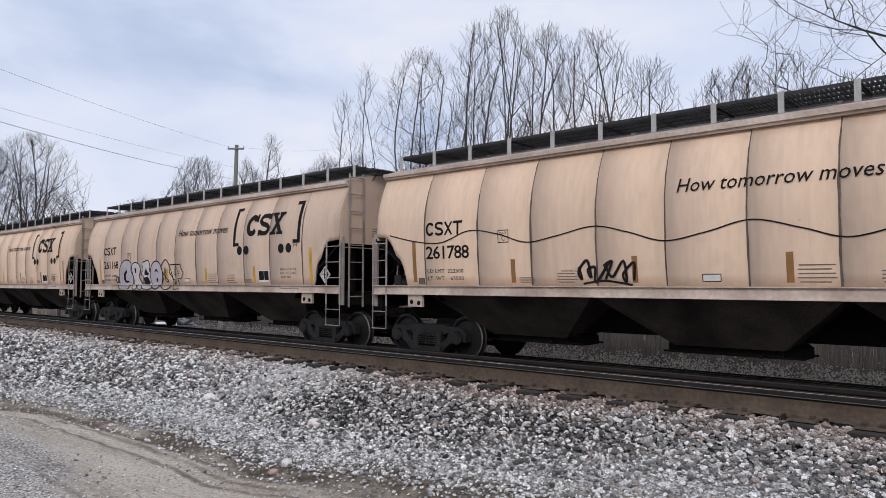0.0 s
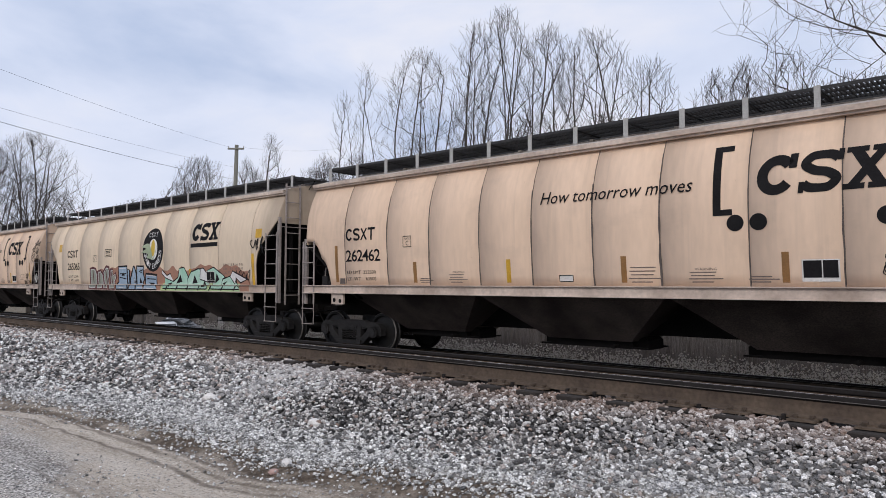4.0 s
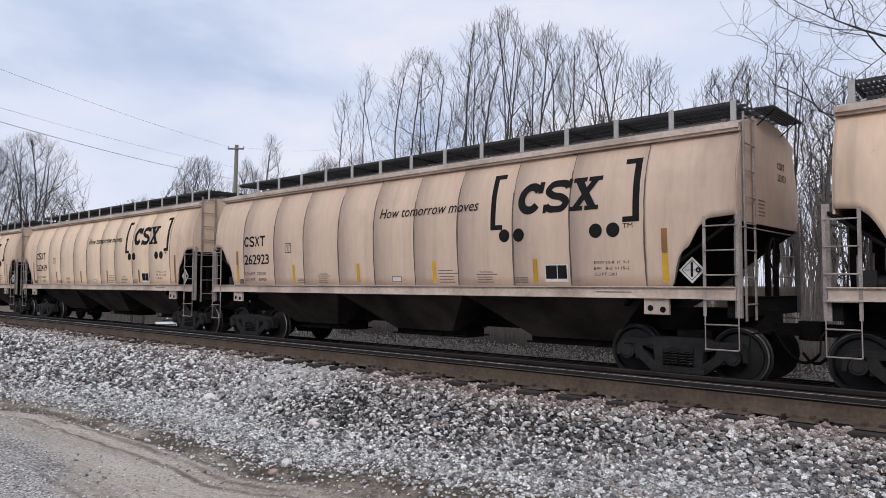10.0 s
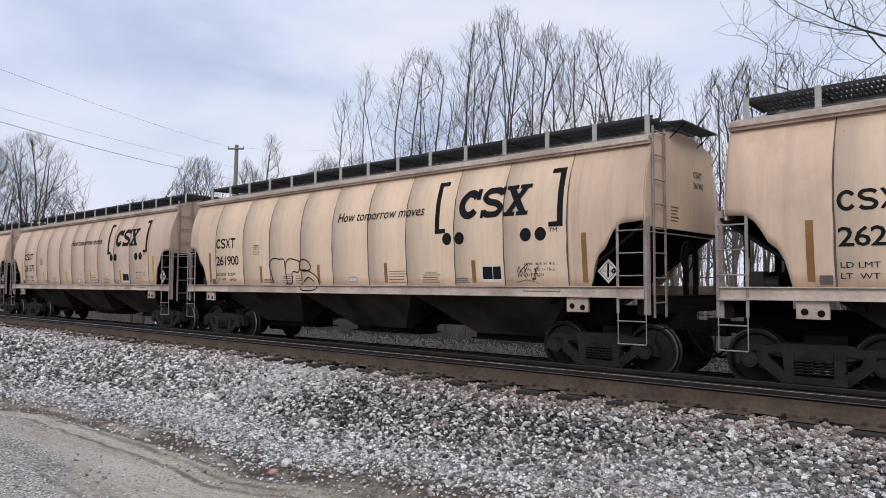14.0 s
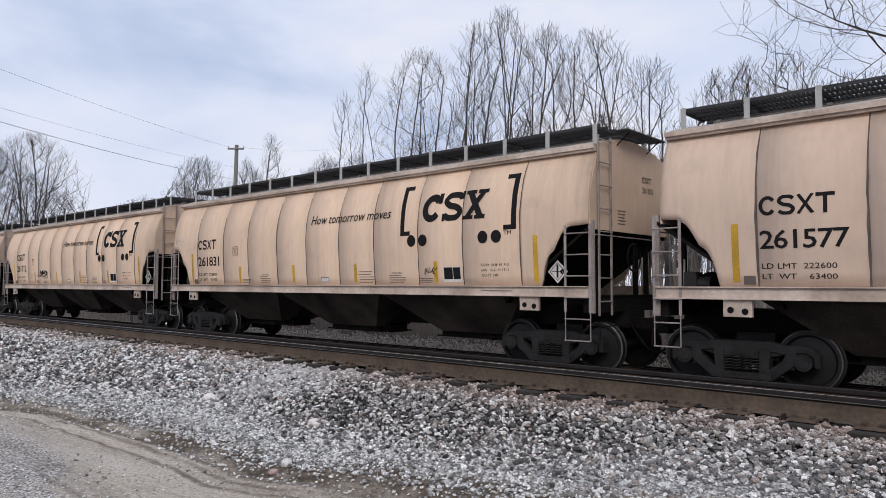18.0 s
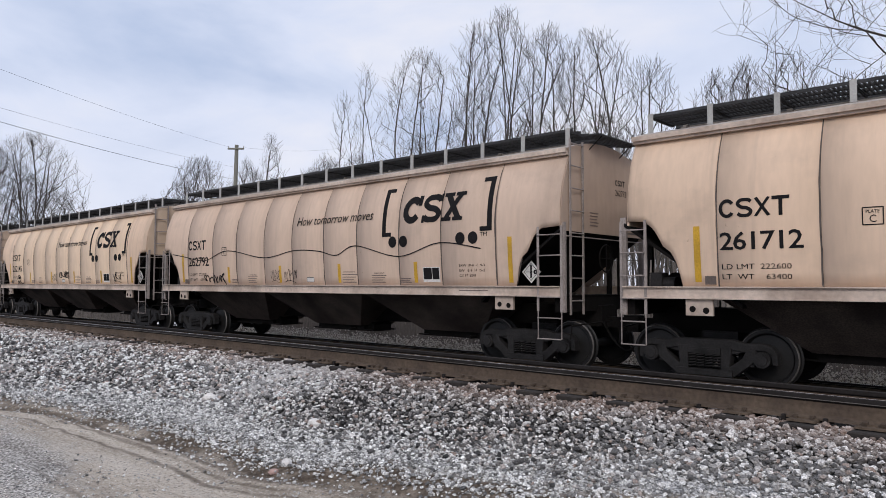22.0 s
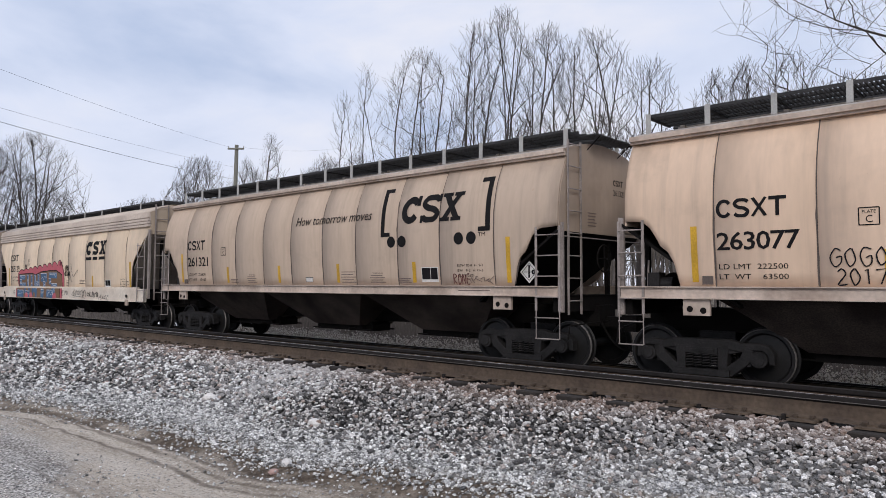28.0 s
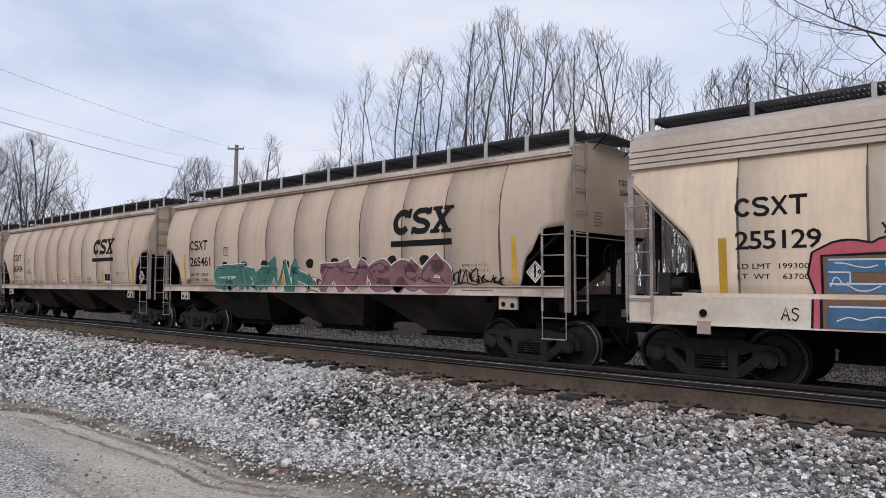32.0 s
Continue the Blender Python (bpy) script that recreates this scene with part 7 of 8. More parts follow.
def build_stones():
    rng = random.Random(11)
    greys = [(0.0, (0.028, 0.028, 0.029)), (0.24, (0.09, 0.086, 0.085)), (0.44, (0.20, 0.187, 0.18)), (0.56, (0.31, 0.29, 0.272)), (0.61, (0.30, 0.215, 0.175)), (0.68, (0.42, 0.395, 0.375)), (0.86, (0.68, 0.655, 0.635)), (1.0, (0.88, 0.86, 0.84))]
    stone = stone_material("ballast_stone", greys)
    places, sizes = [], []
    toe_places, toe_sizes = [], []

    def put(x, y, s, sink=0.12):
        places.append((x, y, ground_z(x, y) + s * (0.75 - sink + rng.uniform(-0.6, 0.9))))
        sizes.append(s)

    # dense shoulder, thinner with the distance
    for x0, x1, per, lo, hi in ((-3.6, 0.3, 1080, 0.0095, 0.0205), (-7.0, -3.6, 1020, 0.010, 0.021), (-12.0, -7.0, 760, 0.0125, 0.025), (-20.0, -12.0, 520, 0.016, 0.029), (-34.0, -20.0, 200, 0.026, 0.045)):
        area = (x1 - x0) * 2.0
        for _ in range(int(area * per)):
            x = rng.uniform(x0, x1)
            y0 = toe(x) + 0.25
            y = y0 + (5.86 - y0) * rng.random() ** 0.85
            near = abs((x + 44.3 + 0.2375) % 0.475 - 0.2375) < 0.11
            if y > 5.60 and near and rng.random() < 0.96:
                continue
            s = rng.uniform(lo, hi) * (1.25 if rng.random() < 0.12 else 1.0)
            if y - toe(x) < (rng.uniform(0.15, 1.15) if x < -4 else rng.uniform(0.0, 0.5)):
                toe_places.append((x, y, ground_z(x, y) + 0.5 * s))
                toe_sizes.append(s * 0.85)
            else:
                put(x, y, s)
    # second layer of strays that sit proud
    for _ in range(3500):
        x = rng.uniform(-12, 0.4)
        y = rng.uniform(4.1, 5.75)
        put(x, y, rng.uniform(0.012, 0.022), -0.4)
    # between the rails and on the far shoulder
    for _ in range(3500):
        put(rng.uniform(-14, 1), rng.uniform(5.98, 7.9), rng.uniform(0.03, 0.05), 0.1)
    for _ in range(5000):
        put(rng.uniform(-34, 4), rng.uniform(13.2, 15.0), rng.uniform(0.03, 0.055), 0.1)
    near = [k for k, p in enumerate(places) if p[0] > -6.2 and p[1] < 5.9]
    close = set(near)
    scatter("ballast", [places[k] for k in near], [sizes[k] for k in near], stone, 5, "grey crushed-stone ballast with rusty stones beside the rail", 0.78)
    far = [k for k in range(len(places)) if k not in close]
    scatter("far_ballast", [places[k] for k in far], [sizes[k] for k in far], stone_material("dusty_ballast_stone", [(p, tuple(min(v * 1.3 + 0.03, 0.88) for v in c)) for p, c in greys], 0.40), 8, "grey crushed-stone ballast along the track")
    places[:] = toe_places
    sizes[:] = toe_sizes
    # small stuff: limestone chips at the toe and pebbles in the dirt
    for _ in range(17000):
        x = rng.uniform(-18, 0.2) if rng.random() < 0.7 else rng.uniform(-9, -2)
        y = toe(x) + rng.gauss(0.22, 0.26)
        if y > 0.8:
            put(x, y, rng.uniform(0.006, 0.017), 0.2)
    for _ in range(17000):
        x, y = rng.uniform(-14, 0), rng.uniform(0.9, 3.9)
        if noise.noise((x * 0.45, y * 0.9, 5)) > rng.uniform(-0.35, 0.25):
            put(x, y, 0.0028 + 0.008 * rng.random() ** 2.5, 0.3)
    pale = [(0.0, (0.10, 0.10, 0.10)), (0.25, (0.30, 0.297, 0.29)), (0.6, (0.60, 0.59, 0.575)), (1.0, (0.88, 0.87, 0.85))]
    scatter("limestone_chips", places, sizes, stone_material("limestone_chip", pale, 0.15), 6, "small pale limestone chips at the gravel's edge", 0.7)


build_stones()


def rock(name, x, y, s, material, label, seed):
    rng = random.Random(seed)
    bm = bmesh.new()
    bmesh.ops.create_icosphere(bm, subdivisions=2, radius=1.0)
    for v in bm.verts:
        v.co *= 1 + 0.22 * noise.noise(v.co * 1.7 + Vector((seed, 0, 0)))
        v.co = Vector((v.co.x * s * 1.3, v.co.y * s * 0.9, v.co.z * s * 0.75))
    ob = part(name, bm, material, None, at=pose(x, y, ground_z(x, y) + s * 0.4, 0, 0, rng.uniform(0, 180)))
    return tagged(ob, label, "rock")


CHALK = mat("white_rock", (0.74, 0.71, 0.68), 0.9, var=0.12, scale=8, bump=0.2)
PINK = mat("pink_rock", (0.50, 0.34, 0.30), 0.9, var=0.2, scale=8, bump=0.2)
# ---- trees ----
def tree_data(seed, height, fork, stems, lean, share, fine=1.0, crook=1.0):
    """Bare tree as tubes: (wood, twigs), each a list of (points, radii). A trunk that parts into upswept limbs."""
    rng = random.Random(seed)
    wood, twigs = [], []

    def grow(p, d, length, r, level, first):
        n = (7, 4, 2, 1)[level]
        pts, rad = [p.copy()], [r]
        end = (0.07, 0.15, 0.35, 0.6)[level]
        for k in range(n):
            up = (0.06, 0.09, 0.04, 0.0)[level]
            bend = (0.045, 0.055, 0.06, 0.07)[level] * crook
            d = (d + Vector((rng.gauss(0, bend), rng.gauss(0, bend), rng.gauss(0, bend) * 0.6 + up))).normalized()
            p = p + d * (length / n)
            pts.append(p.copy())
            rad.append(r * (1 - (1 - end) * (k + 1) / n))
        (wood if level < 2 else twigs).append((pts, rad))
        if level == 3:
            return
        count = max(2, round((12, 8, 4)[level] * fine))
        for k in range(count):
            u = min(first + (1 - first) * (k + rng.random()) / count, 0.99)
            i = min(int(u * n), n - 1)
            q = pts[i].lerp(pts[i + 1], u * n - i)
            axis = (pts[i + 1] - pts[i]).normalized()
            side = axis.orthogonal().normalized()
            side.rotate(Matrix.Rotation(rng.uniform(0, 2 * math.pi), 3, axis))
            nd = (axis + side * rng.uniform(*((0.60, 1.10), (0.50, 0.90), (0.45, 0.85))[level])).normalized()
            part_of = (share * (1.2 - 0.7 * u), 0.40 * (1.2 - 0.5 * u), 0.42)[level]
            grow(q, nd, length * part_of * rng.uniform(0.7, 1.25), max(rad[i] * 0.58, 0.0085), level + 1, 0.25)

    p, d, r = Vector((0, 0, -0.1)), Vector((0, 0, 1)), height * 0.0085
    trunk, rad = [p.copy()], [r * 1.25]
    for k in range(5):
        d = (d + Vector((rng.gauss(0, 0.04), rng.gauss(0, 0.04), 0))).normalized()
        p = p + d * (fork * height / 5)
        trunk.append(p.copy())
        rad.append(r * (1 - 0.05 * k))
    wood.append((trunk, rad))
    for k in range(stems):
        a = 2 * math.pi * (k + rng.uniform(-0.3, 0.3)) / stems
        tilt = lean * (rng.uniform(0.55, 1.15) if k else 0.15)
        root = trunk[-1] if k < 3 else trunk[-2].lerp(trunk[-1], rng.uniform(0.2, 1.0))
        grow(root, Vector((tilt * math.cos(a), tilt * math.sin(a), 1)).normalized(), (1 - fork) * height * rng.uniform(0.88, 1.0) * (1 - 0.28 * tilt / lean), height * (0.0058 if k else 0.0066), 0, 0.14)
    return wood, twigs


def tubes(name, lines, sides, material):
    vs, fs = [], []
    for pts, rad in lines:
        base = len(vs)
        for i, (p, r) in enumerate(zip(pts, rad)):
            d = (pts[min(i + 1, len(pts) - 1)] - pts[max(i - 1, 0)]).normalized()
            u = d.orthogonal().normalized()
            w = d.cross(u)
            for k in range(sides):
                a = 2 * math.pi * k / sides
                vs.append(p + (u * math.cos(a) + w * math.sin(a)) * r)
        for i in range(len(pts) - 1):
            for k in range(sides):
                a, b = base + i * sides + k, base + i * sides + (k + 1) % sides
                fs.append((a, b, b + sides, a + sides))
    me = bpy.data.meshes.new(name)
    me.from_pydata([v[:] for v in vs], [], fs)
    me.materials.append(material)
    me.polygons.foreach_set("use_smooth", [True] * len(me.polygons))
    return me


def tree(seed, height, fork, stems, lean, share, fine, crook=1.0, bark=None, twig=None):
    wood, twigs = tree_data(seed, height, fork, stems, lean, share, fine, crook)
    high = max(p.z for pts, _ in wood + twigs for p in pts)
    for pts, rad in wood + twigs:
        for k, p in enumerate(pts):
            pts[k] = p * (height / high)
    t = new("bare_tree")
    part("trunk", tubes("trunk", wood, 6, bark or BARK), None, t)
    part("crown", tubes("crown", twigs, 3, twig or TWIG), None, t)
    return t


def crown_tree(seed, height, bare, width, stems, spread, share=0.55, lean=0.0, count=700, steep=0.70, wander=0.05, tip=0.0066, step=0.34):
    """A bare tree whose limbs sweep up from a fork to points strewn through an egg-shaped crown; each new limb leaves the nearest one
    that it can leave at a steep angle. bare: where the crown starts, share: height of its widest part, both as parts of the height."""
    rng = np.random.default_rng(seed)
    room = np.zeros((60000, 3))
    room[0] = (0.0, 0.0, -0.2)
    up = [-1]

    def run(start, goal, bow):
        """A limb from a node to a point, that leans out first and then rises."""
        a = room[start].copy()
        long = np.linalg.norm(goal - a)
        n = max(2, int(long / step))
        at, sway = start, rng.normal(0, wander, 3) * long
        u = np.arange(1, n + 1)[:, None] / n
        P = a + (goal - a) * np.hstack((u ** bow, u ** bow, u)) + sway * np.sin(np.pi * u) + rng.normal(0, 0.014, (n, 3))
        for p in P:
            room[len(up)] = p
            up.append(at)
            at = len(up) - 1
        return at
    fork = run(0, np.array((lean * height * bare, 0.0, height * bare * 0.8)), 1.0)
    first = int(fork * 0.5)
    for k in range(int(count * 1.6)):
        main = k < stems
        u = rng.uniform(0.82, 0.98) if main else rng.random() ** 0.7
        a = 2 * math.pi * (k + rng.uniform(-0.3, 0.3)) / max(stems - 1, 1) if main else rng.uniform(0, 2 * math.pi)
        q = (0.08 if k == 0 else rng.uniform(0.55, 0.95)) if main else rng.random() ** 0.42
        wide = math.sin(math.pi * min(u / share, 1) / 2) ** 0.8 if u < share else max(1 - ((u - share) / (1 - share)) ** 2.4, 0) ** 0.5
        r = width * 0.53 * wide * q * (1 + 0.20 * math.sin(3 * a + seed) * math.sin(6 * u + seed))
        z = height * (bare + (1 - bare) * u)
        goal = np.array((r * math.cos(a) + lean * z, r * math.sin(a), z))
        P = room[first:fork + 1] if main else room[first:len(up)]
        v = goal - P
        d = np.sqrt((v * v).sum(1)) + 1e-6
        cost = d * (1 + 4 * np.maximum(0, steep - v[:, 2] / d)) + (0.3 / d if not main else 0)
        run(first + int(cost.argmin()), goal, 0.92 if main else 0.85)
    pos = [room[k] for k in range(len(up))]
    # fine twigs off the outer limbs
    kids = [[] for _ in pos]
    for n, q in enumerate(up):
        if q >= 0:
            kids[q].append(n)
    for n in range(len(pos)):
        if len(kids[n]) <= 1 and pos[n][2] > height * bare and rng.random() < (1.0 if not kids[n] else 0.10):
            along = pos[n] - pos[up[n]]
            at = n
            v = along / (np.linalg.norm(along) + 1e-6) + rng.normal(0, 0.35, 3)
            for _ in range(2):
                v = v / np.linalg.norm(v) + np.array((0, 0, 0.12)) + rng.normal(0, 0.12, 3)
                pos.append(pos[at] + 0.8 * step * v / np.linalg.norm(v))
                up.append(at)
                kids.append([])
                kids[at].append(len(pos) - 1)
                at = len(pos) - 1
    load = np.zeros(len(pos))
    for n in range(len(pos) - 1, -1, -1):
        if not kids[n]:
            load[n] = tip ** 2.15
        if up[n] >= 0:
            load[up[n]] += load[n]
    rad = load ** (1 / 2.15)
    wood, twigs = [], []
    todo = [(0, None)]
    while todo:
        n, root = todo.pop()
        pts, rs = ([Vector(pos[root])], [min(rad[root], rad[n] * 1.2)]) if root is not None else ([], [])
        while True:
            pts.append(Vector(pos[n]))
            rs.append(rad[n])
            if not kids[n]:
                break
            order = sorted(kids[n], key=lambda q: -rad[q])
            todo += [(q, n) for q in order[1:]]
            n = order[0]
        if len(pts) > 1:
            (wood if rs[0] > 0.035 else twigs).append((pts, rs))
    t = new("bare_tree")
    part("trunk", tubes("trunk", wood, 6, BARK), None, t)
    part("crown", tubes("crown", twigs, 3, TWIG), None, t)
    return t


def build_trees():
    rng = random.Random(21)
    low = "young bare woodland tree with a "
    # two kinds of young trees make up the wood
    young = [tagged(tree(27, 12, 0.45, 3, 0.22, 0.30, 0.62, 1.4, WOODBARK, WOODBARK), low + "crooked thin trunk", "tree", "woodland trees"), tagged(tree(41, 12, 0.55, 2, 0.14, 0.22, 0.55, 0.9, WOODBARK, WOODBARK), low + "thin straight trunk", "tree", "woodland trees")]
    planted = set()

    def plant(ob, tall, x, y, height, turn=None, squeeze=1.0):
        z = ground_z(x, y)
        height -= 1.3 + z
        m = pose(x, y, z, 0, 0, rng.uniform(0, 360) if turn is None else turn) @ Matrix.Diagonal((height / tall * squeeze, height / tall * squeeze, height / tall, 1))
        if ob.name not in planted:
            planted.add(ob.name)
            ob.matrix_basis = m
            return ob
        c = copy_thing(ob, pose(0, 0, 0))
        c.matrix_basis = m
        return c

    # tall trees seen over the train, each grown to its own crown: place, height of the top, width of the crown
    G = "bare trees"
    for seed, x, y, top, wide, bare, count, limbs, spread, share, lean, label in (
            (1, -41.9, 38, 19.1, 2.3, 0.42, 110, 2, 0.16, 0.5, -0.03, "slender bare tree with few upright limbs"), (2, -43.9, 38, 17.0, 2.5, 0.42, 110, 2, 0.18, 0.5, -0.06, "thin bare tree leaning aside"),
            (3, -35.3, 37, 18.7, 6.2, 0.40, 620, 6, 0.42, 0.55, 0.0, "bare tree with a full rounded crown"),
            (4, -26.9, 36, 19.4, 4.0, 0.34, 520, 5, 0.22, 0.5, 0.0, "tall bare tree with upright fanning stems"), (5, -29.9, 37, 19.3, 3.0, 0.36, 330, 3, 0.18, 0.55, -0.02, "tall narrow bare tree with thin stems"),
            (6, -25.2, 38, 18.4, 4.2, 0.36, 520, 4, 0.26, 0.62, 0.02, "bare tree with a dense rounded top"), (7, -19.9, 35, 15.8, 4.6, 0.36, 520, 6, 0.30, 0.68, 0.0, "wide bare tree with a flat-topped fan of limbs"),
            (8, -17.3, 36, 14.2, 3.4, 0.36, 260, 3, 0.26, 0.6, 0.04, "bare tree with limbs leaning to one side"), (9, -14.0, 38, 13.0, 2.6, 0.50, 260, 4, 0.3, 0.5, 0.0, "small bare tree with a twiggy round crown"),
            (10, -12.1, 37, 12.9, 2.4, 0.50, 260, 4, 0.3, 0.5, 0.0, "small bare tree with a twiggy round crown"), (11, -9.8, 36, 12.8, 2.7, 0.5, 200, 4, 0.3, 0.55, 0.0, "thin bare tree with open limbs"),
            (12, -31.9, 38, 15.4, 3.2, 0.40, 200, 3, 0.32, 0.5, 0.02, "small bare tree with bowed limbs"), (13, -37.6, 39, 13.0, 4.2, 0.45, 240, 5, 0.4, 0.5, 0.0, "low bushy bare tree")):
        plant(tagged(crown_tree(seed, top + 1.3, bare, wide, limbs, spread, share, lean, count, 0.46 if seed in (3, 13) else 0.70), label, "tree", G), top + 1.3, x, y, top + 1.3, 90)
    # crooked trees close behind the train
    near = tagged(crown_tree(31, 14.5, 0.24, 9.5, 5, 0.55, 0.5, -0.12, 900, 0.40, 0.09, 0.0042), "bare tree with crooked spreading limbs", "tree", G)
    plant(near, 14.5, -0.9, 21, 14.5, 20)
    plant(near, 14.5, 1.5, 19, 13.0, 200)
    plant(tagged(crown_tree(33, 10.4, 0.35, 5.0, 5, 0.5, 0.5, 0.0, 300, 0.5, 0.08), "low bare tree with a twiggy crown", "tree", G), 10.4, -5.4, 30, 10.4)
    # beyond the open ground: a wide clump and smaller trees
    round_one = tagged(crown_tree(41, 17.6, 0.16, 9.4, 7, 0.45, 0.5, 0.0, 1000, 0.58, 0.05, 0.0085), "wide bare tree with a bushy crown", "tree", G)
    bushy = tagged(crown_tree(43, 14.5, 0.30, 5.4, 5, 0.40, 0.55, 0.0, 420, 0.60, 0.06, 0.0085), "bare tree with a round twiggy crown", "tree", G)
    slim = tagged(crown_tree(45, 17.0, 0.36, 2.5, 1, 0.1, 0.35, 0.0, 170, 0.55, 0.05, 0.0085), "slim bare tree with a pointed crown", "tree", G)
    for ob, tall, x, y, top, squeeze in ((round_one, 17.6, -77.0, 24.2, 16.4, 1.0), (round_one, 17.6, -84.0, 23.0, 15.6, 0.95), (bushy, 14.5, -80.6, 25.5, 12.8, 1.1), (bushy, 14.5, -72.6, 25.5, 10.4, 1.1), (bushy, 14.5, -64.6, 30, 9.6, 0.9), (bushy, 14.5, -67.0, 30, 9.4, 1.0),
                                         (bushy, 14.5, -63.0, 34, 13.6, 0.8), (bushy, 14.5, -61.0, 34, 13.4, 0.75), (bushy, 14.5, -65.0, 34, 11.6, 1.0), (bushy, 14.5, -60.2, 38, 13.7, 0.55), (bushy, 14.5, -58.9, 38, 12.6, 0.6), (slim, 17.0, -58.8, 40, 16.3, 1.0),
                                         (bushy, 14.5, -54.6, 42, 12.9, 0.7), (bushy, 14.5, -53.0, 42, 13.7, 0.6), (bushy, 14.5, -51.5, 42, 13.0, 0.6), (bushy, 14.5, -48.0, 42, 13.2, 0.8), (bushy, 14.5, -39.5, 41, 11.4, 0.8), (bushy, 14.5, -33.5, 41, 11.4, 0.8),
                                         (bushy, 14.5, -28.5, 41, 13.6, 0.9), (bushy, 14.5, -22.0, 40, 12.6, 0.9), (bushy, 14.5, -16.0, 39, 10.6, 0.9), (bushy, 14.5, -7.2, 34, 10.6, 0.8)):
        plant(ob, tall, x, y, top + 1.3, None, squeeze)
    # a shrubby tree that has kept clumps of dark leaves
    leafy = tagged(crown_tree(47, 15.0, 0.6, 3.2, 4, 0.4, 0.55, 0.0, 160, 0.5), "small tree with a few clumps of dark leaves", "tree", G)
    vs, fs = [], []
    for _ in range(26):
        c = Vector((rng.gauss(0, 0.9), rng.gauss(0, 0.6), rng.uniform(12.2, 14.6)))
        for _ in range(16):
            p = c + Vector((rng.gauss(0, 0.16), rng.gauss(0, 0.16), rng.gauss(0, 0.12)))
            a, d = rng.uniform(0, 6.3), rng.uniform(0.05, 0.10)
            u, w = Vector((math.cos(a), math.sin(a), rng.uniform(-0.6, 0.6))) * d, Vector((-math.sin(a), math.cos(a), rng.uniform(-0.6, 0.6))) * d * 0.6
            n = len(vs)
            vs += [(p - u)[:], (p + w)[:], (p + u)[:], (p - w)[:]]
            fs.append((n, n + 1, n + 2, n + 3))
    me = bpy.data.meshes.new("leaves")
    me.from_pydata(vs, [], fs)
    me.materials.append(LEAF)
    part("leaves", me, None, leafy, "dark leftover leaves")
    plant(leafy, 15.0, -52.6, 42, 14.2, 10)
    for _ in range(22):
        y = rng.uniform(60, 95)
        plant(bushy, 14.5, y * rng.uniform(-3.4, -1.3), y, rng.uniform(9, 12))
    # the wood behind the train
    for _ in range(270):
        y = rng.uniform(18.5, 46)
        x = y * rng.uniform(-1.05, 0.45)
        plant(rng.choice((young[0], young[0], young[1])), 12, x, y, min(rng.uniform(7.0, 10.5), 2.2 + 0.27 * y))


build_trees()


# ---- undergrowth ----
def stems(name, count, area, heights, radius, material, seed, label, lean=0.12, heads=None):
    rng = random.Random(seed)
    vs, fs, hv, hf = [], [], [], []
    for _ in range(count):
        x, y = area(rng)
        z = ground_z(x, y) - 0.02
        h = rng.uniform(*heights)
        p = Vector((x, y, z))
        d = Vector((rng.gauss(0, lean), rng.gauss(0, lean), 1)).normalized()
        r = radius * rng.uniform(0.6, 1.4)
        base = len(vs)
        for k in range(4):
            u = k / 3
            c = p + d * (h * u) + Vector((rng.gauss(0, 0.03 * h), rng.gauss(0, 0.03 * h), 0)) * u
            rr = r * (1 - 0.7 * u)
            vs += [(c.x + rr, c.y, c.z), (c.x - rr * 0.5, c.y + rr * 0.87, c.z), (c.x - rr * 0.5, c.y - rr * 0.87, c.z)]
        for k in range(3):
            for j in range(3):
                a, b = base + 3 * k + j, base + 3 * k + (j + 1) % 3
                fs.append((a, b, b + 3, a + 3))
        if heads:
            for _ in range(rng.randint(2, 5)):
                u = rng.uniform(0.5, 1.05)
                c = p + d * (h * u) + Vector((rng.gauss(0, 0.05), rng.gauss(0, 0.05), rng.gauss(0, 0.03)))
                s = rng.uniform(0.010, 0.030)
                b = len(hv)
                hv += [(c.x + s, c.y - s * 0.5, c.z - s * 0.4), (c.x - s, c.y - s * 0.5, c.z - s * 0.4), (c.x, c.y + s, c.z - s * 0.4), (c.x, c.y, c.z + s)]
                hf += [(b, b + 2, b + 1), (b, b + 1, b + 3), (b + 1, b + 2, b + 3), (b + 2, b, b + 3)]
    me = bpy.data.meshes.new(name)
    n = len(vs)
    me.from_pydata(vs + hv, [], fs + [tuple(i + n for i in f) for f in hf])
    me.materials.append(material)
    if heads:
        me.materials.append(heads)
        me.polygons.foreach_set("material_index", [0] * len(fs) + [1] * len(hf))
    return tagged(new(name, me), label, "undergrowth", kind="stuff")


STALK = mat("dry_stalks", (0.15, 0.12, 0.085), 0.95, var=0.3, bump=0)
SEED = mat("pale_seed_heads", (0.62, 0.58, 0.52), 0.95, var=0.15, bump=0)
BRUSH = mat("grey_brush", (0.21, 0.187, 0.175), 0.95, var=0.45, scale=0.8, bump=0)
clumps = [(-26.5 + 0.135 * k + 0.9 * math.sin(k * 1.7), 14.7 + 1.6 * (0.5 + 0.5 * math.sin(k * 2.9)) ** 2) for k in range(230)]
stems("dry_weeds", 4600, lambda r: tuple(c + r.gauss(0, 0.26) for c in r.choice(clumps)), (0.14, 0.52), 0.004, STALK, 31, "dry weeds with pale seed heads beside the track", 0.2, SEED)
stems("thicket", 11000, lambda r: (r.uniform(-29, 16), r.uniform(17.2, 27)), (0.7, 1.9), 0.012, BRUSH, 32, "grey leafless thicket behind the weeds", 0.07)
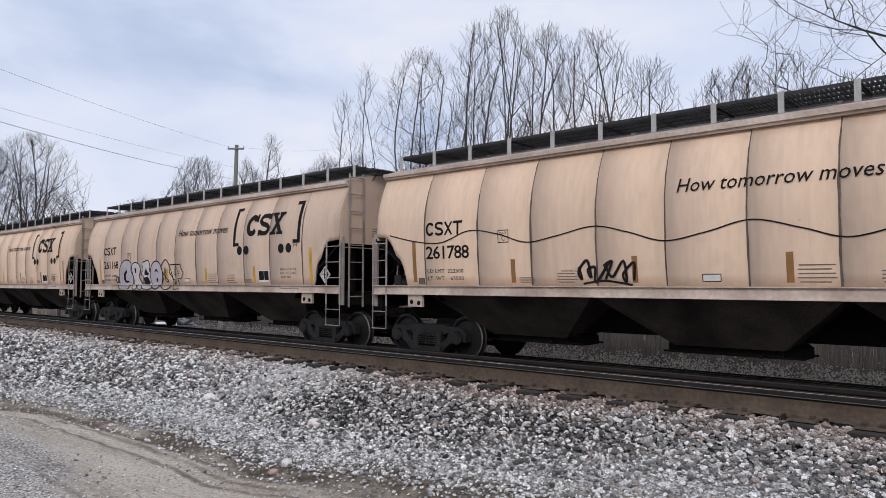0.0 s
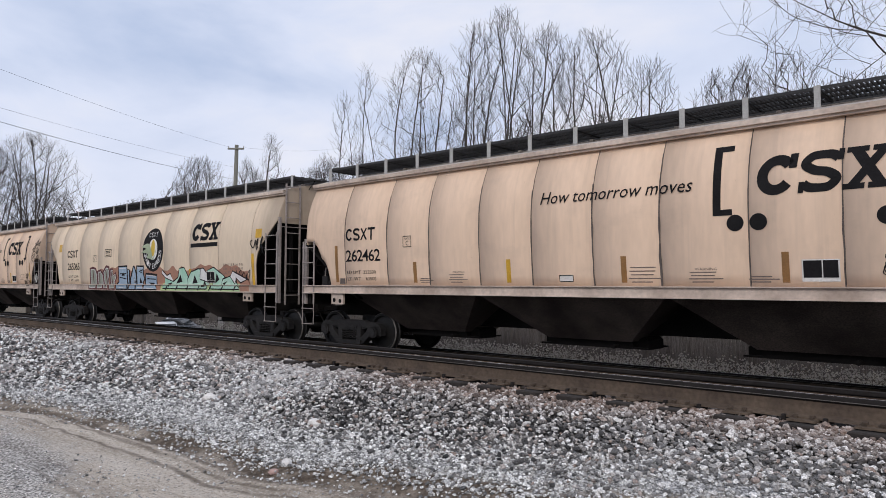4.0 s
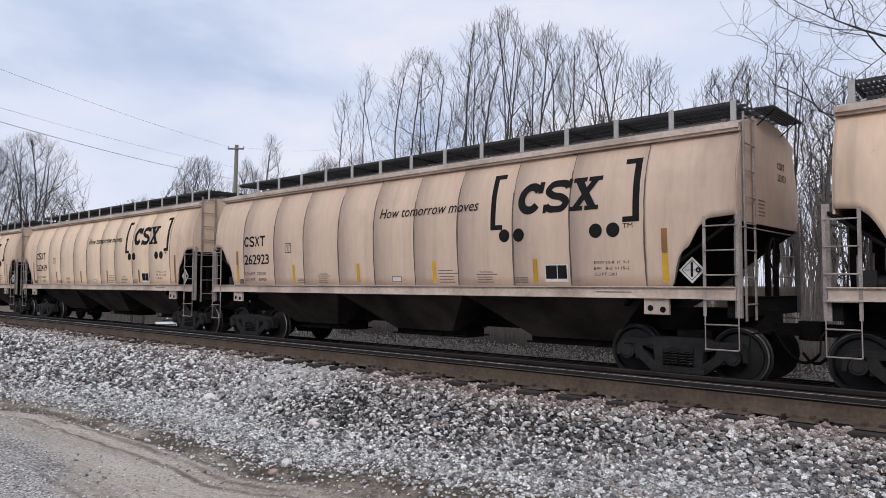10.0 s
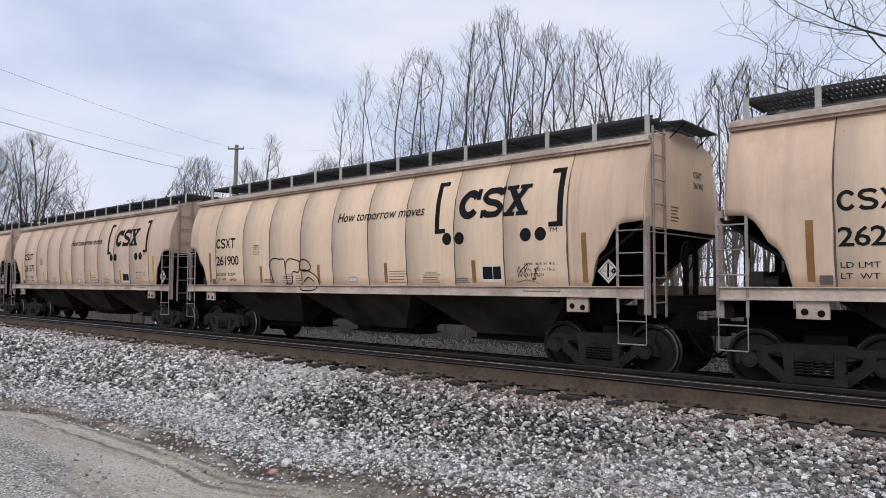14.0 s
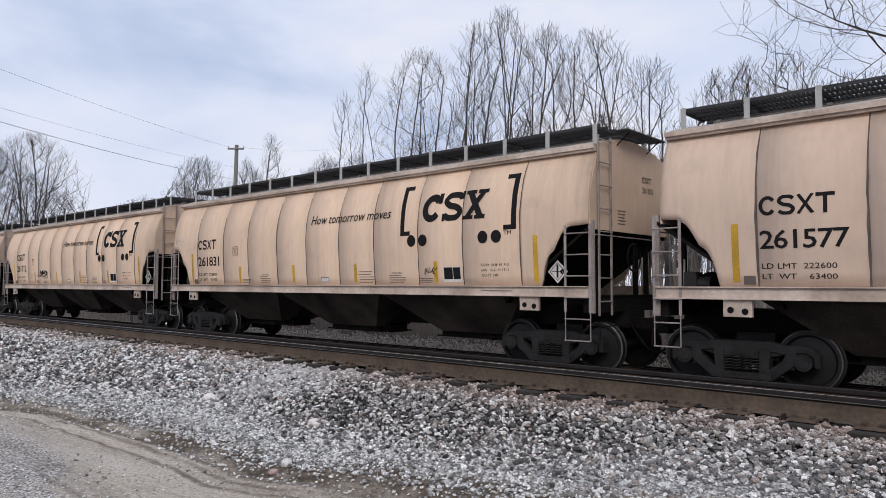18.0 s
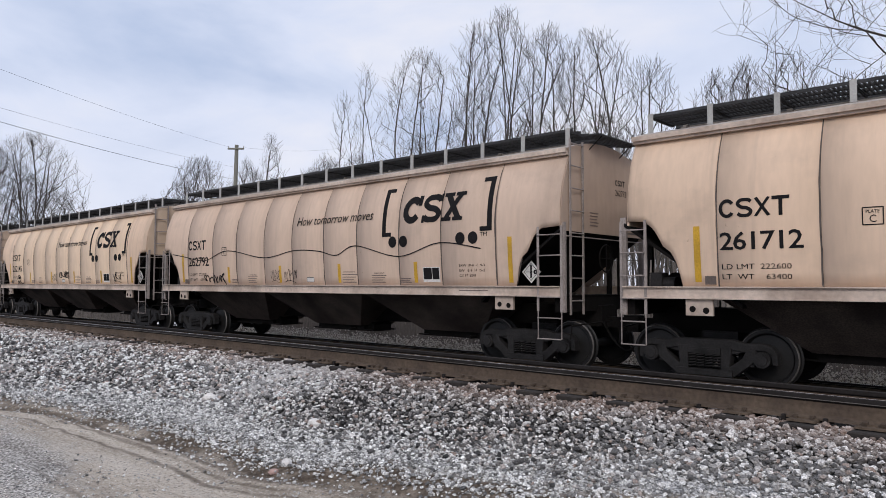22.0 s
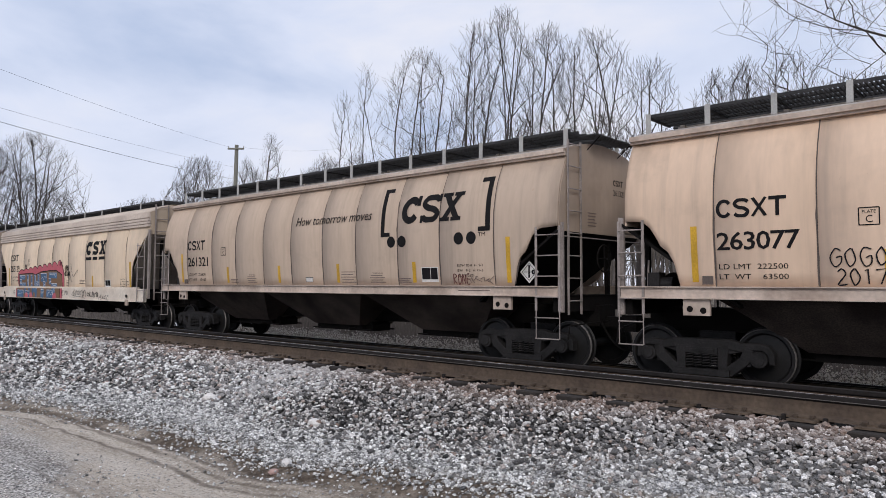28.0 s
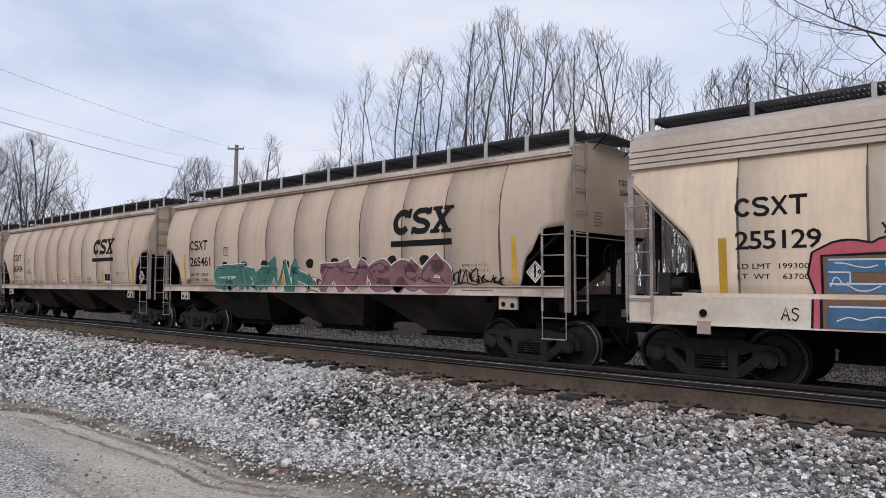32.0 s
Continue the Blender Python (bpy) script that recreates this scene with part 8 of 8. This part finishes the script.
stems("saplings", 5200, lambda r: (r.uniform(-28, 18), r.uniform(19, 36)), (2.2, 5.2), 0.018, BRUSH, 33, "dense grey leafless saplings of the wood", 0.06)
stems("far_thicket", 6000, lambda r: (r.uniform(-120, -34), r.uniform(38, 52)), (1.4, 3.4), 0.03, BRUSH, 34, "leafless thicket at the far edge of the open ground", 0.07)


# ---- utility pole, wires, parked vehicles ----
def wire(a, b, sag, r=0.010, n=16):
    a, b = Vector(a), Vector(b)
    pts = [a.lerp(b, k / n) - Vector((0, 0, sag * 4 * (k / n) * (1 - k / n))) for k in range(n + 1)]
    return tubes("overhead_wire", [(pts, [r] * (n + 1))], 5, CABLE)


POLEWOOD = mat("weathered_pole", (0.25, 0.245, 0.21), 0.95, var=0.3, scale=3, stretch=(8, 8, 0.6))
CABLE = mat("black_cable", (0.03, 0.03, 0.032), 0.7, var=0.1, bump=0)


def build_pole():
    p = new("utility_pole")
    x, y, top = -53.35, 32.4, 13.53
    p.matrix_basis = pose(x, y, ground_z(x, y), 0, 1.6)
    h = top - ground_z(x, y)
    bm = bmesh.new()
    rod(bm, (0, 0, -0.3), (0, 0, h), 0.22, 0.16, 12)
    part("pole", bm, POLEWOOD, p)
    bm = bmesh.new()
    box(bm, -0.72, 0.72, -0.22, -0.09, h - 0.42, h - 0.28, Matrix.Rotation(radians(35), 4, "Z"))
    part("crossarm", bm, POLEWOOD, p)
    for k in (-0.68, 0.0, 0.68):
        bm = bmesh.new()
        c = Matrix.Rotation(radians(35), 4, "Z") @ Vector((k, -0.1, 0))
        rod(bm, (c.x, c.y, h - 0.28), (c.x, c.y, h - 0.1), 0.05, 0.035, 8)
        part("insulator", bm, BRACKET, p)
    tagged(p, "weathered wooden utility pole with a crossarm", "utility pole")
    # the wires run on past the viewer to a pole out of sight
    for start, end, sag, r in (((-53.4, 32.0, 13.35), (-36.4, 6.8, 12.11), 0.25, 0.007), ((-53.0, 32.4, 11.6), (-36.67, 6.88, 10.2), 0.25, 0.006), ((-53.2, 32.4, 10.6), (-36.7, 6.9, 9.6), 0.30, 0.013), ((-52.4, 32.9, 13.3), (-57.98, 47.9, 16.2), 0.3, 0.006)):
        w = part("overhead_wire", wire(start, end, sag, r), None, None)
        tagged(w, "thin black overhead wire strung from the pole", "wire", "overhead wires")


build_pole()
CARPAINT = mat("white_car_paint", (0.78, 0.79, 0.80), 0.3, var=0.04, bump=0)
DARKPAINT = mat("dark_car_paint", (0.05, 0.055, 0.065), 0.3, var=0.1, bump=0)
GLASS = mat("tinted_glass", (0.03, 0.035, 0.04), 0.08, var=0.05, bump=0, spec=0.8)
TYRE = mat("tyre_rubber", (0.025, 0.025, 0.026), 0.85, var=0.2)


def parked_car(x, y, turn, paint_mat, label, height=1.5):
    c = new("parked_car")
    c.matrix_basis = pose(x, y, ground_z(x, y), 0, 0, turn)
    bm = bmesh.new()
    k = height / 1.5
    prism(bm, [(-2.3, 0.35), (-2.28, 0.85 * k), (-2.0, 0.98 * k), (-1.1, 1.02 * k), (1.1, 1.0 * k), (2.1, 0.85 * k), (2.3, 0.65), (2.3, 0.32)], -0.88, 0.88)
    bmesh.ops.bevel(bm, geom=bm.edges[:], offset=0.06, segments=2, affect="EDGES")
    part("body", bm, paint_mat, c, smooth=True)
    bm = bmesh.new()
    prism(bm, [(-1.75, 1.0 * k), (-1.3, 1.42 * k), (-0.9, 1.5 * k), (0.2, 1.5 * k), (0.55, 1.43 * k), (1.15, 1.0 * k)], -0.74, 0.74)
    bmesh.ops.bevel(bm, geom=bm.edges[:], offset=0.05, segments=2, affect="EDGES")
    part("cabin", bm, paint_mat, c, smooth=True)
    for s in (-1, 1):
        bm = bmesh.new()
        prism(bm, [(-1.5, 1.06 * k), (-1.2, 1.38 * k), (-0.4, 1.42 * k), (-0.4, 1.06 * k)], s * 0.742, s * 0.75)
        prism(bm, [(-0.3, 1.06 * k), (-0.3, 1.42 * k), (0.45, 1.38 * k), (0.95, 1.06 * k)], s * 0.742, s * 0.75)
        part("side_window", bm, GLASS, c)
        for dx in (-1.4, 1.4):
            bm = bmesh.new()
            rod(bm, (dx, s * 0.72, 0.33), (dx, s * 0.92, 0.33), 0.33, n=20)
            w = part("wheel", bm, TYRE, c)
            bm = bmesh.new()
            rod(bm, (dx, s * 0.92, 0.33), (dx, s * 0.93, 0.33), 0.2, n=14)
            part("rim", bm, BRACKET, w)
        bm = bmesh.new()
        box(bm, 2.2, 2.31, s * 0.68 - 0.16, s * 0.68 + 0.16, 0.66, 0.78)
        part("headlight", bm, WHITE, c)
    bm = bmesh.new()
    prism(bm, [(0.66, 1.40 * k), (1.20, 1.03 * k), (1.215, 1.04 * k), (0.675, 1.41 * k)], -0.66, 0.66)
    part("windshield", bm, GLASS, c)
    tagged(c, label, "car", "parked cars")
    return c


parked_car(-53.6, 26.8, -20, CARPAINT, "white parked car on the open ground beyond the track", 1.55)
parked_car(-70.2, 36.1, -30, CARPAINT, "second white parked car behind the first one", 1.75)
parked_car(-60.5, 31.5, 20, DARKPAINT, "dark parked car beside the white ones", 1.5)
bm = bmesh.new()
rod(bm, (0, 0, -0.3), (0, 0, 1.25), 0.10, n=10)
post = part("marker_post", bm, CHALK, None, at=pose(-27.5, 16.2, ground_z(-27.5, 16.2)))
tagged(post, "short whitish post beside the far shoulder", "post")
rock("white_rock", -5.5, 4.27, 0.062, CHALK, "white rock lying on the grey ballast", 2)
rock("white_rock", -7.5, 4.3, 0.065, CHALK, "flat white stone lying on the gravel", 4)
rock("pink_rock", -4.85, 3.36, 0.035, PINK, "small pink stone at the gravel's edge", 9)
rock("pale_rock", -4.9, 3.52, 0.05, CHALK, "pale flat stone at the gravel's edge", 6)

def motions():
    for i, ob in enumerate(cars):
        x0 = place_x(i)
        walk(ob, [(t, pose(x0 + travel(t), TRACK_Y, 0)) for t in range(0, 33, 2)])
        for w in ob.children_recursive:
            if w.get("rolls"):
                home = w.matrix_basis.translation.copy()
                n = math.ceil(math.degrees(travel(SECONDS) / WHEEL_R) / 80)
                walk(w, [(SECONDS * k / n, Matrix.Translation(home) @ Matrix.Rotation(travel(SECONDS * k / n) / WHEEL_R, 4, "Y")) for k in range(n + 1)])


motions()
